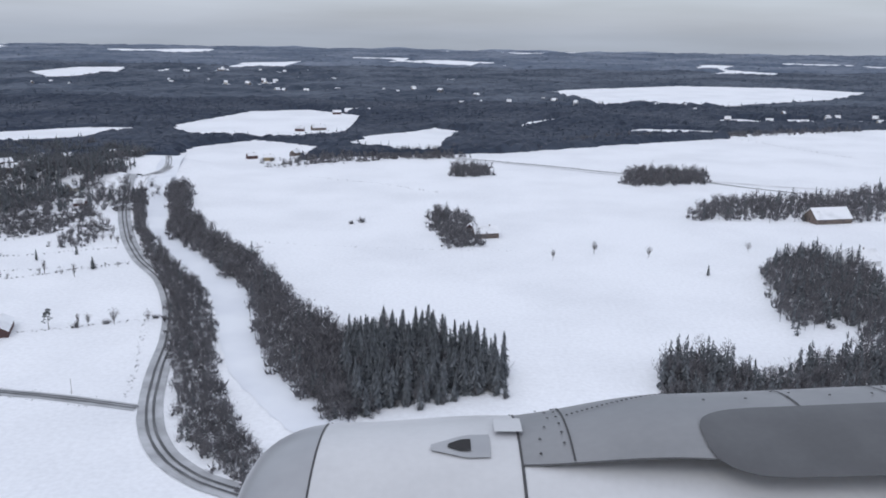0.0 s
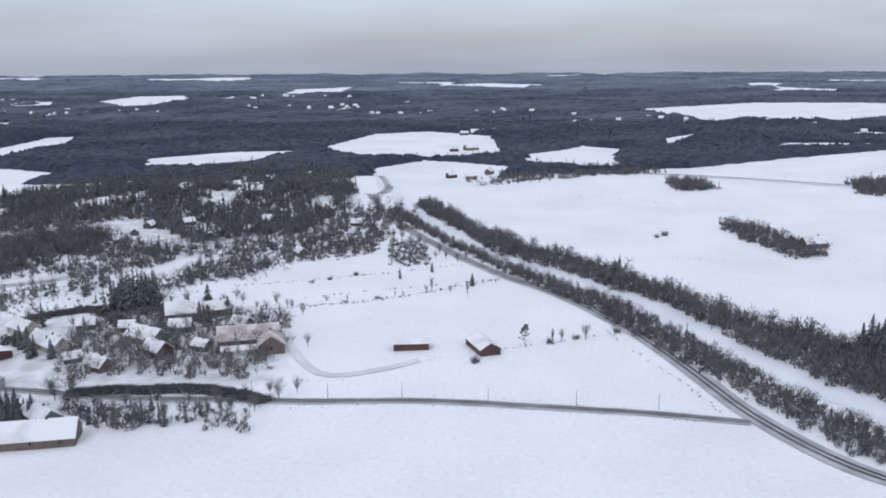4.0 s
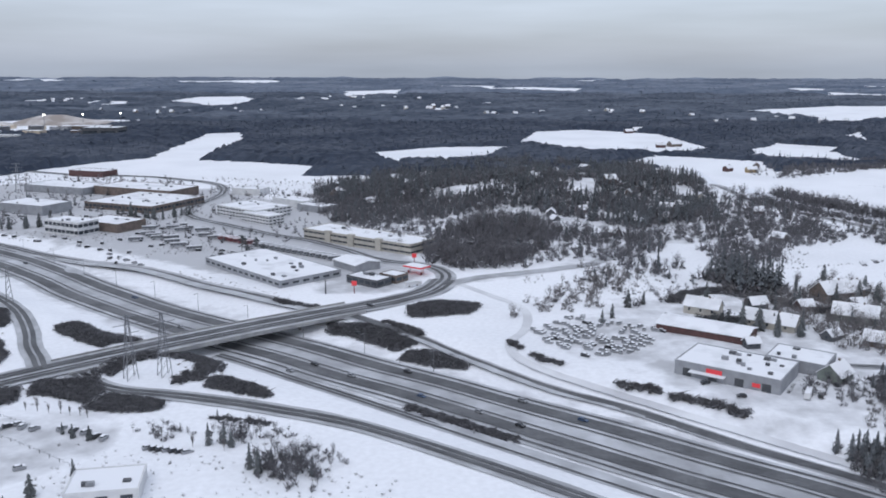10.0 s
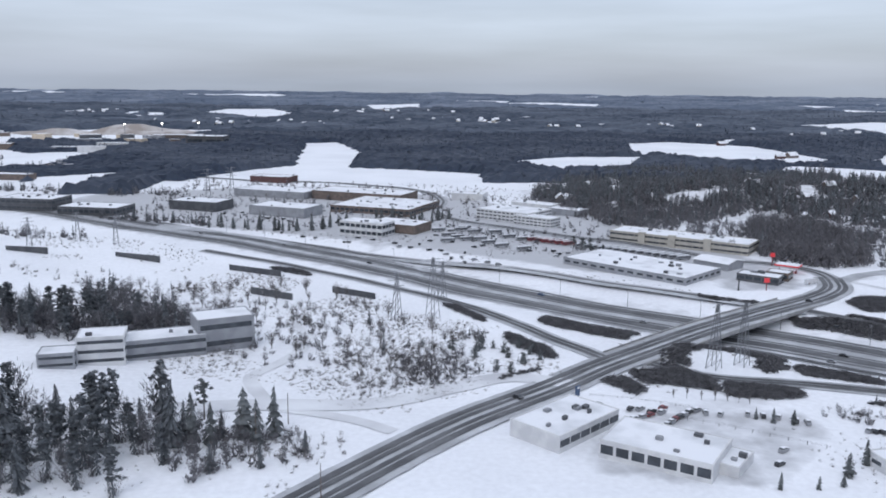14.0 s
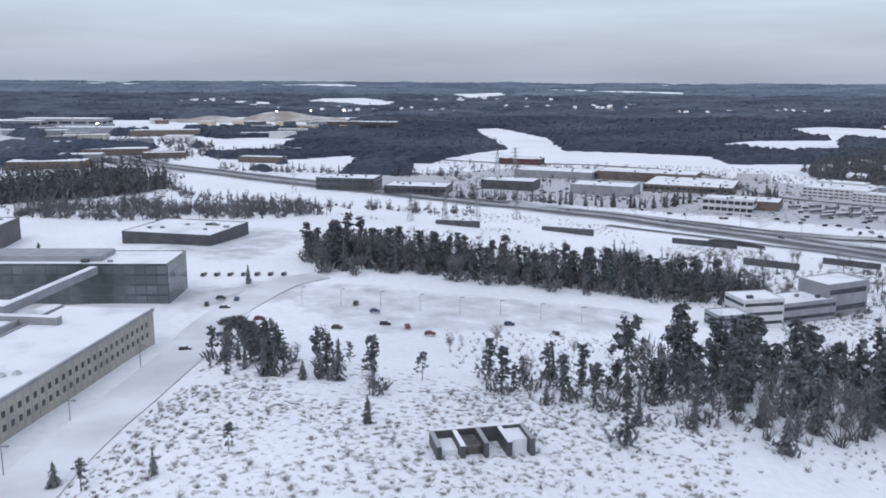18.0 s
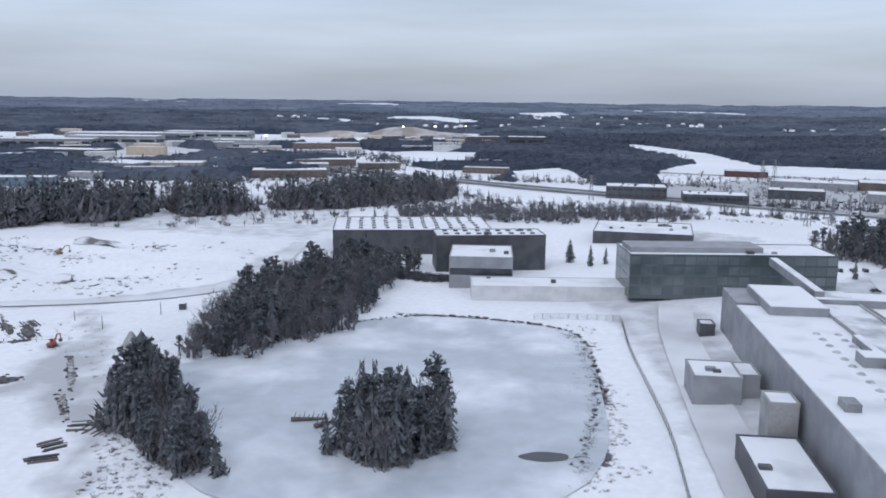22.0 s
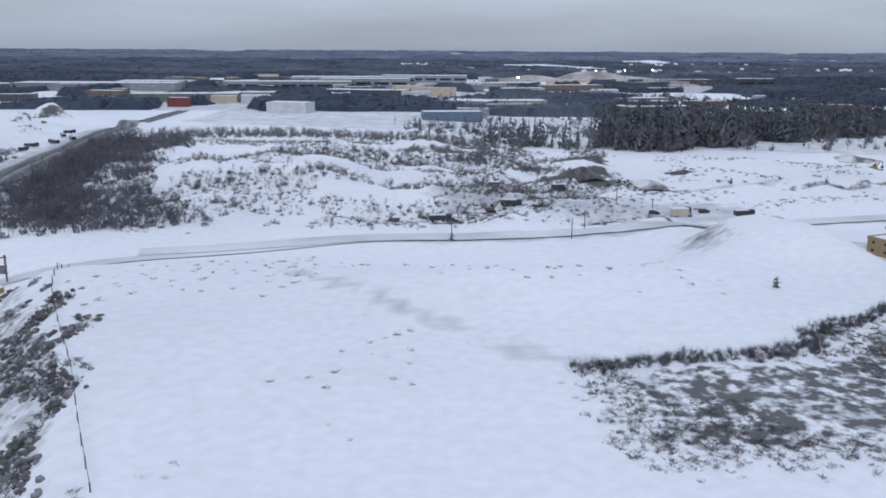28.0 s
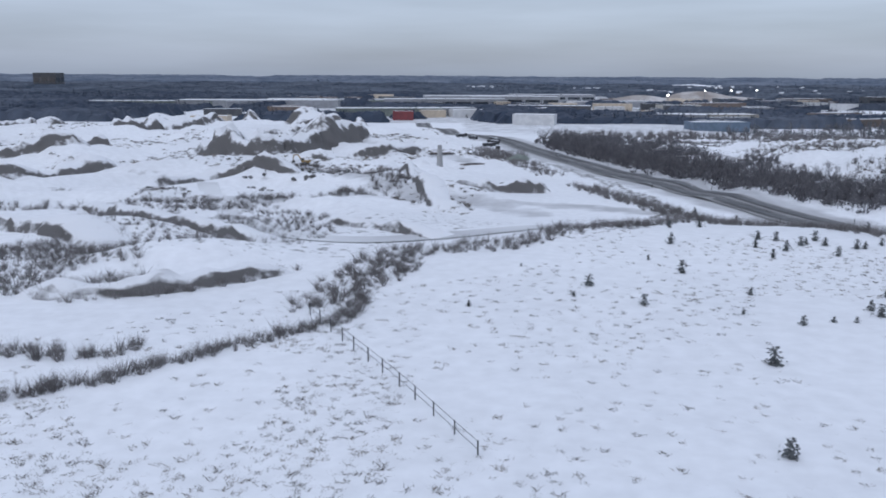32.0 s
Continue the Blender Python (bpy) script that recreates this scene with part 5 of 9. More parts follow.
def house(label, x, y, length, width, h, turn, wall, roof=None, rise=None, windows=3, chimney=True, z=None, name="house", category="house"):
    """A gabled house: walls, two snowy roof slopes with eaves, chimney, door and windows."""
    thing = tagged(new(name), label, category)
    thing.matrix_world = pose(x, y, float(land(x, y)) if z is None else z, 0, 0, turn)
    a, b, r = length / 2, width / 2, rise or width * 0.42
    bm = box(bmesh.new(), -a, a, -b, b, -0.6, h)
    for s in (-a, a):
        vs = [bm.verts.new(c) for c in ((s, -b, h), (s, b, h), (s, 0, h + r))]
        bm.faces.new(vs if s > 0 else vs[::-1])
    part("wall", bm, wall, thing)
    for s in (-1, 1):
        bm = bmesh.new()
        e, t = 0.35, 0.22
        low, high = (s * (b + e), h - e * r / b), (0, h + r)
        vs = []
        for u in (-a - e, a + e):
            for (yy, zz), up in ((low, 0), (high, 0), (high, t), (low, t)):
                vs.append(bm.verts.new((u, yy, zz + up + 0.01)))
        for f in ((0, 1, 2, 3), (7, 6, 5, 4), (0, 4, 5, 1), (1, 5, 6, 2), (2, 6, 7, 3), (3, 7, 4, 0)):
            bm.faces.new([vs[i] for i in f])
        bmesh.ops.recalc_face_normals(bm, faces=bm.faces)
        part("roof", bm, roof or ROOF_SNOW, thing, "snowy roof slope" if roof is None else "")
    if chimney:
        boxed("chimney", (a * 0.3, a * 0.3 + 0.5, -0.25, 0.25, h + r * 0.6, h + r + 0.7), WALL_BROWN, thing)
    for s in (-1, 1):
        for k in range(windows):
            u = -a + (k + 0.5) * length / windows
            boxed("window", (u - 0.3, u + 0.3, s * b - 0.05, s * b + 0.05, h * 0.4, h * 0.8), GLASS, thing)
    if windows:
        boxed("door", (a - 0.04, a + 0.05, -0.3, 0.3, 0, 1.15), WALL_DARK, thing)
        boxed("window", (-a - 0.05, -a + 0.05, -0.35, 0.35, h * 0.4, h * 0.8), GLASS, thing)
    return thing


store = hall("store", "large flat white store with snowy roof and red sign", "store", -311.9, 221.0, 26.5, 17, 3.5, -36, WALL_GREY, 0, vents=14, doors=4)
hall("store_annex", "grey annex with snowy roof behind the store", "annex", -292.5, 227.5, 15, 12, 3.0, -36, WALL_GREY, 0, vents=3)
house("long dark-red hall with a low snowy roof", -308.7, 256.5, 26.6, 11.9, 2.3, -34, WALL_RED, rise=1.2, windows=0, chimney=False, name="red_hall", category="hall")
hall("white_hall", "long white warehouse with a snow-covered flat roof", "warehouse", -453.6, 338.1, 54, 27, 2.6, -47, WALL_GREY, 1, 4.0, (0.6, 0.3), vents=12)
house("small grey hall with a pitched snowy roof", -420.7, 343, 15, 12, 2.8, -50, WALL_GREY, rise=1.0, windows=0, chimney=False, name="small_hall", category="hall")
office = hall("long_office", "long beige office with ribbon windows and snowy roof", "office", -420.1, 389.9, 63, 17, 4.6, -37, WALL_BEIGE, 2, 3.0, (0.92, 0.34), vents=5, sides="frl")
for u in (-16, -2, 14):
    boxed("stair_tower", (u - 1.6, u + 1.6, -9.3, -7.5, -0.5, 5.4), WALL_BEIGE, office)
hall("white_block", "pale office block with snowy roof", "office", -487, 467, 32, 24, 5.2, -40, WALL_WHITE, 3, 2.6, (0.7, 0.4), vents=5, sides="frl")
hall("office_wing", "lower pale office wing", "office", -478, 445, 22, 10, 4.6, -40, WALL_WHITE, 3, 2.4, (0.7, 0.4), sides="frl")
hall("brown_office", "white and brown office with wide windows", "office", -563.2, 416.3, 23, 12, 6.4, -28, WALL_WHITE, 2, 2.6, (0.85, 0.5), vents=3, sides="frl")
hall("brown_hall", "dark hall adjoining an office", "hall", -548, 428, 26, 18, 4.2, -28, WALL_BROWN, 0, vents=2)
hall("brick_block", "low brown brick building with snowy roof", "office", -556, 501, 48, 44, 3.6, -24, WALL_BROWN, 1, 3, (0.8, 0.4), vents=14, sides="frl")
hall("brick_hall", "long brown works hall", "hall", -570, 545, 60, 26, 5.0, -24, WALL_BROWN, 0, vents=6)
hall("far_hall", "grey storage hall with a snowy roof", "hall", -625, 560, 50, 24, 4.2, -24, WALL_GREY, 0, vents=3)
hall("dark_office", "black office with snowy roof beside the motorway", "office", -751.6, 498.4, 33, 20, 6.5, -10, WALL_DARK, 2, 3, (0.85, 0.35), vents=8)
hall("dark_annex", "long low dark hall beside the motorway", "hall", -712, 482, 34, 20, 4.2, -12, WALL_DARK, 1, 3, (0.85, 0.4), vents=5)
glass = hall("glass_block", "large dark green glass office block", "office", -791.2, 220.2, 49.5, 16, 9.9, 0.5, CURTAIN_GLASS, 4, 2.6, (0.93, 0.8), vents=2, sides="frl", pane_mat=PANE_GREEN)
boxed("roof_house", (-24, 8, -4.5, 5, 10.0, 11.3), WALL_GREY, glass, "long grey plant room on the roof")
hall("black_works", "long black works building with rooftop domes", "works", -871, 292, 50, 30, 7.6, 5, WALL_DARK, 0, domes=(11, 5))
hall("black_works", "black works wing with snowy roof", "works", -847.2, 259, 31.5, 12, 10.0, 6, WALL_DARK, 0, vents=3, domes=(9, 2))
hall("grey_cube", "pale grey two-storey block with a window band", "office", -850, 238.4, 16.4, 18, 8.1, -3, WALL_GREY, 1, 17, (0.98, 0.22), vents=2)
hall("low_block", "low white plastered block with snowy roof", "annex", -834.2, 221.7, 38, 11, 3.4, 0, WALL_WHITE, 0, vents=2)
hall("north_hall", "grey hall with a wide snowy roof", "hall", -790, 310.8, 33, 28, 4.0, -14, WALL_DARK, 0, vents=9)
hall("office_block", "white and grey two-storey office wing among pines", "office", -608.4, 232.6, 20, 10, 5.2, 20, WALL_GREY, 2, 22, (0.98, 0.35), vents=2, sides="frl")
hall("office_annex", "pale three-storey head block of the office", "office", -621.6, 224.6, 11.3, 9, 8.0 - float(land(-621.6, 224.6)), 12, WALL_WHITE, 3, 12, (0.94, 0.35), vents=1, sides="frl")
hall("office_wing", "low grey wing beside the office", "office", -630.4, 218.6, 8.5, 7, 3.6, 12, WALL_GREY, 2, 9, (0.9, 0.35), sides="frl")
hall("office_tower", "taller grey end block of the office", "office", -594.8, 239.3, 15, 10, 8.9, 24, WALL_GREY, 2, 9, (0.9, 0.3), sides="fr")
shop = hall("car_showroom", "white car showroom with a snow-covered roof", "showroom", -512.5, 179.5, 20.5, 12.5, 3.4, 43, WALL_WHITE, 1, 3, (0.9, 0.4), vents=7, sides="fr")
hall("van_showroom", "broad white showroom hall with a snow-covered roof", "showroom", -495.6, 165.9, 21.5, 14, 3.6, -34, WALL_WHITE, 1, 3, (0.8, 0.5), vents=4, sides="fl")
hall("showroom_annex", "low white annex of the showroom", "annex", -484.0, 161.0, 4.6, 9.0, 2.1, -38, WALL_WHITE, 0, vents=2)
hall("lot_hall", "low white hall beside the snowy lot", "hall", -450.5, 158.5, 13, 10, 2.6, 10, WALL_WHITE, 1, 4, (0.5, 0.3), vents=3, sides="fl")
totem = tagged(new("sign_totem"), "dark blue sign pillar by the showroom", "sign")
totem.matrix_world = pose(-506, 199, float(land(-506, 199)), 0, 0, 40)
boxed("pillar", (-0.6, 0.6, -0.2, 0.2, -0.3, 2.6), PAINT_BLUE, totem)
boxed("panel", (-0.4, 0.4, -0.24, -0.2, 2.0, 2.4), PAINT_WHITE, totem)
hall("yellow_cabins", "stacked ochre site cabins with a lit lamp", "site cabin", -1017.2, 157.7, 10.4, 5.6, 2.9, -65, WALL_YELLOW, 2, 2.6, (0.24, 0.3), sides="fr")
house("small dark-red wooden barn in the field", -172, 263.5, 11, 5, 2.2, 4, WALL_RED, rise=0.7, windows=0, chimney=False, name="barn", category="barn")
house("dark-red barn with a steep snowy roof", -149.5, 262, 13.5, 6.5, 2.4, -70, WALL_RED, rise=1.9, windows=1, chimney=False, name="barn", category="barn")
# ---- the factory by the pond ----
MELT_SNOW = material("patchy melting roof snow", (0.72, 0.74, 0.78), 0.65, (0.34, 0.355, 0.38), 0.16, 7, 0.45, 0.66, bump=0.04, bump_scale=1.5)
FACTORY_WALL = material("beige-grey panels", (0.43, 0.405, 0.36), 0.7, (0.35, 0.335, 0.305), 0.3, 5)
factory = tagged(new("factory"), "very large low factory with snowy roofs and beige-grey walls", "factory")
factory.matrix_world = pose(-781.2, 143.5, 10.2, 0, 0, -7)
boxed("wall", (-2, 16.6, -95, 40, -3, 6.0), FACTORY_WALL, factory, "long pale hall wall")
boxed("roof", (-1.8, 16.3, -94.8, 39.7, 6.004, 6.16), ROOF_SNOW, factory, "flat snowy hall roof")
boxed("eaves", (16.3, 16.8, -95, 40.2, 5.7, 6.2), WALL_GREY, factory, "grey metal eaves")
boxed("wall", (-26.3, -11.3, -95, 25.5, -3, 6.0), WALL_GREY, factory, "grey west hall wall")
boxed("roof", (-26.1, -11.3, -94.8, 25.3, 6.004, 6.14), ROOF_SNOW, factory, "flat snowy hall roof")
boxed("spine", (-11.3, -3.4, -95, 26, -3, 6.7), WALL_GREY, factory, "raised grey service spine")
boxed("roof", (-11.1, -3.6, -94.5, 25.8, 6.704, 6.8), MELT_SNOW, factory, "thinly snowed spine roof")
# charcoal colour stands in for the shade between spine and hall
boxed("gutter", (-3.4, -2, -95, 40, -3, 4.2), WALL_DARK, factory, "sunken gutter, darkened for the shade between roofs")
boxed("snow_cover", (-3.4, -2, -95, -48, 4.204, 5.7), ROOF_SNOW, factory, "snow filling the gutter")
boxed("snow_cover", (-3.4, -2, 8, 40, 4.204, 5.8), ROOF_SNOW, factory, "snow filling the gutter")
boxed("link", (-21.8, -11.4, 18, 37, 6.0, 7.7), WALL_GREY, factory, "grey raised link building")
boxed("roof", (-21.6, -11.6, 18.2, 36.8, 7.704, 7.82), ROOF_SNOW, factory)
boxed("link", (-26.0, -2.2, 26.1, 39.6, -3, 6.4), WALL_GREY, factory, "grey link hall")
boxed("roof", (-11.3, -2.4, 28.2, 39.4, 6.404, 6.52), MELT_SNOW, factory)
boxed("parapet", (-11.3, 4.2, 26.2, 28.0, 6.2, 7.6), WALL_GREY, factory, "pale grey cross wall on the roof")
boxed("snow_cover", (-11.2, 4.1, 26.3, 27.9, 7.604, 7.7), ROOF_SNOW, factory)
boxed("plant_room", (-15.7, -11.9, -12.4, -8.6, 6.1, 7.7), WALL_GREY, factory)
boxed("snow_cover", (-15.6, -12.0, -12.3, -8.7, 7.704, 7.8), ROOF_SNOW, factory)
boxed("plant_room", (-24.5, -22.5, -32, -29, 6.1, 7.2), STEEL, factory)
boxed("roof_duct", (-12.7, -11.5, -24, 2, 6.1, 7.3), STEEL, factory, "long grey air duct on the roof")
boxed("snow_cover", (-12.65, -11.55, -23.8, 1.8, 7.304, 7.42), ROOF_SNOW, factory)
boxed("roof_edge", (-3.9, -3.4, -95, 26, 6.7, 7.1), CONCRETE, factory, "low pale roof kerb")
boxed("roof_edge", (-2.0, -1.6, -95, 26, 6.0, 6.45), CONCRETE, factory, "low pale roof kerb")
boxed("skybridge", (-10.6, -8.8, 30, 66, 6.6, 8.3), WALL_GREY, factory)
boxed("snow_cover", (-10.5, -8.9, 30.1, 65.8, 8.304, 8.4), ROOF_SNOW, factory)


def roof_light(base, top, h, mat):
    """A small skylight: a low frustum with a rounded cap."""
    bm = bmesh.new()
    bmesh.ops.create_cone(bm, cap_ends=True, segments=8, radius1=base, radius2=top, depth=h, matrix=pose(0, 0, h / 2, 0, 0, 22.5))
    bmesh.ops.bevel(bm, geom=[e for e in bm.edges if min(v.co.z for v in e.verts) > h * 0.9], offset=top * 0.35, segments=1, affect="EDGES")
    me = bpy.data.meshes.new("skylight")
    bm.to_mesh(me)
    bm.free()
    me.materials.append(mat)
    return me


DOME_SNOW = material("wet snow round a skylight", (0.30, 0.31, 0.33), 0.6, (0.52, 0.54, 0.57), 1.6, 5, 0.35, 0.65)
dome, hatch = roof_light(0.85, 0.4, 0.6, DOME_SNOW), roof_light(0.7, 0.6, 0.28, DOME_SNOW)
for u in (0.6, 2.3, 10.9, 12.6):
    for k in range(14):
        ob = new("skylight", dome)
        ob.parent, ob.location = factory, (u + rng.uniform(-0.1, 0.1), -90 + k * 6.85 + (1.3 if u in (2.3, 12.6) else 0), 6.14)
for u in (-17.1, -13.6):
    for k in range(26):
        if u < -15 or not -16 < -84 + k * 3.6 < -6:
            ob = new("skylight", hatch)
            ob.parent, ob.location = factory, (u, -84 + k * 3.6, 6.12)
pil = bpy.data.meshes.new("pilaster")
bm = box(bmesh.new(), 0, 0.07, -0.07, 0.07, -0.6, 5.7)
bm.to_mesh(pil)
bm.free()
pil.materials.append(FACTORY_WALL)
slot = bpy.data.meshes.new("window")
bm = box(bmesh.new(), -0.03, 0.05, -0.42, 0.42, -0.5, 0.5)
bm.to_mesh(slot)
bm.free()
slot.materials.append(GLASS)
for k in range(66):
    v = -93.5 + k * 2.02
    ob = new("pilaster", pil)
    ob.parent, ob.location = factory, (16.6, v, 0)
    if k < 65:
        for z in (1.6, 3.7):
            ob = new("window", slot)
            ob.parent, ob.location = factory, (16.6, v + 1.0, z)
hall("boiler_house", "grey boiler house with snowy roof", "annex", -815.6, 147.6, 7.6, 9, 4.4, -7, WALL_GREY, 0, vents=2)
hall("boiler_annex", "low grey annex by the factory", "annex", -810, 148.6, 3.4, 7, 3.6, -7, WALL_GREY, 0)
hall("silo_block", "tall narrow concrete block by the factory", "annex", -812.5, 127.4, 4, 5, 6.4, -7, CONCRETE, 0)
hall("service_shed", "low service shed with deep snow on its roof", "shed", -817, 114, 8, 17, 3.0, -7, WALL_DARK, 0, vents=1)
hall("gatehouse", "small dark gatehouse in the snowy yard", "hut", -806, 183.4, 3, 4, 2.2, -7, WALL_DARK, 0)


# ---- vehicles ----
def prism(bm, profile, y0, y1):
    """A side profile (x, z) drawn out across y."""
    a = [bm.verts.new((x, y0, z)) for x, z in profile]
    b = [bm.verts.new((x, y1, z)) for x, z in profile]
    n = len(profile)
    bm.faces.new(a)
    bm.faces.new(b[::-1])
    for i in range(n):
        bm.faces.new((a[i], b[i], b[(i + 1) % n], a[(i + 1) % n]))
    bmesh.ops.recalc_face_normals(bm, faces=bm.faces)
    return bm


def wheel_mesh(r, w):
    bm = bmesh.new()
    bmesh.ops.create_cone(bm, cap_ends=True, segments=12, radius1=r, radius2=r, depth=w, matrix=pose(0, 0, 0, 90))
    me = bpy.data.meshes.new("wheel")
    bm.to_mesh(me)
    bm.free()
    me.materials.append(RUBBER)
    return me


def car_kind(label, paint, snowy=False):
    """A parked car, 4.4 real metres long: body, glasshouse, wheels and perhaps a layer of snow."""
    thing = tagged(new("car"), label, "car")
    s = U
    part("body", prism(bmesh.new(), [(-2.2 * s, 0.3 * s - 0.3 * snowy), (2.2 * s, 0.3 * s - 0.3 * snowy), (2.2 * s, 0.75 * s), (1.1 * s, 0.95 * s), (-2.1 * s, 0.98 * s)], -0.88 * s, 0.88 * s), paint, thing)
    part("glasshouse", prism(bmesh.new(), [(-1.9 * s, 0.96 * s), (1.1 * s, 0.94 * s), (0.5 * s, 1.4 * s), (-1.4 * s, 1.42 * s)], -0.76 * s, 0.76 * s), GLASS, thing)
    part("roof", prism(bmesh.new(), [(-1.45 * s, 1.41 * s), (0.55 * s, 1.39 * s), (0.5 * s, 1.5 * s), (-1.4 * s, 1.52 * s)], -0.78 * s, 0.78 * s), ROOF_SNOW if snowy else paint, thing)
    if snowy:
        part("snow_cover", prism(bmesh.new(), [(1.0 * s, 0.96 * s), (2.15 * s, 0.76 * s), (2.1 * s, 0.92 * s), (1.0 * s, 1.08 * s)], -0.86 * s, 0.86 * s), ROOF_SNOW, thing)
    me = wheel_mesh(0.33 * s, 0.24 * s)
    for x in () if snowy else (-1.35, 1.35):
        for y in (-0.82, 0.82):
            ob = new("wheel", me)
            ob.parent, ob.location = thing, (x * s, y * s, 0.33 * s)
    return thing


def put(kind, x, y, turn, z=0.2, group=""):
    """A copy of a thing on the ground."""
    ob = copy_thing(kind, pose(x, y, float(land(x, y)) + z, 0, 0, turn))
    if group:
        tagged(ob, group=group)
    return ob


def discard(*kinds):
    """Take the patterns away once their copies stand."""
    for kind in kinds:
        for ob in (*kind.children_recursive, kind):
            bpy.data.objects.remove(ob)


def box_truck(label, length, paint, name="lorry", glassy=False, h=3.2):
    thing = tagged(new(name), label, name.replace("_", " "))
    s, a = U, length / 2 * U
    bm = box(bmesh.new(), -a, a, -1.25 * s, 1.25 * s, 0.5 * s, h * s)
    bmesh.ops.bevel(bm, geom=bm.edges[:], offset=0.12 * s, segments=2, affect="EDGES")
    part("body", bm, paint, thing)
    boxed("snow_cover", (-a + 0.1, a - 0.1, -1.1 * s, 1.1 * s, h * s + 0.004, h * s + 0.1), ROOF_SNOW, thing)
    if glassy:
        for y in (-1.27, 1.27):
            n = int(length / 2.2)
            for k in range(n):
                u = -a + (k + 0.5) * 2 * a / n
                boxed("window", (u - 0.9 * s, u + 0.9 * s, y * s - 0.02, y * s + 0.02, 1.5 * s, 2.5 * s), GLASS, thing)
        boxed("windscreen", (a - 0.02, a + 0.02, -1.1 * s, 1.1 * s, 1.2 * s, 2.7 * s), GLASS, thing)
    elif name != "trailer":
        boxed("cab", (a + 0.05, a + 2.0 * s, -1.15 * s, 1.15 * s, 0.5 * s, 2.7 * s), paint, thing)
        boxed("windscreen", (a + 2.0 * s - 0.02, a + 2.0 * s + 0.02, -1.0 * s, 1.0 * s, 1.6 * s, 2.4 * s), GLASS, thing)
    me = wheel_mesh(0.5 * s, 0.35 * s)
    for x in (-a * 0.6, a * 0.7):
        for y in (-1.1, 1.1):
            ob = new("wheel", me)
            ob.parent, ob.location = thing, (x, y * s, 0.5 * s)
    return thing


def excavator(label, paint, x, y, turn, fold=0.0, size=1.0):
    """A crawler excavator: tracks, house, cab, engine cover, boom, stick and bucket."""
    thing = tagged(new("excavator"), label, "excavator")
    thing.matrix_world = pose(x, y, float(land(x, y)) + 0.15, 0, 0, turn) @ Matrix.Scale(size, 4)
    s = U
    for yy in (-1.1, 1.1):
        bm = box(bmesh.new(), -2.0 * s, 2.0 * s, (yy - 0.35) * s, (yy + 0.35) * s, 0, 0.9 * s)
        bmesh.ops.bevel(bm, geom=bm.edges[:], offset=0.2 * s, segments=2, affect="EDGES")
        part("crawler_track", bm, DARK_STEEL, thing)
    bm = box(bmesh.new(), -2.3 * s, 1.2 * s, -1.3 * s, 1.3 * s, 1.0 * s, 2.1 * s)
    bmesh.ops.bevel(bm, geom=bm.edges[:], offset=0.18 * s, segments=2, affect="EDGES")
    part("house", bm, paint, thing)
    boxed("counterweight", (-2.7 * s, -2.25 * s, -1.2 * s, 1.2 * s, 1.05 * s, 2.0 * s), paint, thing)
    boxed("cab", (0.0, 1.35 * s, 0.35 * s, 1.3 * s, 2.1 * s, 3.1 * s), GLASS, thing)
    boxed("cab_roof", (-0.05, 1.4 * s, 0.3 * s, 1.35 * s, 3.1 * s, 3.2 * s), paint, thing)
    part("boom", prism(bmesh.new(), [(1.0 * s, 1.6 * s), (1.5 * s, 1.5 * s), (3.4 * s, 4.4 * s), (5.6 * s, 4.3 * s), (5.6 * s, 4.7 * s), (3.2 * s, 4.95 * s)], -0.25 * s, 0.25 * s), paint, thing)
    part("stick", prism(bmesh.new(), [(5.3 * s, 4.8 * s), (5.8 * s, 4.6 * s), (6.0 * s, 1.9 * s), (5.7 * s, 1.8 * s)], -0.2 * s, 0.2 * s), paint, thing)
    part("bucket", prism(bmesh.new(), [(5.4 * s, 2.0 * s), (6.3 * s, 1.9 * s), (6.2 * s, 0.9 * s), (5.3 * s, 0.7 * s), (4.9 * s, 1.2 * s)], -0.55 * s, 0.55 * s), DARK_STEEL, thing)
    return thing


def container(label, x, y, turn, length=6.0, paint=None, h=2.6, snow=True):
    """A steel container with ribs and doors."""
    thing = tagged(new("container"), label, "container")
    thing.matrix_world = pose(x, y, float(land(x, y)) + 0.1, 0, 0, turn)
    s, a = U, length / 2 * U
    boxed("body", (-a, a, -1.2 * s, 1.2 * s, 0, h * s), paint, thing)
    if snow:
        boxed("snow_cover", (-a + 0.05, a - 0.05, -1.15 * s, 1.15 * s, h * s + 0.004, h * s + 0.12), ROOF_SNOW, thing)
    n = max(2, int(length / 1.8))
    for y_ in (-1.2, 1.2):
        for k in range(n):
            u = -a + (k + 0.5) * 2 * a / n
            boxed("rib", (u - 0.08, u + 0.08, y_ * s - 0.04, y_ * s + 0.04, 0.1, h * s - 0.1), paint, thing)
    boxed("door", (a, a + 0.05, -1.0 * s, 1.0 * s, 0.1, h * s - 0.15), paint, thing)
    return thing


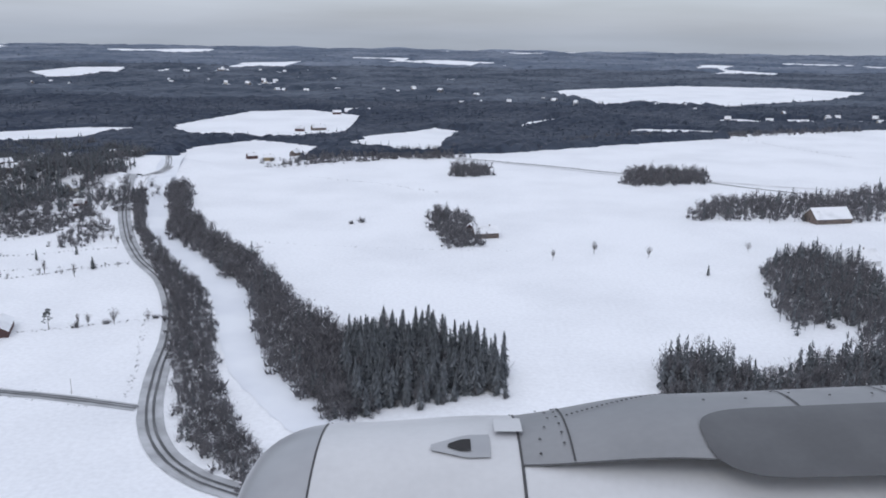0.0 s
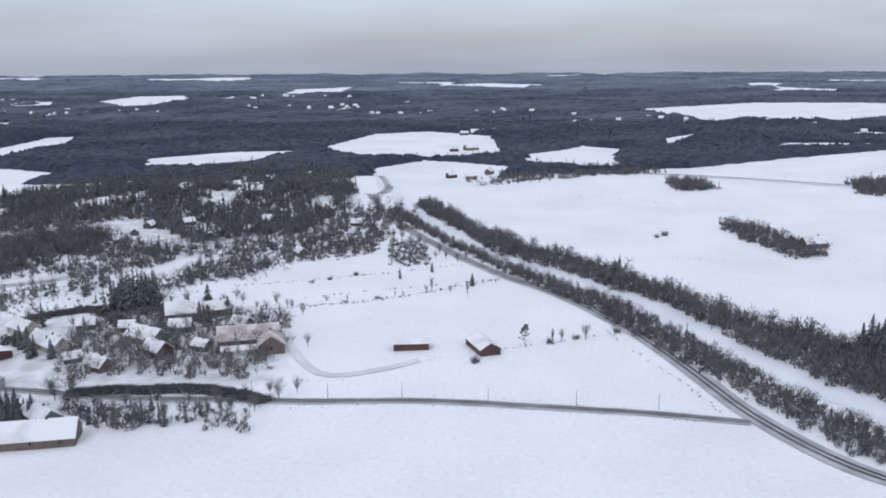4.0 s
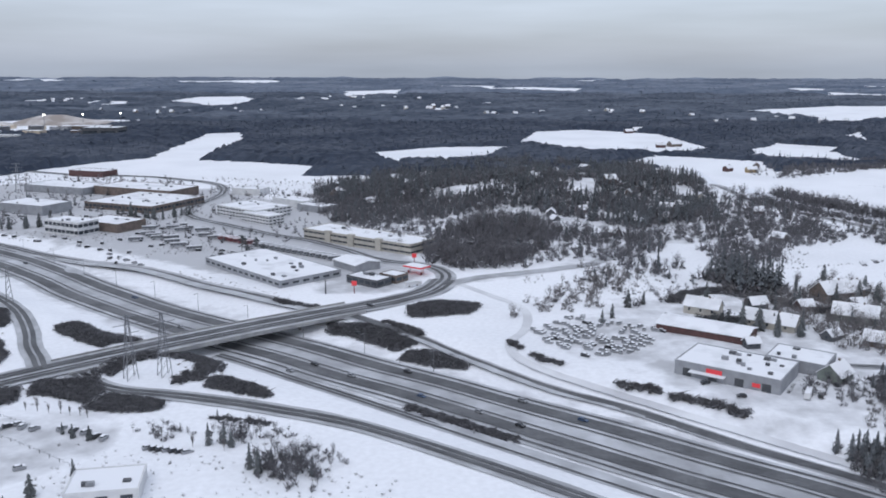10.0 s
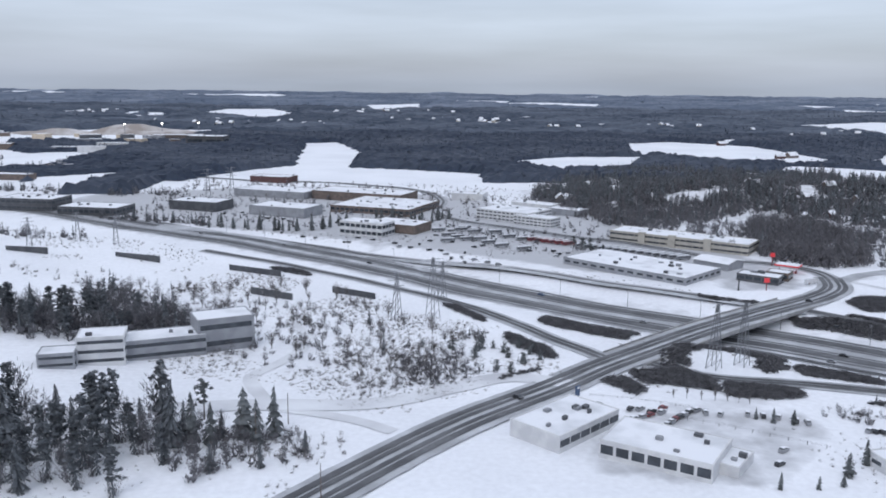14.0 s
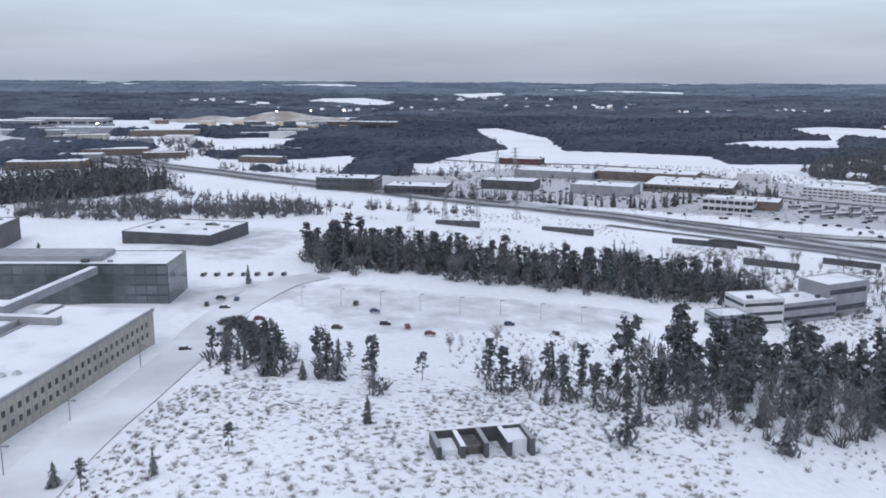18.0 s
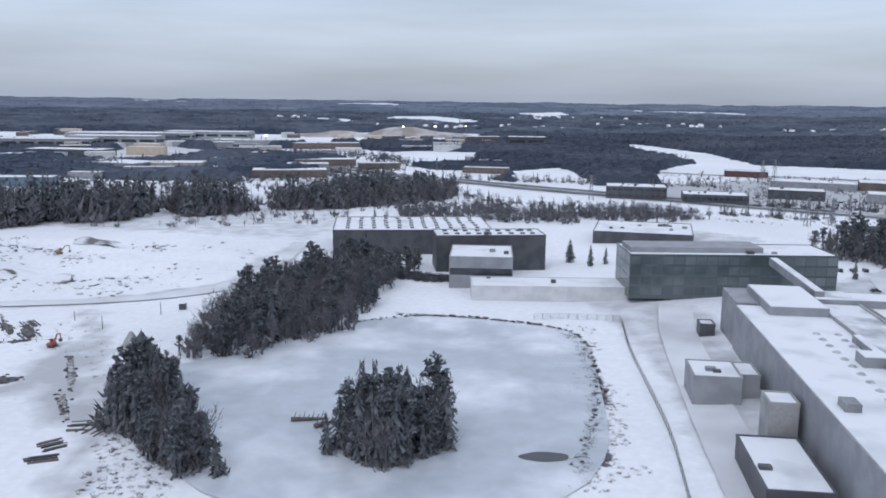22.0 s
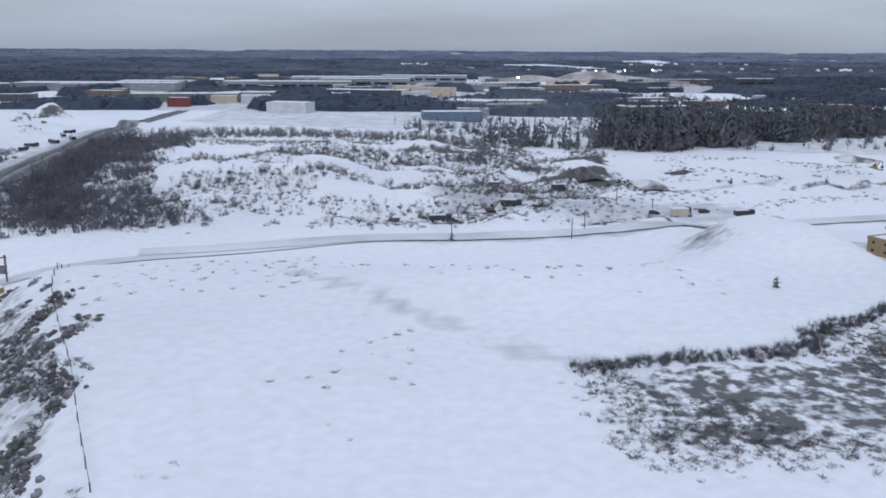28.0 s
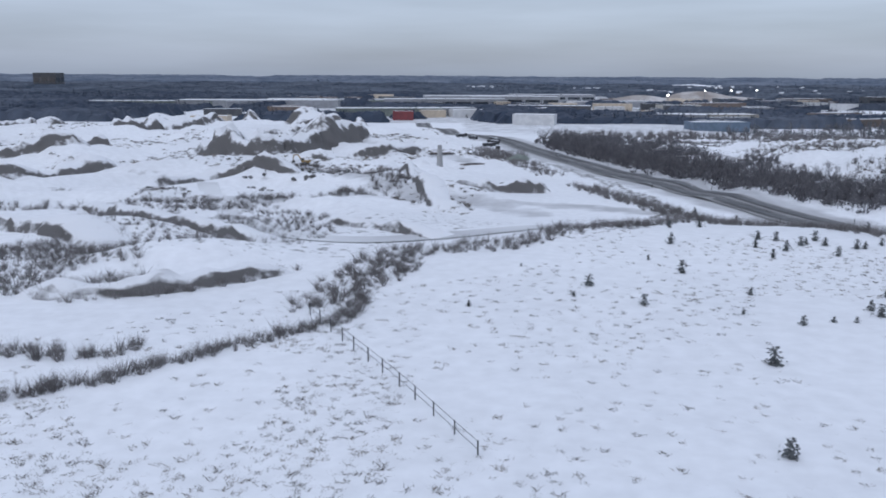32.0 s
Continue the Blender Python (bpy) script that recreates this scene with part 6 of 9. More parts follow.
car_dark = car_kind("dark car standing on ploughed snow", PAINT_DARK)
car_blue = car_kind("dark blue car on snow", PAINT_BLUE)
car_grey = car_kind("silver car on a wet lane", PAINT_GREY)
car_red = car_kind("dark red car on snow", PAINT_RED)
car_snow = car_kind("parked car covered in a layer of snow", PAINT_GREY, True)
car_snow_dark = car_kind("dark parked car with snow on its roof", PAINT_DARK, True)
for k, (x, y) in enumerate([(-722, 213.8), (-717, 207.3), (-714, 197.3), (-709, 195), (-724, 191.2), (-686, 202.1), (-676, 196.9), (-704, 189.2), (-755, 216.2), (-751, 215.2), (-752, 207.7), (-742, 197.8), (-757, 210.5), (-747, 184.1), (-752, 175.2), (-768, 219.7)]):
    put([car_dark, car_blue, car_snow_dark, car_red][k % 4], x, y, rng.uniform(-12, 12) + (0 if k % 3 else 90), group="cars on the car park")
for k in range(7):
    put(car_snow_dark, -766 + k * 3.6, 242 + k * 0.2, 85, group="cars beside the glass block")
# cars on the motorway and the junction
for k, (x, y) in enumerate([(-470, 273), (-423, 238), (-412, 229), (-393, 214), (-379, 204), (-370, 196), (-368, 211), (-355, 199), (-429, 233), (-397, 232), (-451, 263), (-497, 309), (-599, 392), (-560, 361), (-640, 412)]):
    put([car_grey, car_dark, car_grey, car_blue][k % 4], x, y, -40, -0.0 + 0.25, group="cars on the motorway")
for x, y, a in ((-411, 285, -38), (-440, 267, -38), (-520, 197, -46), (-413, 262, -40)):
    put(car_dark, x, y, a, 0.45)
# the dealer's yard
yard = spread_in([(-360, 262), (-346, 274), (-328, 274), (-321, 258), (-332, 238), (-349, 234), (-359, 249)], 3.0)
for k, (x, y) in enumerate(yard):
    if noise.noise((x * 0.12, y * 0.12, 3)) > -0.22:
        put(car_snow if k % 9 else car_snow_dark, x, y, -35 + rng.normal(0, 16) + (90 if noise.noise((x * 0.05, y * 0.05, 8)) > 0.1 else 0), group="stored cars in the yard")
for x, y in ((-543, 425), (-538, 421), (-524, 396), (-515, 383), (-511, 386), (-543, 383), (-526, 364), (-573, 399), (-567, 405), (-520, 370), (-534, 398), (-550, 392)):
    put(car_snow_dark, x, y, rng.uniform(0, 180), group="cars by the offices")
for k, (x, y) in enumerate(((-496.6, 184.8), (-494.5, 185.7), (-492.6, 186.6), (-496, 190.2), (-493.8, 190.4), (-491.6, 188.9), (-489.6, 188.3), (-488.6, 190.6), (-493.4, 179.0), (-491.8, 180.2), (-490.4, 181.4), (-489.1, 182.8), (-487.8, 184.2), (-486.5, 185.4), (-485.2, 186.6), (-483.4, 188.5), (-481.4, 189.4), (-505.0, 192.5), (-502.6, 192.8), (-471.3, 168.1), (-474.8, 161.9))):
    put([car_snow_dark, car_snow, car_red, car_dark, car_snow][k % 5], x, y, 42 + rng.normal(0, 5), group="cars at the showroom")
for x, y in ((-471, 187), (-468, 186), (-465, 185), (-462, 183), (-460, 182), (-477, 187), (-480, 188)):
    put(car_snow if (x + y) % 3 else car_snow_dark, x, y, 70 + rng.normal(0, 8), group="cars on the snowy lot")
for k in range(7):
    put(car_snow_dark if k % 3 else car_snow, -449 + k * 1.45, 177.2 - k * 0.35, 35, group="cars on the snowy lot")
for x, y in ((-322, 214), (-316, 205), (-297, 205), (-290, 212), (-286, 218)):
    put(car_dark, x, y, rng.uniform(0, 180))
bus = box_truck("parked city bus with snow on its roof", 12, PAINT_GREY, "bus", True)
bus_red = box_truck("red parked bus with snow on its roof", 12, PAINT_RED, "bus", True)
for k in range(14):
    put(bus, -467 + k * 2.8, 384 - k * 2.15, 20, group="buses in the yard")
for k in range(6):
    put(bus_red, -486 + k * 2.8, 399 - k * 2.1, 20, group="buses in the yard")
for x, y in ((-516, 431), (-511, 424), (-502, 419), (-511, 400), (-521, 405), (-526, 396), (-491, 400), (-497, 406)):
    put(bus, x, y, 20, group="buses in the yard")
lorry = box_truck("white lorry at the filling station", 9, PAINT_WHITE)
put(lorry, -398, 312, 30, 0.3)
put(lorry, -416, 345, -40, 0.1)
put(lorry, -300, 205, 60, 0.1)
# the red trailer and the dump trailers beside the quarry road
trailer = box_truck("red curtain-sided trailer parked on snow", 9.5, PAINT_RED, "trailer", h=3.6)
put(trailer, -1176.5, 100, -60, 0.2)
dump = box_truck("dark dump lorry parked by the road", 6, PAINT_DARK, "lorry", h=2.4)
put(dump, -1163.2, 77, -62, 0.2)
put(dump, -1169.5, 86.5, -62, 0.2)
put(car_dark, -1168.5, 101.7, 118, 0.4)
put(car_grey, -1223, 262, 100, 0.4)
for x, y in ((-1243, 296), (-1240, 308), (-1247, 330), (-1239, 320), (-1252, 345), (-1240, 285)):
    put(dump, x, y, rng.uniform(0, 180), 0.2, group="parked site vehicles")

# ---- the building site ----
SITE_TEAL = material("faded teal sheet metal", (0.15, 0.22, 0.25), 0.5, (0.20, 0.26, 0.29), 0.6, 4)
excavator("orange-red crawler excavator working on snow", PAINT_ORANGE, -998, 107, -8)
excavator("yellow crawler excavator on trampled snow", PAINT_YELLOW, -993, 100, 2)
excavator("yellow excavator with a lowered arm", PAINT_YELLOW, -981, 121, -50)
excavator("small orange excavator beside dug earth", PAINT_ORANGE, -936, 173, 80, size=0.8)
excavator("grey-brown excavator on the snowy slope", PAINT_YELLOW, -974, 262, 20, size=0.9)
excavator("dark piling rig with a long arm", WALL_BROWN, -976, 194, 5)
excavator("old excavator by the road", WALL_BROWN, -1090, 184, 10, size=0.9)
excavator("small excavator in the quarry", PAINT_YELLOW, -1291, 210, 170, size=0.9)
for k in range(6):
    container("faded teal site container with snow on top" if k > 3 else "grey site container with snow on top", -1013.5 + 0.8 * k, 144.2 - 2.4 * k, 27 + 3 * (-1) ** k, 7.5, SITE_TEAL if k > 3 else WALL_GREY)
container("dark open skip on the snow", -987.5, 117, -30, 5.0, DARK_STEEL, 1.4)
container("dark container on the hillside", -1072, 220, 5, 6, DARK_STEEL)
container("dark container on the hillside", -1071, 212, 8, 6, WALL_DARK, 1.6)
container("dark container near the earth heap", -1088, 219, -5, 5, WALL_DARK)
container("brown site hut by the road", -1048, 194, 10, 7, WALL_CREAM)
container("ochre container beside the rubble", -1163, 122, 25, 6.5, PAINT_YELLOW, 2.2)
container("red container in the quarry", -1262, 216, 5, 7, PAINT_RED, 2.2)
lamp_ob = part("lamp", box(bmesh.new(), -0.25, 0.25, -0.25, 0.25, 0, 0.5), LAMP)
lamp_ob.location = (-1013.2, 155.4, float(land(-1013, 155)) + 2.85)
lamp_ob.parent = bpy.data.objects["yellow_cabins"]
lamp_ob.matrix_parent_inverse = bpy.data.objects["yellow_cabins"].matrix_world.inverted()
for k, (x, y) in enumerate(((-1047, 199), (-1041, 200), (-1034, 195), (-1052, 201), (-1101, 175), (-1098, 176), (-1086, 189), (-1000, 153), (-996, 145))):
    put([dump, car_snow_dark][k % 2], x, y, rng.uniform(-20, 20), 0.2, group="vehicles on the building site")
bm = bmesh.new()
bmesh.ops.create_cone(bm, cap_ends=True, segments=4, radius1=2.3, radius2=0.08, depth=3.4, matrix=pose(0, 0, 1.7))
tent = tagged(new("site_tent"), "dark pyramid tent on the snow", "tent")
tent.matrix_world = pose(-919, 174, float(land(-919, 174)) - 0.1, 0, 0, 20)
part("canvas", bm, WALL_DARK, tent)
bm = bmesh.new()
bmesh.ops.create_cone(bm, cap_ends=True, segments=4, radius1=2.2, radius2=0.3, depth=3.0, matrix=pose(-1.9, 1.1, 1.5, 0, 0, 10))
part("awning", bm, CONCRETE, tent, "pale canvas awning")
boxed("pole", (-0.05, 0.05, -0.05, 0.05, 3.2, 3.8), DARK_STEEL, tent)
container("small dark cabin near the pond wood", -920, 204, 5, 2.6, WALL_DARK, 2.4)

def bundle(label, x, y, turn, n, length):
    """A stack of timber or steel on the ground."""
    thing = tagged(new("timber_stack"), label, "stack")
    thing.matrix_world = pose(x, y, float(land(x, y)), 0, 0, turn)
    for k in range(n):
        v = rng.uniform(-2.2, 2.2)
        boxed("beam", (-length / 2 * rng.uniform(0.6, 1), length / 2 * rng.uniform(0.6, 1), v - 0.09, v + 0.09, 0, rng.uniform(0.12, 0.3)), WALL_BROWN if k % 2 else DARK_STEEL, thing)
    return thing


for x, y, a, n, ln in ((-987, 148, -20, 9, 7), (-983, 141, -20, 7, 8), (-966, 184, 12, 8, 9), (-960, 180, 8, 6, 8), (-1003, 148, 30, 5, 4), (-914, 121, 20, 8, 5), (-920, 116, 60, 7, 5), (-946, 121, 30, 8, 4), (-1010, 147, 10, 7, 4), (-1007, 128, 40, 6, 4), (-1258, 248, 10, 8, 8), (-1250, 232, 30, 8, 7), (-985, 152, -18, 9, 7), (-979, 139, -40, 8, 8), (-915, 126, 40, 9, 4), (-911, 131, 70, 8, 4), (-914, 133, 10, 7, 3.5), (-945, 132, 15, 6, 3), (-941, 132, 60, 6, 3), (-948, 190, -50, 7, 6), (-944, 181, -50, 7, 6), (-959, 229, 5, 6, 5), (-967, 187, 14, 6, 9), (-1009, 139, 20, 7, 3), (-1006, 133, 50, 7, 3), (-1016, 149, 40, 6, 3), (-1002, 152, 10, 5, 3), (-1101, 182, 10, 7, 3), (-1110, 180, 0, 7, 3), (-1080, 186, 20, 6, 3)):
    bundle("loose beams and scrap half buried in snow", x, y, a, n, ln)


def post(label, x, y, h, r=0.09, arm=0.0, mat=None, name="pole", group="", turn=0.0):
    """A pole, with a lamp arm when one is given."""
    thing = tagged(new(name), label, name.replace("_", " "), group)
    thing.matrix_world = pose(x, y, float(land(x, y)) - 0.2, 0, 0, turn)
    bm = bmesh.new()
    bmesh.ops.create_cone(bm, cap_ends=True, segments=6, radius1=r, radius2=r * 0.6, depth=h, matrix=pose(0, 0, h / 2))
    part("shaft", bm, mat or STEEL, thing)
    if arm:
        boxed("arm", (0, arm, -0.05, 0.05, h - 0.12, h), mat or STEEL, thing)
        boxed("lamp_head", (arm - 0.1, arm + 0.45, -0.12, 0.12, h - 0.14, h + 0.04), mat or STEEL, thing)
    return thing


for k in range(10):
    post("thin site pole in the snow", -1000 + k * 8.5, 165 + k * 2.8 + (k % 2) * 9, rng.uniform(2.0, 3.8), 0.1, mat=WALL_BROWN, name="site_pole", group="site poles")
for x, y, h in ((-1075, 168, 4.4), (-1071, 179, 4.0), (-1098, 164, 4.2), (-1060, 205, 4), (-1077, 222, 3.6), (-1052, 203, 3.6), (-1169, 134, 3.5)):
    post("wooden power pole by the gravel road", x, y, h, 0.12, mat=WALL_BROWN, name="power_pole")
portal = tagged(new("transformer_portal"), "dark timber transformer portal beside the side road", "transformer")
portal.matrix_world = pose(-1165.5, 130, float(land(-1165.5, 130)), 0, 0, 12)
for u in (-0.75, 0.75):
    boxed("pole", (u - 0.12, u + 0.12, -0.12, 0.12, -0.4, 4.4), WALL_BROWN, portal)
for zz in (1.5, 2.6, 3.9):
    boxed("crossbeam", (-1.0, 1.0, -0.1, 0.1, zz, zz + 0.16), DARK_STEEL, portal)
boxed("transformer", (-0.5, 0.5, -0.4, 0.4, 1.66, 2.5), STEEL, portal)
post("tall pale silo column in the quarry", -1258, 214, 6.5, 1.0, mat=CONCRETE, name="silo_column")
# ---- the village ----
for k, (x, y, ln, wd, h, a, wall, label) in enumerate([
        (-303, 278, 11, 6, 2.6, -35, WALL_BEIGE, "pale beige wooden house with a snowy roof"), (-287, 263, 16, 6.5, 2.2, -38, WALL_BEIGE, "long beige house with a snowy roof"),
        (-284, 283, 6, 4.5, 2.2, 15, WALL_DARK, "dark garden house with a snowy roof"), (-254, 294, 12, 8, 3.4, 20, WALL_BROWN, "large brown house with a frosted roof"),
        (-251, 281, 7, 5, 2.2, 10, WALL_GREEN, "small house with a snowy roof"), (-258, 269, 13, 7, 2.5, -30, WALL_GREEN, "grey wooden house with a wide snowy roof"),
        (-250, 256, 8, 6, 2.6, -35, WALL_RED, "dark-red house with a snowy roof"), (-263, 244, 8, 5.5, 2.0, -35, WALL_BROWN, "brown cottage with a snowy roof"),
        (-231, 284, 6, 5, 2.2, -20, WALL_BROWN, "small brown barn with snow on the roof"), (-288, 217, 7, 6, 2.2, 40, WALL_GREEN, "grey cottage between dark spruces"),
        (-262, 206, 12, 6, 2.2, -42, WALL_GREEN, "long outbuilding with a snowy roof"), (-258, 194, 20, 8, 2.2, 12, WALL_BROWN, "long barn with a thinly snowed roof"),
        (-278, 190, 10, 6, 2.0, 12, WALL_GREEN, "low barn under deep snow"), (-269, 281, 5, 4, 2.0, 10, WALL_RED, "small red shed with snow on the roof"),
        (-274, 250, 5, 3.5, 1.8, 30, WALL_DARK, "dark garden shed with snow on top"), (-244, 300, 9, 6, 2.8, 30, WALL_BROWN, "brown house behind bare trees"),
        (-238, 262, 5, 4, 1.8, -20, WALL_DARK, "dark shed by the hedge"), (-300, 243, 4, 3, 1.8, 10, WALL_DARK, "small dark shed by the store")]):
    house(label, x, y, ln, wd, h, a, wall, chimney=k not in (2, 8, 13, 14), windows=3 if ln > 6 else 2)
house("large red-roofed farmhouse with frosted tiles", -224.6, 268, 19, 11, 3.0, 14, WALL_BROWN, ROOF_RED, 3.2)
house("wing of the farmhouse with a frosted red roof", -216, 262, 10, 8, 3.0, 104, WALL_BROWN, ROOF_RED, 2.8)
house("long low verandah with a snowy roof", -222, 258.5, 17, 4, 1.8, 14, WALL_WHITE, rise=0.8, chimney=False)
for k in range(36):
    x, y = rng.uniform(-470, -215), rng.uniform(430, 690)
    if inside(np.array([x]), np.array([y]), [(-468, 505), (-450, 590), (-375, 690), (-308, 720), (-245, 670), (-225, 540), (-240, 445), (-291, 415), (-340, 480), (-415, 485)])[0]:
        house("small house with a snowy roof among the hillside trees", x, y, rng.uniform(6, 10), rng.uniform(5, 6.5), rng.uniform(2.2, 3.2), rng.uniform(0, 180), [WALL_BEIGE, WALL_BROWN, WALL_GREEN, WALL_BROWN, WALL_DARK][k % 5], windows=2)
for k in range(16):
    house("house on the allotment hillside with a snowy roof", rng.uniform(-330, -205), rng.uniform(395, 520), rng.uniform(4, 7), rng.uniform(3.5, 5), 2.0, rng.uniform(0, 180), [WALL_BROWN, WALL_DARK, WALL_RED][k % 3], windows=0, chimney=False, name="cabin", category="cabin")
# farms out in the fields
for x, y, ln, a, wall in ((12, 412, 12, 15, WALL_BROWN), (5, 424, 7, 80, WALL_RED), (-139, 1075, 16, 10, WALL_BROWN), (-120, 1085, 14, 70, WALL_CREAM), (-155, 1062, 10, 20, WALL_RED), (-148, 882, 14, 30, WALL_BROWN), (-165, 870, 9, 0, WALL_RED), (175, 372, 18, 15, WALL_WHITE), (190, 350, 10, 80, WALL_BROWN), (200, 465, 22, 15, WALL_BROWN), (-150, 660, 8, 10, WALL_YELLOW), (-165, 668, 8, 40, WALL_RED), (-135, 690, 9, 70, WALL_BROWN)):
    house("farm building with a snowy roof in the fields", x, y, ln, ln * 0.55, 2.8, a, wall, windows=2)
# settlements strewn through the far woods
for k in range(84):
    cx, cy = [(-150, 1500), (-420, 1650), (-800, 1500), (200, 1250), (-1250, 1900), (420, 1050), (-600, 2100)][k % 7]
    x, y = cx + rng.normal(0, 90), cy + rng.normal(0, 50)
    house("distant house with a white roof in the woods", x, y, rng.uniform(5, 9), rng.uniform(4, 6), rng.uniform(4, 6), rng.uniform(-60, 60), [WALL_BROWN, WALL_GREY, WALL_DARK, WALL_BEIGE][k % 4], windows=0, chimney=False, rise=3)
# the western business district
for k, (x, y, ln, wd, h, a, wall) in enumerate([
        (-1250, 720, 90, 30, 4.5, 8, WALL_GREY), (-1304, 660, 80, 26, 6, 8, WALL_GREEN), (-1210, 676, 60, 24, 6, 10, WALL_GREY), (-1171, 640, 70, 22, 4, 12, WALL_GREY), (-1175, 735, 70, 26, 6, -8, WALL_DARK),
        (-1105, 640, 70, 30, 4, -22, WALL_GREY), (-1264, 860, 120, 34, 8, 5, WALL_GREY), (-1220, 1010, 140, 40, 8, 5, WALL_GREY), (-1331, 890, 110, 40, 6, 4, WALL_GREEN), (-1140, 1040, 100, 36, 9, 0, WALL_GREY),
        (-1034, 585, 40, 22, 4, 10, WALL_GREY), (-966, 600, 50, 22, 5, 10, WALL_BROWN), (-1054, 640, 36, 24, 6, 8, WALL_BEIGE), (-1440, 830, 150, 40, 7, 4, WALL_GREY), (-1390, 910, 120, 40, 6, 3, WALL_DARK), (-1540, 820, 120, 30, 6, 2, WALL_GREEN),
        (-1194, 890, 90, 30, 10, 0, WALL_GREY), (-1075, 960, 80, 30, 6, 0, WALL_GREY), (-957, 700, 50, 20, 5, 12, WALL_BROWN), (-1038, 845, 40, 16, 6, 12, WALL_BEIGE), (-985, 920, 70, 20, 6, 12, WALL_BROWN), (-885, 915, 40, 16, 4, 5, WALL_GREY),
        (-822, 1085, 60, 22, 7, 5, WALL_BROWN), (-767, 1000, 42, 26, 11, -5, WALL_DARK), (-1008, 630, 46, 20, 4, 10, WALL_GREY), (-960, 640, 30, 16, 6, 10, WALL_GREY), (-1105, 890, 60, 20, 5, 10, WALL_GREY), (-1089, 560, 20, 10, 4, 5, WALL_GREY),
        (-640, 640, 30, 16, 4, -20, WALL_RED), (-505, 545, 20, 12, 4, -20, WALL_WHITE), (-470, 500, 26, 12, 4, -40, WALL_WHITE), (-455, 482, 20, 12, 3.4, -40, WALL_GREY), (-610, 480, 34, 20, 5, -24, WALL_GREY), (-660, 500, 30, 18, 5, -20, WALL_DARK), (-2140, 1900, 50, 40, 32, 0, WALL_DARK)]):
    hall("works_hall" if k % 3 else "warehouse", ["grey warehouse with a wide snowy roof", "long works hall with a snow-covered flat roof", "pale industrial building under snow"][k % 3], "warehouse", x, y, ln, wd, h, a, wall, 0 if h < 8 else 1, 16, (0.8, 0.28), vents=3)
hall("blue_hall", "bright blue sheet-metal hall with snowy roof", "hall", -1102, 506, 34, 14, 5, 8, BLUE_METAL, 0)
hall("red_shop", "red shop hall at the end of the road", "hall", -1290, 600, 14, 10, 6, 5, PAINT_RED, 0)
for k in range(70):
    x, y = rng.uniform(-1450, -800), rng.uniform(540, 1150)
    if line_distance(np.array([x]), np.array([y]), MOTORWAY)[0] > 30:
        hall("low_building", ["small snowy-roofed business building", "brown shed with a snowy roof", "grey block with a snowy roof"][k % 3], "building", x, y, rng.uniform(12, 34), rng.uniform(8, 16), rng.uniform(3, 7), rng.uniform(-15, 25), [WALL_GREY, WALL_BROWN, WALL_CREAM, WALL_WHITE, WALL_DARK][k % 5])
for x, y in ((-917, 1184), (-874, 1207), (-831, 1232), (-1040, 880)):
    mast = post("tall mast with a lit floodlight", x, y, 15.5, 0.5, name="light_mast")
    boxed("lamp", (-1.0, 1.0, -0.5, 0.5, 14.3, 15.5), LAMP, mast)
road("hill_road", "broad road climbing through the western district", [(-1330, 1200), (-1264, 1135), (-1089, 898), (-967, 720), (-905, 630)], 22, SLUSH, tracks=((5, 4), (-5, 4)))
road("far_lane", "straight lane across the white fields", [(-60, 712), (45, 660), (117, 615), (208, 580), (330, 530)], 3.0, GREY_SNOW)

# ---- junction: filling station, walls, lamps, masts, shrubs ----
station = tagged(new("filling_station"), "filling station canopy with red trim", "filling station")
station.matrix_world = pose(-396.8, 333, 0, 0, 0, -38)
boxed("canopy", (-4.5, 4.5, -3, 3, 2.6, 3.1), SIGN_RED, station, "red-edged canopy")
boxed("snow_cover", (-4.3, 4.3, -2.8, 2.8, 3.104, 3.25), ROOF_SNOW, station)
for u in (-3.2, 3.2):
    boxed("column", (u - 0.2, u + 0.2, -0.2, 0.2, -0.2, 2.6), PAINT_WHITE, station)
    boxed("fuel_pump", (u - 0.3, u + 0.3, -1.4, -0.8, 0, 1.0), PAINT_RED, station)
hall("station_shop", "dark low shop beside the filling station", "shop", -414, 318, 15, 8, 2.4, -38, WALL_DARK, 1, 3, (0.8, 0.5), vents=4)
hall("diner", "dark diner with a snowy roof", "shop", -405, 322, 8, 7, 2.6, -38, WALL_BROWN, 1, 3, (0.8, 0.5))
for x, y, h in ((-418, 303, 4.6), (-398, 345, 5.4)):
    sign = post("tall sign mast with a glowing red panel", x, y, h, 0.2, mat=PAINT_RED, name="sign_mast")
    boxed("sign_panel", (-0.9, 0.9, -0.2, 0.2, h - 1.6, h), SIGN_RED, sign)
post("dark advertising column by the station", -428, 303, 5.0, 0.3, mat=DARK_STEEL, name="sign_mast")
boxed("sign_panel", (-5, -1, -8.75, -8.6, 2.0, 3.1), SIGN_RED, store, "glowing red shop sign")
boxed("awning", (-9, 0, -10.4, -8.6, 1.7, 2.0), ROOF_SNOW, store)
boxed("sign_panel", (6.5, 8.5, -8.75, -8.6, 0.8, 1.8), SIGN_RED, store, "small red and white sign")


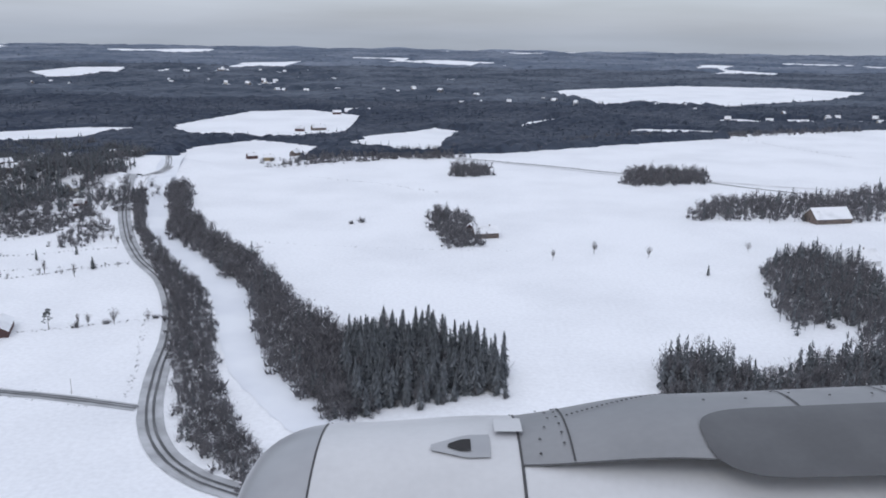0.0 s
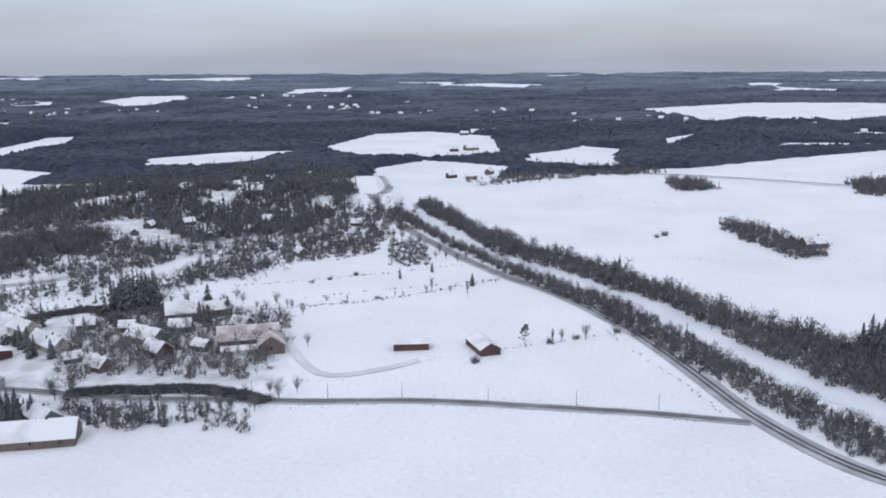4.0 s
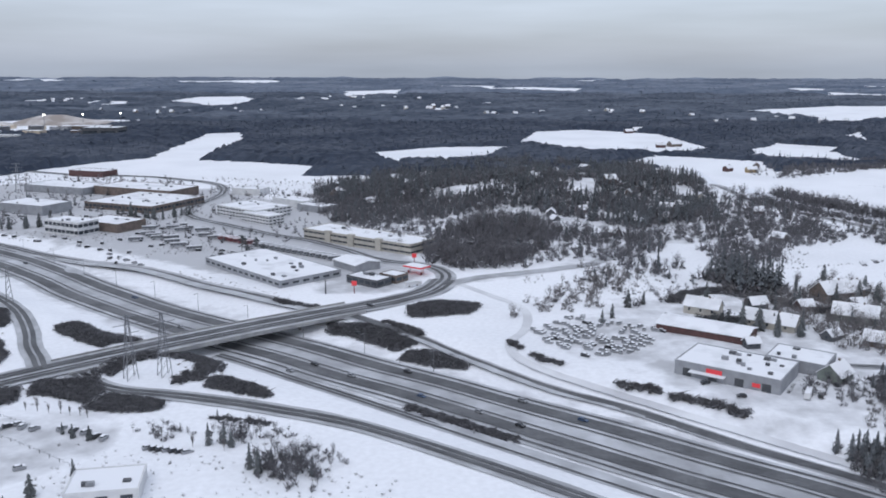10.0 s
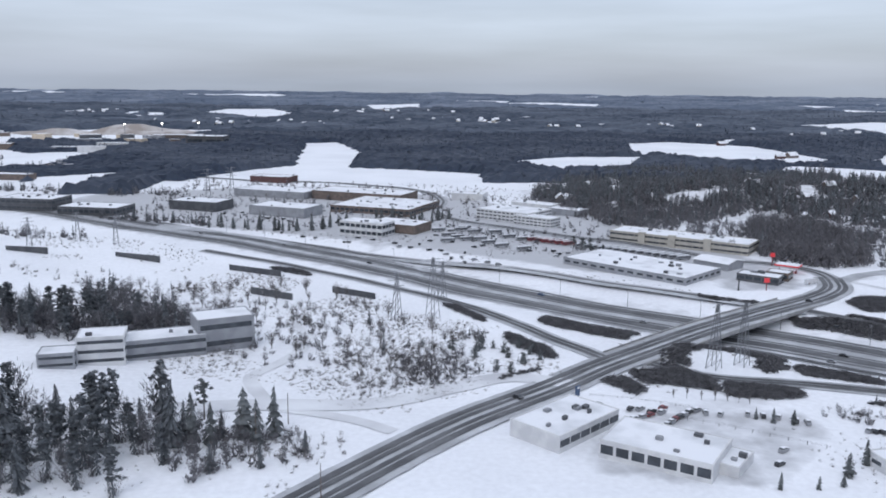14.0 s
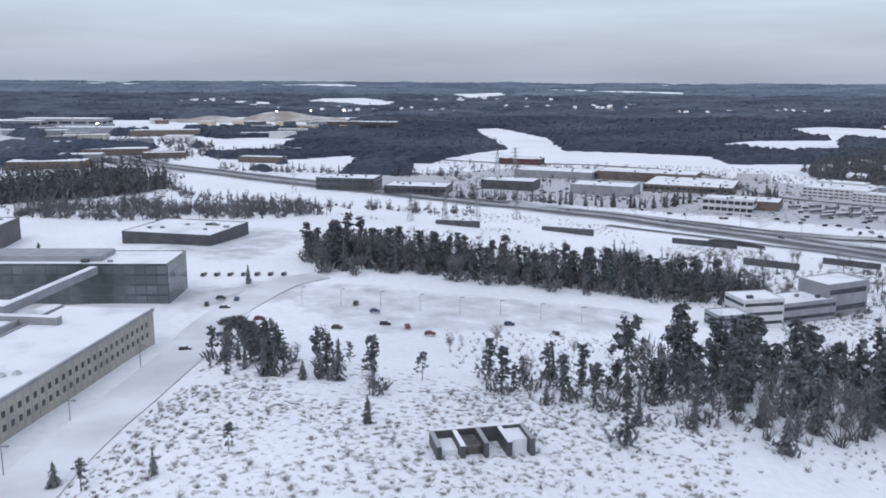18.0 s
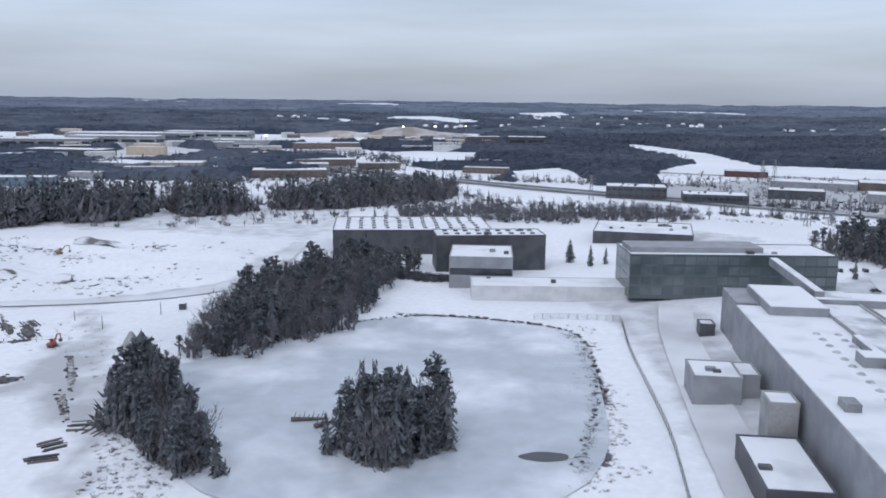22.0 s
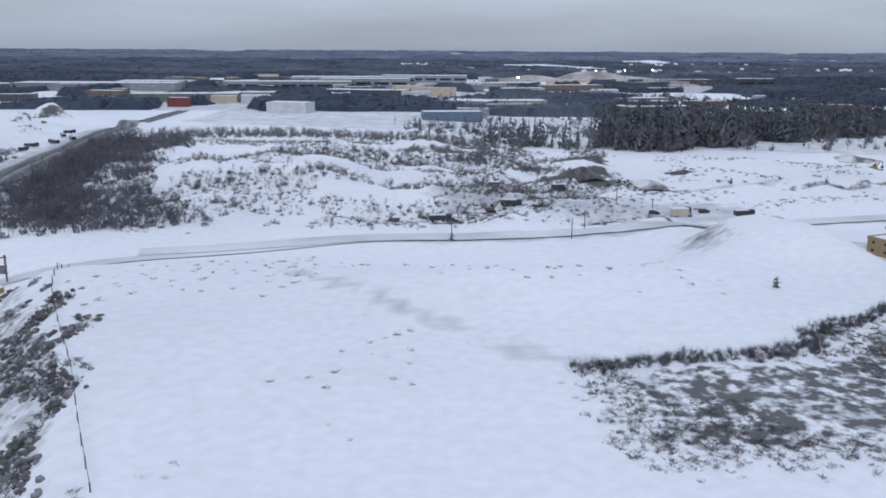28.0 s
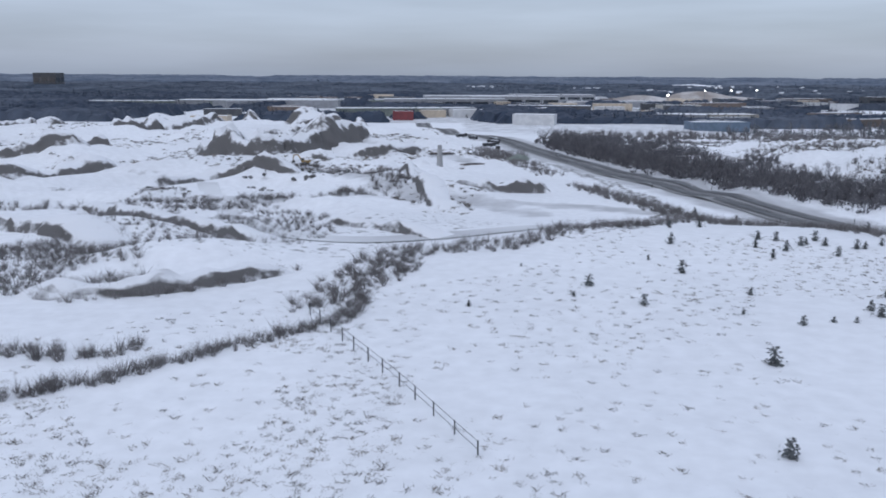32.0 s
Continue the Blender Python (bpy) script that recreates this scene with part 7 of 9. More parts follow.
def barrier(label, ends, h, mat, gap=3.0):
    """A roadside noise wall of panels between posts."""
    (ax, ay), (bx, by) = ends
    n = max(2, int(math.hypot(bx - ax, by - ay) / gap))
    thing = tagged(new("noise_wall"), label, "noise wall")
    thing.matrix_world = pose(ax, ay, float(land((ax + bx) / 2, (ay + by) / 2)), 0, 0, math.degrees(math.atan2(by - ay, bx - ax)))
    for k in range(n):
        boxed("panel", (k * gap, (k + 1) * gap - 0.15, -0.1, 0.1, -0.5, h), mat, thing)
        boxed("post", (k * gap - 0.15, k * gap, -0.14, 0.14, -0.5, h + 0.1), DARK_STEEL, thing)


for ends in (((-570, 300), (-554, 289)), ((-660, 353), (-638, 344)), ((-702.7, 353.6), (-682.6, 349.5)), ((-612, 336), (-590, 324)), ((-597.5, 299.2), (-580, 288))):
    barrier("dark noise wall beside the motorway", ends, 2.2, WALL_DARK)
barrier("long pale barrier along the slip road", ((-620, 415), (-470, 318)), 0.9, CONCRETE, 6.0)


def pylon(x, y, h, turn):
    """A lattice power pylon: four legs, bracing and three cross-arms."""
    thing = tagged(new("power_pylon"), "grey steel lattice power pylon", "pylon", "power pylons")
    thing.matrix_world = pose(x, y, float(land(x, y)) - 0.3, 0, 0, turn)
    w = h * 0.085

    def strut(name, a, b, r=0.09):
        a, b = Vector(a), Vector(b)
        bm = bmesh.new()
        bmesh.ops.create_cone(bm, cap_ends=True, segments=4, radius1=r, radius2=r, depth=(b - a).length)
        bmesh.ops.transform(bm, matrix=Matrix.Translation((a + b) / 2) @ (b - a).to_track_quat("Z", "Y").to_matrix().to_4x4(), verts=bm.verts)
        part(name, bm, STEEL, thing)
    for sx in (-1, 1):
        for sy in (-1, 1):
            strut("leg", (sx * w, sy * w, 0), (sx * w * 0.15, sy * w * 0.15, h), 0.11)
    n = 6
    for k in range(n):
        z0, z1 = h * k / n, h * (k + 1) / n
        r0, r1 = w * (1 - 0.85 * k / n), w * (1 - 0.85 * (k + 1) / n)
        for s in (-1, 1):
            strut("brace", (-r0, s * r0, z0), (r1, s * r1, z1), 0.06)
            strut("brace", (s * r0, r0, z0), (s * r1, -r1, z1), 0.06)
    for z, arm in ((0.72, 0.17), (0.85, 0.21), (0.97, 0.13)):
        strut("cross_arm", (-arm * h, 0, z * h), (arm * h, 0, z * h), 0.1)


for x, y, h, a in ((-548, 265, 15, 30), (-537, 268, 19, 30), (-533, 292, 13, 30), (-467, 219, 17, 40), (-459, 221, 17, 40), (-685, 381, 13, 30), (-668, 378, 13, 30), (-713, 357, 12, 30), (-699, 366, 12, 30), (-665, 540, 19, 20), (-653, 552, 19, 20), (-780, 480, 14, 10)):
    pylon(x, y, h, a)
for k in range(16):
    ax, ay = -690 + k * 20, 0
    i = np.interp(ax, [p[0] for p in MOTORWAY], [p[1] for p in MOTORWAY])
    post("slim motorway lamp post", ax, float(i) + 15, 6.5, 0.09, 1.1, name="street_lamp", group="motorway lamps", turn=235)
for x, y in ((-192, 222), (-172, 222), (-149, 218), (-126, 217), (-105, 215), (-213, 224)):
    post("wooden telephone pole along the field road", x, y, 4.6, 0.09, mat=WALL_BROWN, name="telephone_pole", group="telephone poles")
for x, y in ((-760, 119.3), (-758, 135.8), (-763, 109.3), (-757, 164.2), (-756, 96.3)):
    post("slim yard lamp post", x, y, 5.0, 0.08, 0.6, name="street_lamp", group="yard lamps")
for k in range(9):
    post("thin lamp post in the car park", -735 + k * 9.5, 214 - k * 0.9, 4.2, 0.07, 0.5, name="street_lamp", group="car park lamps")
for k in range(12):
    x, y = [(-1166, 92), (-1178, 118), (-1192, 150), (-1206, 188), (-1218, 240), (-1228, 290)][k // 2]
    post("short dark snow marker at the road's edge", x + (8 if k % 2 else -5), y, 1.1, 0.07, mat=DARK_STEEL, name="snow_marker", group="snow markers")
for x, y, h in ((-575, 174, 7), (-570, 184, 7), (-560, 150, 7)):
    post("tall thin mast beside the pines", x, y, h, 0.12, mat=WALL_BROWN, name="mast")


def fence(label, points, gap=2.5, h=1.0, mat=None, rails=(0.5, 0.95)):
    """A wire fence: posts with rails between them."""
    line = curve(points, gap)
    thing = tagged(new("fence"), label, "fence")
    z = land(line[:, 0], line[:, 1])
    for (x, y), zz in zip(line, z):
        boxed("post", (x - 0.04, x + 0.04, y - 0.04, y + 0.04, zz - 0.3, zz + h), mat or DARK_STEEL, thing)
    for a, b, za, zb in zip(line, line[1:], z, z[1:]):
        d = Vector((b[0] - a[0], b[1] - a[1], zb - za))
        for f in rails:
            ob = boxed("rail", (0, d.length, -0.012, 0.012, -0.012, 0.012), mat or DARK_STEEL, thing)
            ob.matrix_basis = Matrix.Translation((a[0], a[1], za + h * f)) @ d.to_track_quat("X", "Z").to_matrix().to_4x4()


fence("dark mesh fence along the factory road", [(-839.7, 198.4), (-832, 199), (-822.4, 197), (-821.2, 193.3), (-823, 178.8), (-824.3, 164.6), (-825.6, 143.3), (-827, 128), (-830, 108)], gap=1.7, h=1.35, rails=(0.12, 0.3, 0.48, 0.66, 0.84, 1.0))
fence("wire fence down the snowy meadow", [(-1267, 73), (-1262, 63), (-1258, 55), (-1253, 44)])
fence("low site fence on the snowfield", [(-1157, 134), (-1149, 112.3), (-1141, 96.4), (-1133, 81.8), (-1127, 69.7), (-1121, 58)], 4.0, 0.8)
fence("wire fence round the building site", [(-1030, 160), (-1000, 165), (-960, 172), (-935, 178)], 6.0, 1.0)
fence("low dark fence along the showroom lot", [(-503, 199.5), (-491, 195.8), (-479, 189.4)], 3.0, 0.6)
fence("low dark fence below the showroom lot", [(-485, 184.8), (-473.7, 177.7), (-462, 169.5)], 3.0, 0.7)
# dark shrub beds on the junction's banks
for poly, h in (([(-517, 246), (-516, 250), (-507, 235), (-506, 227), (-509, 229), (-515, 240)], 1.5), ([(-533, 284), (-529, 281), (-521, 266), (-522, 263), (-529, 276)], 1.3), ([(-505, 263), (-501, 271), (-490, 259), (-476, 256), (-484, 243), (-492, 249), (-502, 258)], 1.4),
                ([(-498, 209), (-492, 212), (-489, 203), (-492, 200)], 1.4), ([(-489, 216), (-476, 218), (-471, 210), (-472, 202), (-481, 207), (-488, 208)], 1.5), ([(-471, 199), (-468, 207), (-463, 206), (-453, 202), (-454, 197), (-461, 196), (-469, 198)], 1.3),
                ([(-446, 219), (-441, 218), (-433, 212), (-429, 207), (-430, 205), (-443, 211), (-447, 212)], 1.3), ([(-445, 297), (-440, 293), (-428, 284), (-429, 287), (-441, 290)], 1.3), ([(-398, 284), (-390, 290), (-375, 288), (-379, 277), (-397, 273)], 1.7),
                ([(-423, 272), (-413, 269), (-402, 261), (-395, 252), (-401, 249), (-414, 261), (-423, 266)], 1.5), ([(-398, 247), (-392, 247), (-381, 237), (-381, 234), (-389, 236), (-399, 243)], 1.5), ([(-597, 340), (-585, 335), (-580, 326), (-594, 335)], 1.4), ([(-407, 270), (-399, 265), (-392, 256), (-395, 256)], 1.2)):
    p = spread_in(poly, 0.72, 0.25)
    scatter("shrub_bed", "dense dark leafless shrubs in a planted bed", "shrubs", "shrub", p, h * rng.uniform(0.75, 1.15, len(p)), SHRUB, 1.2)
for pts, w, h in ((((-476, 223), (-471, 233), (-462, 239), (-453, 236), (-449, 226), (-454, 217)), 5, 1.4), (((-522, 211), (-512, 218)), 1.2, 1.1), (((-396, 207), (-384, 198), (-373, 190)), 3, 1.2), (((-439.5, 192.8), (-433.8, 192.1), (-426.8, 190.1)), 1.6, 1.0), (((-368, 247), (-365, 241)), 1.5, 1.3), (((-363, 236), (-356, 229)), 1.6, 1.4),
                  (((-342, 215), (-334, 210)), 1.8, 1.6), (((-332, 207), (-326, 203), (-318, 196)), 1.8, 1.6), (((-310, 292), (-290, 304), (-270, 284), (-257, 276)), 3.0, 2.2), (((-303, 270), (-290, 268)), 2.5, 2.0), (((-735, 166.6), (-742, 186.9), (-748, 196.7)), 3, 1.4),
                  (((-883, 193), (-864, 200), (-846, 196), (-833, 187), (-832, 165), (-836, 140), (-842, 120)), 1.2, 0.6), (((-880, 246), (-860, 240)), 6, 1.4)):
    p = along(pts, w * 1.2, 0.8)
    scatter("shrub_bed", "row of dense dark leafless shrubs in snow", "shrubs", "shrub", p, h * rng.uniform(0.75, 1.15, len(p)), SHRUB, 1.1)
# the clipped hedge by the gardens, and ragged field hedges
p = np.concatenate([along([(-262, 223), (-252, 226), (-243, 226), (-231, 227), (-220, 224), (-209, 219)], 2.6, 0.55) for _ in range(1)])
scatter("hedge", "long clipped dark evergreen hedge by the gardens", "hedge", "shrub", p, 2.4 * rng.uniform(0.92, 1.05, len(p)), SPRUCE, 0.8)
for pts, w, sp, h in (([(-250, 340), (-209, 353), (-157, 375)], 1.6, 1.5, 0.8), ([(-237, 302), (-186, 320), (-142, 350)], 1.8, 1.2, 1.0), ([(-215, 322), (-188, 333), (-143, 350)], 1.5, 2.0, 0.8), ([(-148, 260), (-128, 269), (-98, 280)], 1.5, 1.2, 0.7), ([(-100, 393), (-56, 388), (-22, 386), (40, 384)], 0.8, 2.2, 0.5),
                      ([(-104, 584), (-56, 562), (-13, 531)], 1.2, 2.2, 0.8), ([(272, 862), (326, 734)], 1.5, 3.0, 1.0), ([(-199, 233), (-188, 237), (-171, 249), (-162, 254)], 0.6, 1.2, 0.35), ([(-215, 216), (-172, 217), (-132, 213), (-97, 207)], 1.0, 1.6, 0.45), ([(-170, 224), (-132, 219), (-95, 213)], 0.8, 1.8, 0.4),
                      ([(-208, 262), (-203, 250), (-200, 233)], 1.2, 1.0, 0.4), ([(-90, 214), (-94, 232), (-103, 262), (-110, 290)], 1.0, 1.6, 0.6), ([(-24, 700), (46, 666), (115, 625), (156, 600), (212, 557), (300, 520)], 2.0, 3.0, 0.9)):
    p = along(pts, w, sp)
    scatter("field_hedge", "ragged line of weeds and bushes along a field border", "hedge", "brush", p, h * rng.uniform(0.4, 1.5, len(p)), BARE, 1.2)
for x, y, h in ((-128, 269, 2.6), (-119, 273, 2.3), (-104, 279, 2.0), (-211, 350, 1.8), (-201, 357, 2.2), (-218, 345, 1.6), (-188, 321, 1.8), (-200, 316, 1.4), (-152, 250, 3.0), (-57, 437, 2.4), (-52, 441, 3.4)):
    p = np.array([[x, y]]) + rng.normal(0, 0.6, (7, 2))
    scatter("bush", "round leafless bush on a field border", "bush", "brush", p, h * rng.uniform(0.7, 1.1, 7), BARE, 0.9)

# ---- scrub, dry grass and young trees ----
for poly, sp, cut, size, form, mat, label in (
        ([(-660, 330), (-640, 244.3), (-600, 215), (-545, 185), (-505, 215), (-515, 250), (-560, 300), (-620, 345)], 2.3, 0.18, 1.1, "brush", STALK, "leafless scrub over the rough snow"),
        ([(-660, 330), (-640, 244.3), (-600, 215), (-545, 185), (-505, 215), (-515, 250), (-560, 300), (-620, 345)], 1.7, 0.0, 0.55, "tuft", TUFT, "dry grass tufts breaking the snow"),
        ([(-742, 163.1), (-746, 109.1), (-735, 81.1), (-670, 91.4), (-660, 130.4), (-700, 159.3), (-735, 160.4)], 1.5, -0.35, 0.5, "tuft", TUFT, "dense dry tussocks breaking the snow"),
        ([(-742, 163.1), (-746, 109.1), (-735, 81.1), (-670, 91.4), (-660, 130.4), (-700, 159.3), (-735, 160.4)], 3.0, -0.3, 1.1, "brush", STALK, "low bare scrub on the clearing"),
        ([(-700, 194.1), (-640, 200), (-580, 200), (-560, 150), (-640, 118.3), (-700, 123)], 2.4, -0.1, 0.9, "brush", STALK, "undergrowth below the pines"),
        ([(-345, 335), (-300, 345), (-230, 410), (-200, 400), (-240, 350), (-285, 300), (-340, 300), (-370, 310)], 2.6, -0.05, 1.2, "brush", STALK, "scrub between road and gardens"),
        ([(-285, 395), (-215, 440), (-180, 500), (-200, 560), (-260, 480), (-330, 410)], 3.0, -0.15, 1.5, "brush", STALK, "hillside scrub and gardens"),
        ([(-1176, 165), (-1205, 240), (-1190, 320), (-1100, 325), (-1065, 300), (-1062, 200), (-1095, 172), (-1148, 160)], 2.1, 0.02, 1.3, "brush", STALK, "bare brush on the white hill"),
        ([(-1176, 165), (-1205, 240), (-1190, 320), (-1100, 325), (-1065, 300), (-1062, 200), (-1095, 172), (-1148, 160)], 1.8, 0.0, 0.6, "tuft", TUFT, "dry stalks on the white hill"),
        ([(-1290, 30), (-1190, 40), (-1180, 70), (-1190, 110), (-1235, 125), (-1262, 90), (-1290, 60)], 1.5, 0.05, 0.34, "tuft", TUFT, "thin dry grass on the snowy meadow"),
        ([(-1330, 18), (-1262, 26), (-1257, 52), (-1264, 70), (-1290, 54), (-1340, 50)], 0.85, -0.25, 0.36, "tuft", TUFT, "coarse dry grass beyond the fence"),
        ([(-1309, 101), (-1300, 103), (-1284, 84), (-1290, 77), (-1302, 76), (-1316, 88)], 1.1, -0.15, 1.3, "brush", STALK, "brush along the meadow's edge"),
        ([(-1420, 90), (-1300, 84), (-1268, 110), (-1275, 140), (-1310, 170), (-1400, 200)], 1.5, 0.0, 1.0, "brush", STALK, "scrub in the old quarry"),
        ([(-1430, 190), (-1250, 150), (-1240, 240), (-1260, 340), (-1430, 350)], 1.9, 0.05, 0.7, "tuft", TUFT, "weeds on the quarry heaps"),
        (HEATH, 0.75, -0.2, 0.5, "tuft", EARTH, "dark heather over a bank of earth"), (HEATH, 1.5, -0.1, 0.8, "brush", TUFT, "dry stalks among the heather"),
        ([(-1160, 40), (-1110, 50), (-1060, 82.3), (-1070, 150), (-1130, 140), (-1150, 110)], 3.2, 0.12, 0.45, "tuft", TUFT, "dry stalks on the snowfield"),
        ([(-1030, 200), (-940, 215), (-910, 280), (-1000, 300), (-1120, 300), (-1110, 180)], 2.6, 0.1, 0.7, "tuft", EARTH, "weeds and clods on the hillside"),
        ([(-1010, 160), (-1000, 90), (-900, 95), (-915, 180), (-940, 195)], 2.6, 0.12, 0.4, "tuft", EARTH, "clods strewn over the building site"),
        ([(-915, 170), (-906, 110), (-894, 108), (-900, 150)], 1.2, -0.3, 0.6, "tuft", ROCK, "rubble beside the pond wood"),
        ([(-838, 195), (-828, 193), (-833, 120), (-845, 110), (-839, 150)], 1.1, -0.05, 0.5, "tuft", TUFT, "reeds and stones on the pond bank"),
        ([(-130, 620), (-20, 720), (10, 730), (-90, 650)], 3.0, -0.1, 1.2, "tuft", TUFT, "reedy strip in the river meadow"),
        ([(-490, 250), (-440, 222), (-430, 200), (-500, 205)], 3.0, 0.0, 0.7, "tuft", TUFT, "dry stalks on the junction's banks"),
        ([(-470, 180), (-400, 165), (-380, 140), (-460, 140)], 2.4, 0.0, 0.8, "brush", STALK, "scrub below the slip road"),
        ([(-600, 470), (-500, 400), (-460, 355), (-500, 350), (-600, 420)], 3.4, 0.0, 1.0, "brush", STALK, "scrub between motorway and yards"),
        ([(-700, 470), (-560, 390), (-480, 320), (-430, 290), (-440, 300), (-560, 400), (-680, 470)], 3.0, 0.0, 0.6, "tuft", TUFT, "dry grass on the motorway verge"),
        ([(-760, 430), (-640, 380), (-600, 340), (-640, 330), (-740, 360)], 3.0, 0.0, 1.1, "brush", STALK, "scrub by the motorway"),
        ([(-700, 650), (-500, 620), (-440, 560), (-520, 440), (-700, 460)], 5.0, 0.0, 1.5, "brush", STALK, "garden scrub between the offices")):
    p = clumpy(poly, sp, cut)
    scatter("scrub" if form == "brush" else "tussocks", label, "scrub" if form == "brush" else "grass", form, p, size * rng.uniform(0.5, 1.3, len(p)), mat)
for pts, w, sp, size, form, mat, label in (
        ([(-1052, 190), (-1039, 138.4), (-1030, 125.4), (-1021, 105.6), (-1015, 92)], 0.8, 1.3, 0.35, "tuft", EARTH, "weeds along the mound's crest"),
        ([(-1085, 82), (-1075, 84), (-1063, 86.5), (-1059, 92), (-1047, 100)], 2.4, 0.45, 0.9, "brush", SHRUB, "dark brush along the heather's edge"),
        ([(-1300, 46), (-1288, 50), (-1280, 54), (-1276, 58), (-1272, 62), (-1268, 67), (-1264, 72), (-1263, 80)], 1.6, 0.5, 1.1, "brush", STALK, "bushes along the ditch by the meadow"),
        ([(-1265, 84), (-1261, 98), (-1250, 104), (-1244, 109), (-1225, 134), (-1214, 146)], 6, 1.1, 1.3, "brush", STALK, "bushes between meadow and quarry"),
        ([(-1188, 92), (-1192, 104), (-1198, 118), (-1205, 132), (-1214, 150), (-1226, 190)], 6, 1.0, 1.4, "brush", STALK, "bushes on the road's bank"),
        ([(-1296, 62), (-1282, 60), (-1278, 63)], 2.0, 0.6, 1.1, "brush", STALK, "bushes along the upper lane"),
        ([(-1290, 77), (-1284, 79), (-1278, 83), (-1272, 90)], 2.0, 0.8, 1.2, "brush", STALK, "brush along the snowy bank"),
        ([(-1268, 76), (-1262, 86), (-1260, 94)], 5, 1.0, 1.2, "brush", STALK, "thicket where lane and ditch meet"),
        ([(-1230, 215), (-1238, 250), (-1244, 285)], 7, 1.2, 1.3, "brush", STALK, "brush beside the road"),
        ([(-1300, 150), (-1275, 165), (-1268, 185), (-1290, 205)], 8, 1.0, 1.3, "brush", STALK, "brush on a quarry bank"),
        ([(-1420, 130), (-1340, 140), (-1300, 150)], 10, 1.9, 1.4, "brush", STALK, "thicket in the old quarry"),
        ([(-870, 201), (-850, 197), (-835, 188), (-833, 165), (-836, 140), (-842, 118)], 2, 0.6, 0.6, "tuft", EARTH, "stones and reeds round the pond"),
        ([(-1030, 205), (-1000, 222), (-960, 225), (-925, 240)], 10, 2.2, 0.6, "tuft", EARTH, "clods above the gravel road"),
        ([(-1110, 178), (-1090, 182), (-1060, 190)], 8, 1.3, 0.7, "tuft", EARTH, "clods and scrap beside the gravel road")):
    p = along(pts, w, sp)
    scatter("scrub" if form == "brush" else "tussocks", label, "scrub" if form == "brush" else "grass", form, p, size * rng.uniform(0.5, 1.3, len(p)), mat)
p = clumpy([(-1168, 113), (-1160, 105), (-1155, 92), (-1146, 80), (-1136, 64), (-1126, 55), (-1130, 74), (-1136, 94), (-1146, 108), (-1158, 121)], 0.8, 0.08, 0.14)
scatter("tussocks", "broken branches and roots on the rubble bank", "brush", "tuft", p, 0.6 * rng.uniform(0.5, 1.4, len(p)), EARTH)
p = clumpy([(-1290, 30), (-1190, 30), (-1185, 95), (-1225, 118), (-1262, 72)], 1.7, -0.2, 0.06)
scatter("tussocks", "thin stubble showing through the hillside snow", "grass", "tuft", p, 0.3 * rng.uniform(0.4, 1.4, len(p)), TUFT)
# rubble banks beside the quarry road
for poly, sp, size in (([(-1168, 113), (-1160, 105), (-1155, 92), (-1146, 80), (-1136, 64), (-1126, 55), (-1130, 74), (-1136, 94), (-1146, 108), (-1158, 121)], 0.55, 0.52), ([(-1062, 222), (-1075, 236), (-1050, 240), (-1045, 226)], 1.2, 0.7), ([(-1296, 176), (-1270, 190), (-1280, 200), (-1305, 190)], 1.4, 0.8)):
    p = clumpy(poly, sp, -0.02, 0.14)
    p = p[np.sin(0.9 * (p[:, 0] * 0.5 + p[:, 1] * 0.85) + 1.6 * np.sin(p[:, 0] * 0.3)) > -0.55]
    scatter("rubble", "heap of dark broken rock half covered by snow", "rubble", "stone", p, size * rng.uniform(0.4, 1.3, len(p)), ROCK)


def heap(label, x, y, ra, rb, h, turn, mat):
    """A steep spoil heap with a ragged outline."""
    bm = bmesh.new()
    rings, sides = 9, 30
    base = float(land(x, y)) - 0.4
    rows = []
    for k in range(rings):
        f = k / (rings - 1)
        row = []
        for i in range(sides):
            t = i * 2 * math.pi / sides
            j = 1 + 0.45 * noise.noise((math.cos(t) * 1.7 + x, math.sin(t) * 1.7 + y, f * 2))
            r = (1 - f) * j
            row.append(bm.verts.new((ra * r * math.cos(t), rb * r * math.sin(t), h * (1 - (1 - f) ** 1.7) * (0.78 + 0.75 * noise.noise((math.cos(t) * 1.3 * (1 - f) + x, math.sin(t) * 1.3 * (1 - f) + y, 2.0))))))
        rows.append(row)
    for a, b in zip(rows, rows[1:]):
        for i in range(sides):
            bm.faces.new((a[i], a[(i + 1) % sides], b[(i + 1) % sides], b[i]))
    bmesh.ops.remove_doubles(bm, verts=bm.verts, dist=0.02)
    ob = part("spoil_mound", bm, mat)
    ob.matrix_world = pose(x, y, base, 0, 0, turn)
    for poly in ob.data.polygons:
        poly.use_smooth = True
    return tagged(ob, label, "heap")


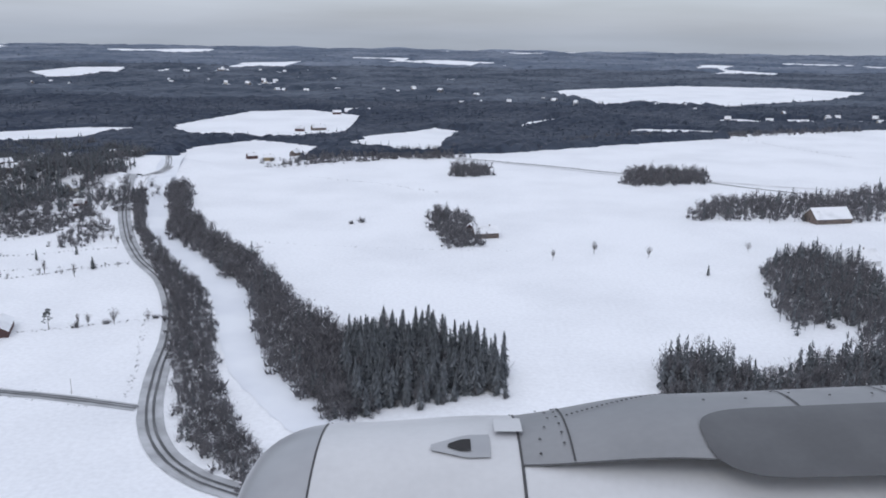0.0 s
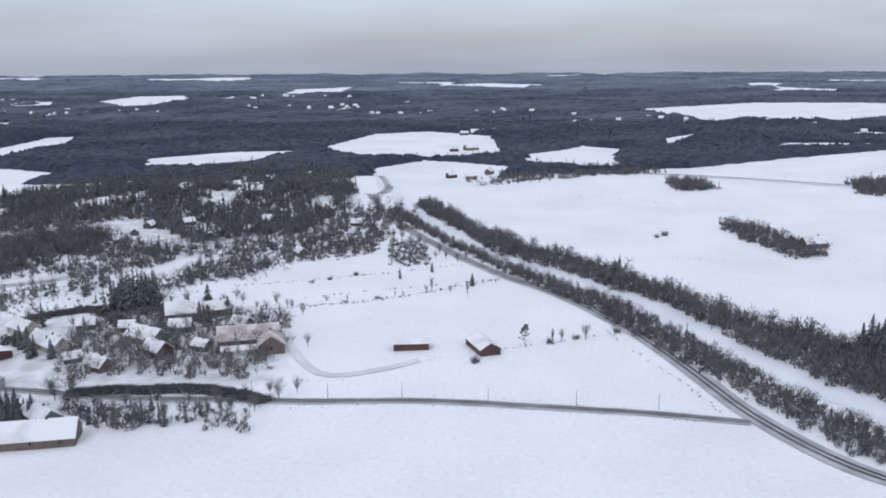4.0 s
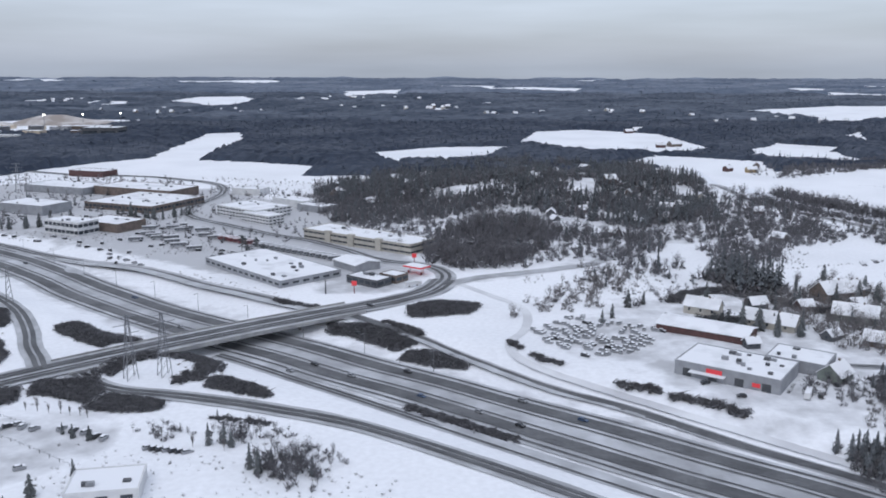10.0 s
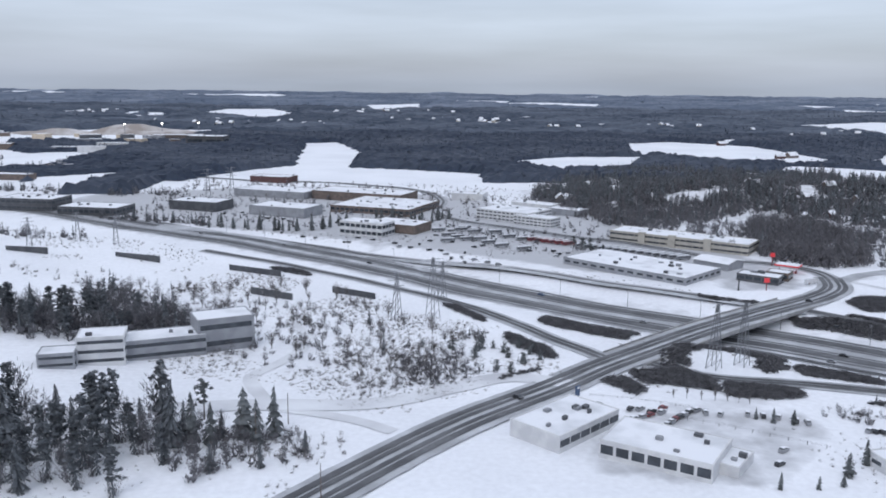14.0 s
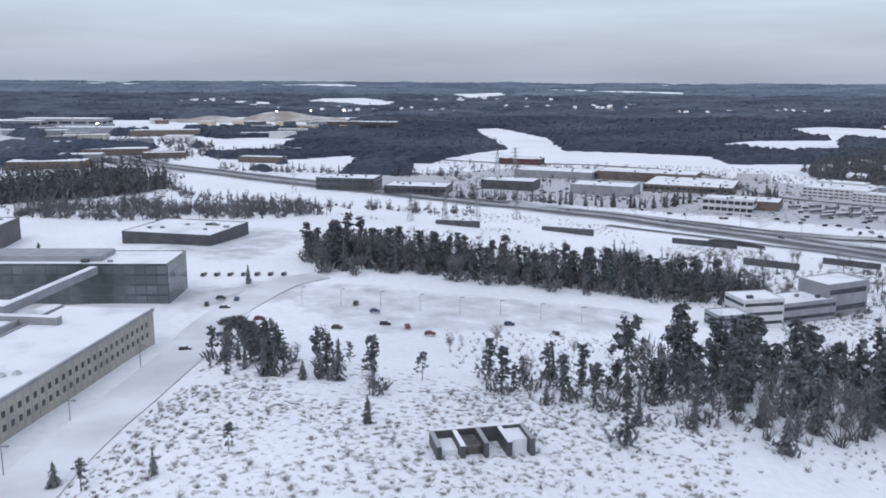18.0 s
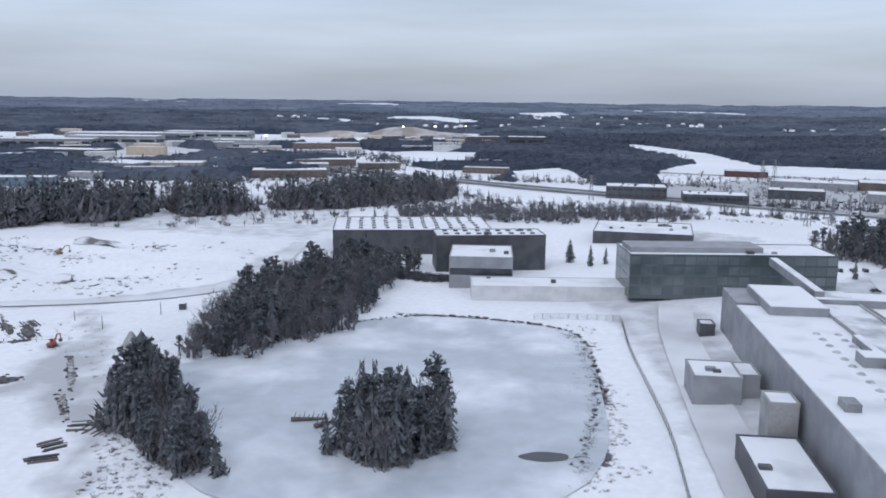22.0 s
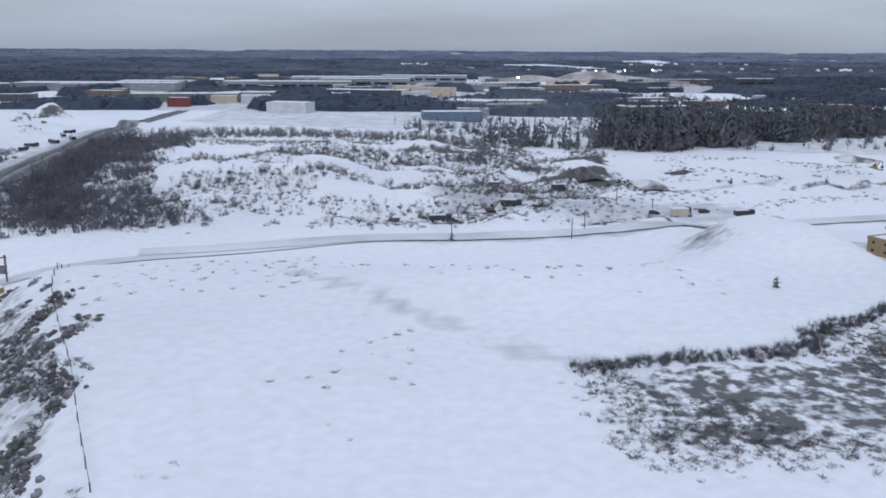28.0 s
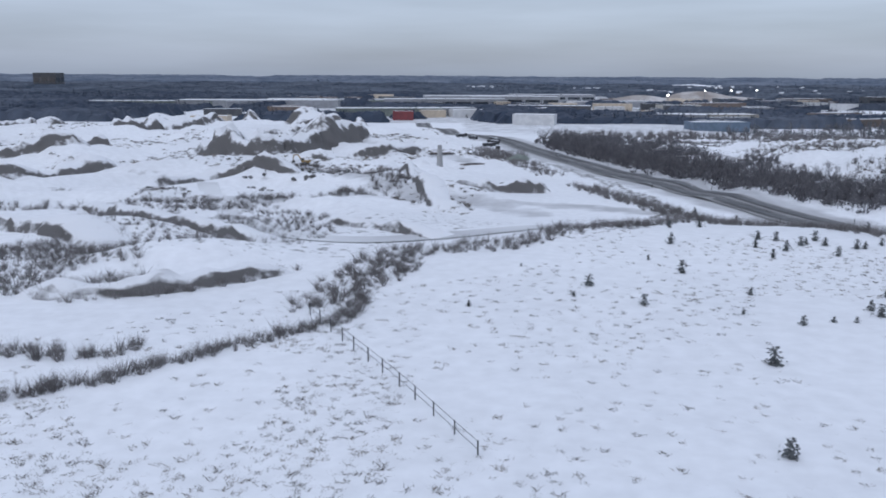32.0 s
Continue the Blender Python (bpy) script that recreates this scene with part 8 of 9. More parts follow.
DIRT_SNOW = material("dirty snow on spoil", (0.16, 0.155, 0.155), 0.9, (0.66, 0.68, 0.71), 0.22, 6, 0.42, 0.6, bump=0.2, bump_scale=0.9)
for x, y, ra, rb, h, a, mat, label in (
        (-1064, 233, 7, 4.5, 3.0, 15, EARTH, "brown earth heap on the snowy hillside"), (-1049, 231, 8, 4, 2.4, -12, DIRT_SNOW, "low heap of snowy spoil"), (-1074, 243, 7, 4, 2.6, 8, DIRT_SNOW, "lumpy heap of snowy spoil on the hill"), (-1057, 276, 7, 3.5, 2.0, 5, EARTH, "low dark spoil bank on the hill"), (-1031, 259, 6, 3, 1.6, -8, EARTH, "low dark heap of soil"), (-972, 281, 8, 4, 2.2, -5, DIRT_SNOW, "ridge of snowy spoil"), (-1018, 284, 7, 4, 2.2, 8, DIRT_SNOW, "low ridge of spoil under snow on the hill"),
        (-1241, 190, 6, 3, 1.8, 0, EARTH, "dark heap of soil in the quarry"), (-1236, 250, 5, 3.5, 2.4, 0, WALL_GREEN, "heap covered by a green tarpaulin"), (-1252, 176, 5, 3.5, 2.0, 10, DIRT_SNOW, "low cone of snowy gravel")):
    heap(label, x, y, ra, rb, h, a, mat)


CLAY = material("frosted brown clay", (0.30, 0.27, 0.25), 0.95, (0.62, 0.61, 0.62), 0.03, 6, 0.45, 0.7, bump=0.3, bump_scale=0.4)
heap("broad frosted clay heap on the far hill", -905, 1215, 75, 26, 15, 4, CLAY)
heap("low frosted clay heap beside the pit", -1010, 1190, 60, 22, 10, -3, CLAY)


def snag(x, y, long, turn):
    """A fallen trunk with broken branch stubs and its root plate, half sunk in the ice."""
    ob = tagged(new("fallen_tree"), "dark fallen tree lying on the pond ice", "fallen tree")
    ob.matrix_world = pose(x, y, float(land(x, y)) + 0.1, 0, 0, turn)
    bm = bmesh.new()
    bmesh.ops.create_cone(bm, cap_ends=True, segments=9, radius1=0.42, radius2=0.16, depth=long, matrix=pose(long / 2, 0, 0.3, 0, 90, 0))
    part("trunk", bm, BARK, ob)
    for k in range(7):
        bm = bmesh.new()
        bmesh.ops.create_cone(bm, cap_ends=True, segments=6, radius1=0.1, radius2=0.03, depth=1.5, matrix=pose(0.6 + k * long / 8, 0.25 * (-1) ** k, 0.75, 35 * (-1) ** (k + 1), 20, 0))
        part("branch", bm, BARK, ob)
    return ob


snag(-883, 135.5, 5.5, 8)
snag(-879, 133, 3.5, 40)


CLODS = []


def dug(label, x, y, ra, rb, turn, mat, h=0.42):
    """Churned ground: a broken, barely raised patch with a torn outline."""
    ob = heap(label, x, y, ra, rb, h, turn, mat)
    ob.location.z += 0.32
    n = int(14 + ra * rb * 7)
    q = rng.normal(0, 0.5, (n, 2)) * [[ra, rb]]
    c, s_ = math.cos(radians(turn)), math.sin(radians(turn))
    CLODS.append(np.column_stack([x + q[:, 0] * c - q[:, 1] * s_, y + q[:, 0] * s_ + q[:, 1] * c]))
    return ob


CHURNED = material("churned soil and snow", (0.17, 0.163, 0.163), 0.95, (0.62, 0.635, 0.665), 1.1, 8, 0.40, 0.72, bump=0.25, bump_scale=2.2)
for x, y, ra, rb, a, mat, label in (
        (-966.5, 113, 6.2, 4.2, 12, CHURNED, "patch of churned brown soil on the site"), (-936.6, 153.3, 3.6, 2.2, 0, EARTH, "low grey heap of gravel by the dug track"), (-940.8, 130.5, 3.6, 3.4, 20, CHURNED, "churned soil among tracks"), (-938.6, 120.5, 2.2, 1.6, -20, EARTH, "small dark heap of soil beside the digger"),
        (-952.5, 115.5, 4.2, 1.4, 10, CHURNED, "streak of churned soil in the snow"), (-952.4, 130, 2.4, 1.0, 10, CHURNED, "thin patch of bare soil"), (-934.5, 126, 4.5, 2.0, -60, CHURNED, "rutted soil round the digger"), (-930, 115, 5, 1.6, -50, CHURNED, "rutted soil beside the tracks"),
        (-952, 187, 6.5, 1.1, -56, EARTH, "dark spoil along a dug trench"), (-946, 184, 6.0, 1.3, -58, EARTH, "dark ridge of spoil beside the trench"), (-944.5, 176.5, 2.4, 1.0, 20, EARTH, "spoil closing the trench's end"), (-926.5, 159, 10, 0.7, -66, CHURNED, "dark cut edge of the dug track"), (-920, 141, 8, 0.7, -62, CHURNED, "cut edge where the dug track ends"),
        (-959, 107, 2.4, 0.8, 5, CHURNED, "low ridge of snowy rubble"), (-978, 103, 1.6, 1.0, 60, CHURNED, "small pile of snowy rubble"), (-984, 99, 2.2, 0.9, 20, CHURNED, "strip of snowy rubble by the lane"), (-993, 128, 1.8, 0.7, 0, CHURNED, "dirty snow beside the containers"), (-986, 152, 2.8, 2.2, 0, CHURNED, "churned soil under stacked poles")):
    dug(label, x, y, ra, rb, a, mat)
for x, y in ((-987, 150), (-982, 146), (-979, 140), (-985, 143)):
    CLODS.append(rng.normal(0, 1, (60, 2)) * [[2.6, 2.6]] + [[x, y]])
for x, y in ((-1008, 143), (-1007, 138), (-1006, 134), (-1001, 124), (-996, 118)):
    CLODS.append(rng.normal(0, 1, (14, 2)) * [[1.4, 2.2]] + [[x, y]])
clods = np.concatenate(CLODS)
scatter("clods", "clods of dug soil lying on the snow", "soil", "stone", clods, 0.55 * rng.uniform(0.3, 1.2, len(clods)), EARTH)
bundle("broken black scrap heaped on the site", -946.5, 120, 20, 12, 3.6)
bundle("black scrap at the end of the container row", -1007.5, 128, 25, 10, 3.4)


def open_shed(x, y, turn):
    """A row of open storage bays: dark partitions on a slab, with snow lying on their tops and in the bays."""
    ob = tagged(new("storage_bays"), "row of open dark storage bays half full of snow", "storage bays")
    ob.matrix_world = pose(x, y, float(land(x, y)), 0, 0, turn)
    boxed("back_wall", (-6.2, 6.2, 2.3, 2.7, -1.0, 1.9), WALL_DARK, ob)
    boxed("snow_cover", (-6.2, 6.2, 2.3, 2.7, 1.904, 2.05), ROOF_SNOW, ob)
    for k in range(5):
        u = -6.0 + 3.0 * k
        boxed("partition", (u - 0.3, u + 0.3, -2.6, 2.3, -1.0, 1.9 - 0.15 * (k % 2)), WALL_DARK, ob)
        boxed("snow_cover", (u - 0.3, u + 0.3, -2.6, 2.3, 1.904 - 0.15 * (k % 2), 2.02 - 0.15 * (k % 2)), ROOF_SNOW if k % 2 else WALL_GREY, ob)
    for k in (0, 1, 3):
        boxed("filling", (-5.6 + 3.0 * k, -3.4 + 3.0 * k, -1.4, 2.2, -1.0, 0.9 + 0.2 * k), EARTH if k == 1 else ROOF_SNOW, ob)


open_shed(-697, 115.1, 12)
for px, py in ((-1007, 182), (-1005.5, 182), (-990, 186), (-988.5, 186), (-987, 186), (-986, 188), (-984.5, 189), (-967, 190), (-965, 193), (-961, 196), (-958, 196), (-964, 191.5), (-960, 193), (-958.5, 194.5), (-988, 183), (-1003, 184), (-1001, 184.5), (-974, 188), (-972, 191), (-976, 191), (-980, 188), (-956, 193), (-969, 193)):
    for k in range(3):
        ob = part("pile_head", box(bmesh.new(), -0.16, 0.16, -0.16, 0.16, -0.2, 0.55 + 0.15 * k), CONCRETE)
        ob.matrix_world = pose(px + rng.normal(0, 0.5), py + rng.normal(0, 0.9), float(land(px, py)), 0, 0, rng.uniform(0, 90))
        tagged(ob, "short concrete pile head standing out of snow", "pile head", "pile heads")


def bank_material():
    """Dark broken earth on steep faces, snow on whatever lies flat enough to hold it."""
    m = DIRT_SNOW.copy()
    m.name = "snow-topped quarry bank"
    n, l = m.node_tree.nodes, m.node_tree.links
    geo = n.new("ShaderNodeNewGeometry")
    split_n = n.new("ShaderNodeSeparateXYZ")
    l.new(geo.outputs["Normal"], split_n.inputs[0])
    tex = n.new("ShaderNodeTexNoise")
    tex.inputs["Scale"].default_value, tex.inputs["Detail"].default_value = 0.6, 8.0
    l.new(geo.outputs["Position"], tex.inputs["Vector"])
    add = n.new("ShaderNodeMath")
    add.operation = "MULTIPLY_ADD"
    add.inputs[1].default_value = 0.75
    l.new(tex.outputs[0], add.inputs[0])
    l.new(split_n.outputs["Z"], add.inputs[2])
    r = n.new("ShaderNodeMapRange")
    r.inputs["From Min"].default_value, r.inputs["From Max"].default_value = 0.96, 1.16
    l.new(add.outputs[0], r.inputs[0])
    mix = n.new("ShaderNodeMix")
    mix.data_type = "RGBA"
    mix.inputs["A"].default_value, mix.inputs["B"].default_value = (0.125, 0.122, 0.124, 1), (0.74, 0.76, 0.80, 1)
    l.new(r.outputs[0], mix.inputs["Factor"])
    l.new(mix.outputs["Result"], n["Principled BSDF"].inputs["Base Color"])
    return m


BANK = bank_material()


def bank(label, points, width, h):
    """A quarried bank along a line: a steep ragged face towards the south, a slope of snow behind."""
    line = curve(points, 1.3)
    d = np.gradient(line, axis=0)
    d /= np.linalg.norm(d, axis=1)[:, None] + 1e-9
    side = np.stack([-d[:, 1], d[:, 0]], 1)
    side *= np.sign(side[:, 1:2] + 1e-9)
    s = np.linspace(0, 1, len(line))
    tall = h * np.clip(np.minimum(s, 1 - s) * 7, 0, 1) ** 0.6 * (1 + 0.5 * np.array([noise.fractal((x * 0.16, y * 0.16, 5.0), 1, 2, 3) for x, y in line]))
    rows = []
    for w, f in ((-0.5, -0.2), (-0.36, 0.12), (-0.27, 0.45), (-0.19, 0.8), (-0.08, 0.97), (0.1, 1.0), (0.4, 0.82), (0.8, 0.42), (1.2, 0.05), (1.3, -0.15)):
        out = w * width + rng.normal(0, 0.09, len(line)) * width * 0.5 * (abs(w) < 0.45)
        p = line + side * out[:, None]
        rows.append(np.column_stack([p, land(p[:, 0], p[:, 1]) + ruffle(p[:, 0], p[:, 1]) + tall * f * (1 + 0.1 * rng.normal(0, 1, len(line)) * (f > 0.3)) - 0.15]))
    co = np.stack(rows, 1)
    n, k = len(line), len(rows)
    i = (np.arange(n - 1)[:, None] * k + np.arange(k - 1)[None, :]).ravel()
    faces = np.stack([i, i + 1, i + k + 1, i + k], 1)
    if d[:, 0].mean() > 0:
        faces = faces[:, ::-1]
    ob = part("quarry_bank", array_mesh("quarry_bank", co.reshape(-1, 3), faces), BANK)
    return tagged(ob, label, "bank")


for pts, width, h, label in (
        ([(-1318, 172), (-1312, 182), (-1308, 187), (-1300, 189), (-1288, 188)], 5, 2.6, "dark gravel terrace face above the haul track"), ([(-1330, 262), (-1324, 254), (-1316, 249), (-1307, 248), (-1297, 262), (-1283, 286)], 11, 6.0, "tall dug gravel face under snow"),
        ([(-1366, 186), (-1356, 190), (-1350, 193), (-1336, 207)], 6, 2.8, "grey cut bank in the old quarry"), ([(-1380, 215), (-1371, 219), (-1350, 226)], 7, 2.6, "low snowy quarry bank"), ([(-1390, 338), (-1385, 341), (-1374, 354)], 8, 4.6, "dark square-cut quarry face"),
        ([(-1374, 354), (-1368, 364), (-1358, 390)], 9, 3.6, "dark bank below the snowy heaps"), ([(-1402, 264), (-1396, 267), (-1378, 277)], 8, 3.2, "snowy spoil bank with dark streaks"), ([(-1436, 322), (-1428, 327), (-1410, 348)], 10, 4.0, "dark brushy bank at the quarry's back"), ([(-1372, 257), (-1358, 261)], 6, 3.0, "grey stack of spoil under snow"),
        ([(-1276, 126), (-1268, 122), (-1256, 108)], 4, 1.3, "low bank of dirty snow along the track"), ([(-1273, 210), (-1265, 189), (-1257, 155)], 4, 1.5, "low cut bank across the quarry floor"), ([(-1250, 176), (-1244, 178), (-1234, 181)], 5, 2.4, "dark heap of broken asphalt"), ([(-1322, 152), (-1301, 128), (-1277, 104)], 4, 1.6, "dark scrap bank running down the slope"),
        ([(-1322, 120), (-1306, 108), (-1296, 100)], 5, 1.8, "brushy bank of earth above the ditch"), ([(-1296, 78), (-1284, 80), (-1272, 90)], 4, 1.6, "snowy bank above the lane"), ([(-1300, 235), (-1280, 242), (-1262, 258)], 8, 2.6, "stony snow bank before the cones"), ([(-1345, 300), (-1320, 310), (-1290, 320)], 10, 3.2, "long snowy spoil bank"),
        ([(-1120, 268), (-1100, 262), (-1080, 268)], 8, 2.0, "snowy step on the white hill"), ([(-1150, 236), (-1125, 232), (-1095, 236)], 7, 1.6, "snowy step on the white hill"), ([(-1085, 246), (-1070, 238), (-1050, 240)], 6, 2.0, "dug bank beside the earth heap"), ([(-1010, 232), (-990, 238), (-968, 236)], 5, 1.4, "low dug bank above the gravel road")):
    bank(label, pts, width, h)
for x, y, rad, h, label in ((-1349, 397, 10, 8.0, "pointed gravel cone streaked with snow"), (-1316, 368, 11, 7.0, "broad gravel cone streaked with snow"), (-1325, 480, 16, 9.0, "far pointed gravel cone under snow"), (-1296, 402, 9, 5.5, "dark-sided gravel cone under snow"), (-1396, 420, 16, 8.0, "broad snowy mound at the quarry's back")):
    ob = heap(label, x, y, rad, rad * 0.9, h * 1.25, 0, BANK)


def standing_tree(label, form_pair, category="tree"):
    """A pattern tree: trunk and crown, one unit high."""
    thing = tagged(new("tree"), label, category)
    (tco, ttri), (cco, ctri), tm, cm = form_pair
    part("trunk", array_mesh("trunk", tco, ttri, False), tm, thing)
    part("crown", array_mesh("crown", cco, ctri, False), cm, thing)
    return thing


TRUNK = slivers(1, np.zeros((1, 3)), np.array([[0.0, 0, 0.93]]), 0.022)
birches = [standing_tree("leafless tree with fine bare twigs", (TRUNK, bare_form(26, 190, w, 1.2), BARK, TWIG)) for w in (0.26, 0.33, 0.4)]
slims = [standing_tree("slim leafless birch in the snow", (TRUNK, bare_form(20, 120, 0.13, 1.2), BARK, TWIG)) for _ in range(2)]
spruces = [standing_tree("dark spruce with ragged boughs", (TRUNK, spruce_form(11, 10, w), BARK, TREE_NEEDLES)) for w in (0.17, 0.21, 0.26)]
pines = [standing_tree("pine with a clumpy dark crown", (TRUNK, needle_form(34, 9, 0.3, 0.24), BARK, TREE_NEEDLES)) for _ in range(3)]
youngs = [standing_tree("young bushy pine standing in snow", (TRUNK, merged(spruce_form(6, 9, w * 0.85), needle_form(44, 8, 0.06, w * 1.15)), BARK, TREE_NEEDLES)) for w in (0.42, 0.48, 0.54)]


def grow(kinds, spots, tall, group, jitter=0.25):
    for k, (x, y) in enumerate(spots):
        s = tall * rng.uniform(1 - jitter, 1 + jitter)
        ob = copy_thing(kinds[k % len(kinds)], pose(x, y, float(land(x, y)) - 0.12, 0, 0, rng.uniform(0, 360)))
        ob.scale = (s, s, s)
        tagged(ob, group=group)


grow(youngs, [(-1225, 70), (-1237, 76), (-1231, 60), (-1241, 83), (-1230, 90), (-1226, 80), (-1217, 75), (-1215, 75), (-1217, 73), (-1213, 80), (-1209, 70), (-1205, 69), (-1202, 70), (-1199, 75), (-1198, 81), (-1196, 84), (-1194, 84), (-1190, 80), (-1215, 66), (-1198, 86), (-1184, 77), (-1236, 44)], 1.4, "young pines on the meadow")
grow(youngs, [(-1227, 107), (-1223, 124), (-1218, 126), (-1217, 105), (-1217, 99), (-1215, 110), (-1214, 103), (-1213, 109), (-1211, 106), (-1210, 107), (-1208, 109), (-1208, 106), (-1209, 100), (-1201, 106), (-1193, 128), (-1194, 110), (-1189, 125), (-1205, 104), (-1204, 104), (-1202, 82), (-1174, 87), (-1191, 92)], 1.25, "young pines on the meadow")
grow(youngs, [(-1197, 118), (-1191, 94), (-1190, 104), (-1191, 113), (-1185, 87), (-1184, 83), (-1212, 150), (-1207, 143), (-1169, 81), (-1181, 95), (-1186, 108)], 2.0, "bushy pines on the road's bank")
grow(youngs, [(-1253, 76), (-1247, 92), (-1229, 73), (-1222, 71), (-1220, 71), (-1243, 79), (-1212, 62), (-1232, 97), (-1206, 92)], 0.8, "seedling pines on the meadow")
grow(birches, [(41, 370), (85, 378), (134, 392), (-124, 270), (-116, 272), (-106, 276), (61, 382)], 5.5, "field trees")
grow(pines, [(-136, 267)], 6.5, "field trees")
grow(slims, [(-127, 269), (-154, 327), (-168, 331)], 6.5, "field trees")
grow(spruces, [(-182, 353), (-169, 363), (-152, 340), (104, 350)], 5.0, "field trees")
grow(birches + slims, [tuple(p) for p in along([(-230, 306), (-189, 322), (-142, 348)], 2, 9)], 3.6, "hedgerow")
grow(birches, [tuple(p) for p in along([(-203, 452), (-160, 385), (-150, 395)], 4, 6)], 5.5, "hedgerow")
grow(birches, [(-208, 224), (-201, 226), (-205, 221), (-214, 221), (-221, 218), (-228, 217), (-236, 216), (-244, 215), (-252, 214), (-258, 212), (-205, 265), (-213, 300), (-218, 306), (-231, 207), (-224, 209), (-218, 211), (-246, 243), (-241, 241), (-234, 237), (-225, 312), (-242, 320)], 5.5, "garden trees")
grow(spruces, [(-258, 283), (-247, 290), (-243, 286), (-268, 288), (-262, 305), (-250, 310), (-276, 292), (-246, 262), (-240, 300), (-300, 285), (-296, 262), (-292, 259), (-288, 255)], 8.0, "village spruces")
grow(youngs, [(-318, 268), (-315, 265), (-312, 263), (-308, 268), (-304, 266), (-300, 268)], 3.4, "young trees by the red hall")
grow(spruces + pines, [(-752, 233.2), (-738, 160.2), (-724, 143.8), (-705, 147.7), (-730, 146.1), (-718, 158.3), (-735, 104.6), (-712, 122.4), (-750, 112), (-744, 105.9), (-728, 111.1)], 4.6, "trees by the clearing")
grow(birches, [(-700, 174.3), (-690, 185.8), (-675, 178.1), (-660, 178), (-725, 176.1), (-645, 189.2), (-632, 194.5)], 4.0, "car park trees")
grow(spruces, [tuple(p) for p in along([(-640, 435), (-600, 425), (-585, 432), (-575, 440)], 5, 4)], 7.0, "office spruces")
grow(spruces, [tuple(p) for p in along([(-560, 470), (-535, 455), (-520, 470)], 4, 3.5)], 6.5, "office spruces")
grow(pines, [(-466, 372), (-470, 368), (-462, 366), (-468, 362), (-473, 374)], 6.0, "yard pines")
grow(birches, [tuple(p) for p in spread_in([(-620, 460), (-520, 440), (-480, 480), (-560, 600), (-680, 620)], 26)], 5.0, "business area trees")
grow(birches, [tuple(p) for p in spread_in([(-640, 298.3), (-600, 240), (-540, 215), (-525, 245), (-580, 310)], 10)], 5.0, "scrub trees")
grow(youngs, [tuple(p) for p in spread_in([(-545, 240), (-520, 215), (-505, 225), (-515, 245)], 6)], 2.6, "young trees by the slip road")
grow(spruces, [(-588, 176), (-584, 175), (-578, 178), (-572, 178), (-575, 175)], 11.0, "roadside pines")
grow(spruces, [(-437, 179), (-434, 180), (-432, 178), (-426, 168), (-424, 166), (-464, 157), (-458, 162)], 5.0, "trees by the snowy lot")
grow(pines, [(-588, 187)], 9.0, "roadside pines")
grow(spruces, [(-866, 662), (-870, 258), (-868, 262), (-817, 260), (-812, 262.7), (-822, 267.2)], 7.0, "lone spruces")
grow(birches, [tuple(p) for p in spread_in([(-300, 300), (-240, 330), (-235, 300), (-270, 262), (-300, 268)], 11)], 5.5, "village trees")
grow(birches, [(-244.4, 203.2), (-240.8, 200.8), (-236.1, 203.2), (-231, 205.7), (-226.3, 207.9), (-222, 208.6), (-215.5, 211.6), (-209.6, 213.1), (-265, 219.4), (-263, 225.5), (-268, 223.4), (-261, 221)], 6.5, "trees along the hedge")
grow(spruces, [(-338, 266), (-333.7, 272), (-326, 284.7), (-320, 288), (-288.6, 253), (-281.8, 253), (-274.6, 251), (-286.8, 261)], 6.5, "garden spruces")
grow(youngs, [(-307.6, 266.6), (-303, 266.6), (-299.2, 265.5), (-295.5, 265)], 4.2, "round garden conifers")
grow(spruces, [(-479, 152), (-472, 152), (-467, 153), (-470, 185), (-467, 183), (-463, 182)], 3.2, "trees below the slip road")
grow(slims, [(-484, 198), (-481, 197.5), (-478, 196.5), (-475, 196), (-472.5, 195), (-470, 194.5), (-468, 193.5), (-448, 183), (-440, 178), (-433, 176), (-426, 172)], 3.4, "young roadside trees")
grow(youngs, [(-1000, 233), (-1024, 236), (-957, 231), (-1057, 110.3), (-1098, 160)], 1.6, "small bushes on the hill")
for x, y in ((-593, 411), (-587, 408), (-571, 398), (-548, 386), (-535, 377), (-528, 369), (-522, 363), (-517, 358), (-512, 353), (-521, 357), (-508, 349), (-530, 375), (-539, 390), (-560, 400), (-604, 420), (-545, 410)):
    put(car_snow_dark if (x + y) % 3 else car_snow, x, y, rng.uniform(0, 180), group="cars in the lots")
lots = spread_in([(-640, 462), (-560, 440), (-520, 400), (-480, 352), (-470, 362), (-500, 420), (-545, 470), (-600, 500), (-650, 490)], 7.0)
for k, (x, y) in enumerate(lots):
    if noise.noise((x * 0.05, y * 0.05, 2)) > -0.05:
        put(car_snow_dark if k % 3 else car_snow, x, y, rng.uniform(0, 180), group="cars in the lots")
for x, y in ((-518, 426), (-512, 420), (-525, 410), (-517, 400), (-508, 391), (-503, 383), (-494, 376), (-536, 430), (-529, 424)):
    put(bus, x, y, 20, group="buses in the yard")
discard(*birches, *slims, *spruces, *pines, *youngs, car_dark, car_blue, car_grey, car_red, car_snow, car_snow_dark, bus, bus_red, lorry, trailer, dump)

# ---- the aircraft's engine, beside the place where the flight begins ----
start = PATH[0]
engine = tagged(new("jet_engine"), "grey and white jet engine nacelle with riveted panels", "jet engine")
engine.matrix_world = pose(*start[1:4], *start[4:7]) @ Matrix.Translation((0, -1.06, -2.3))


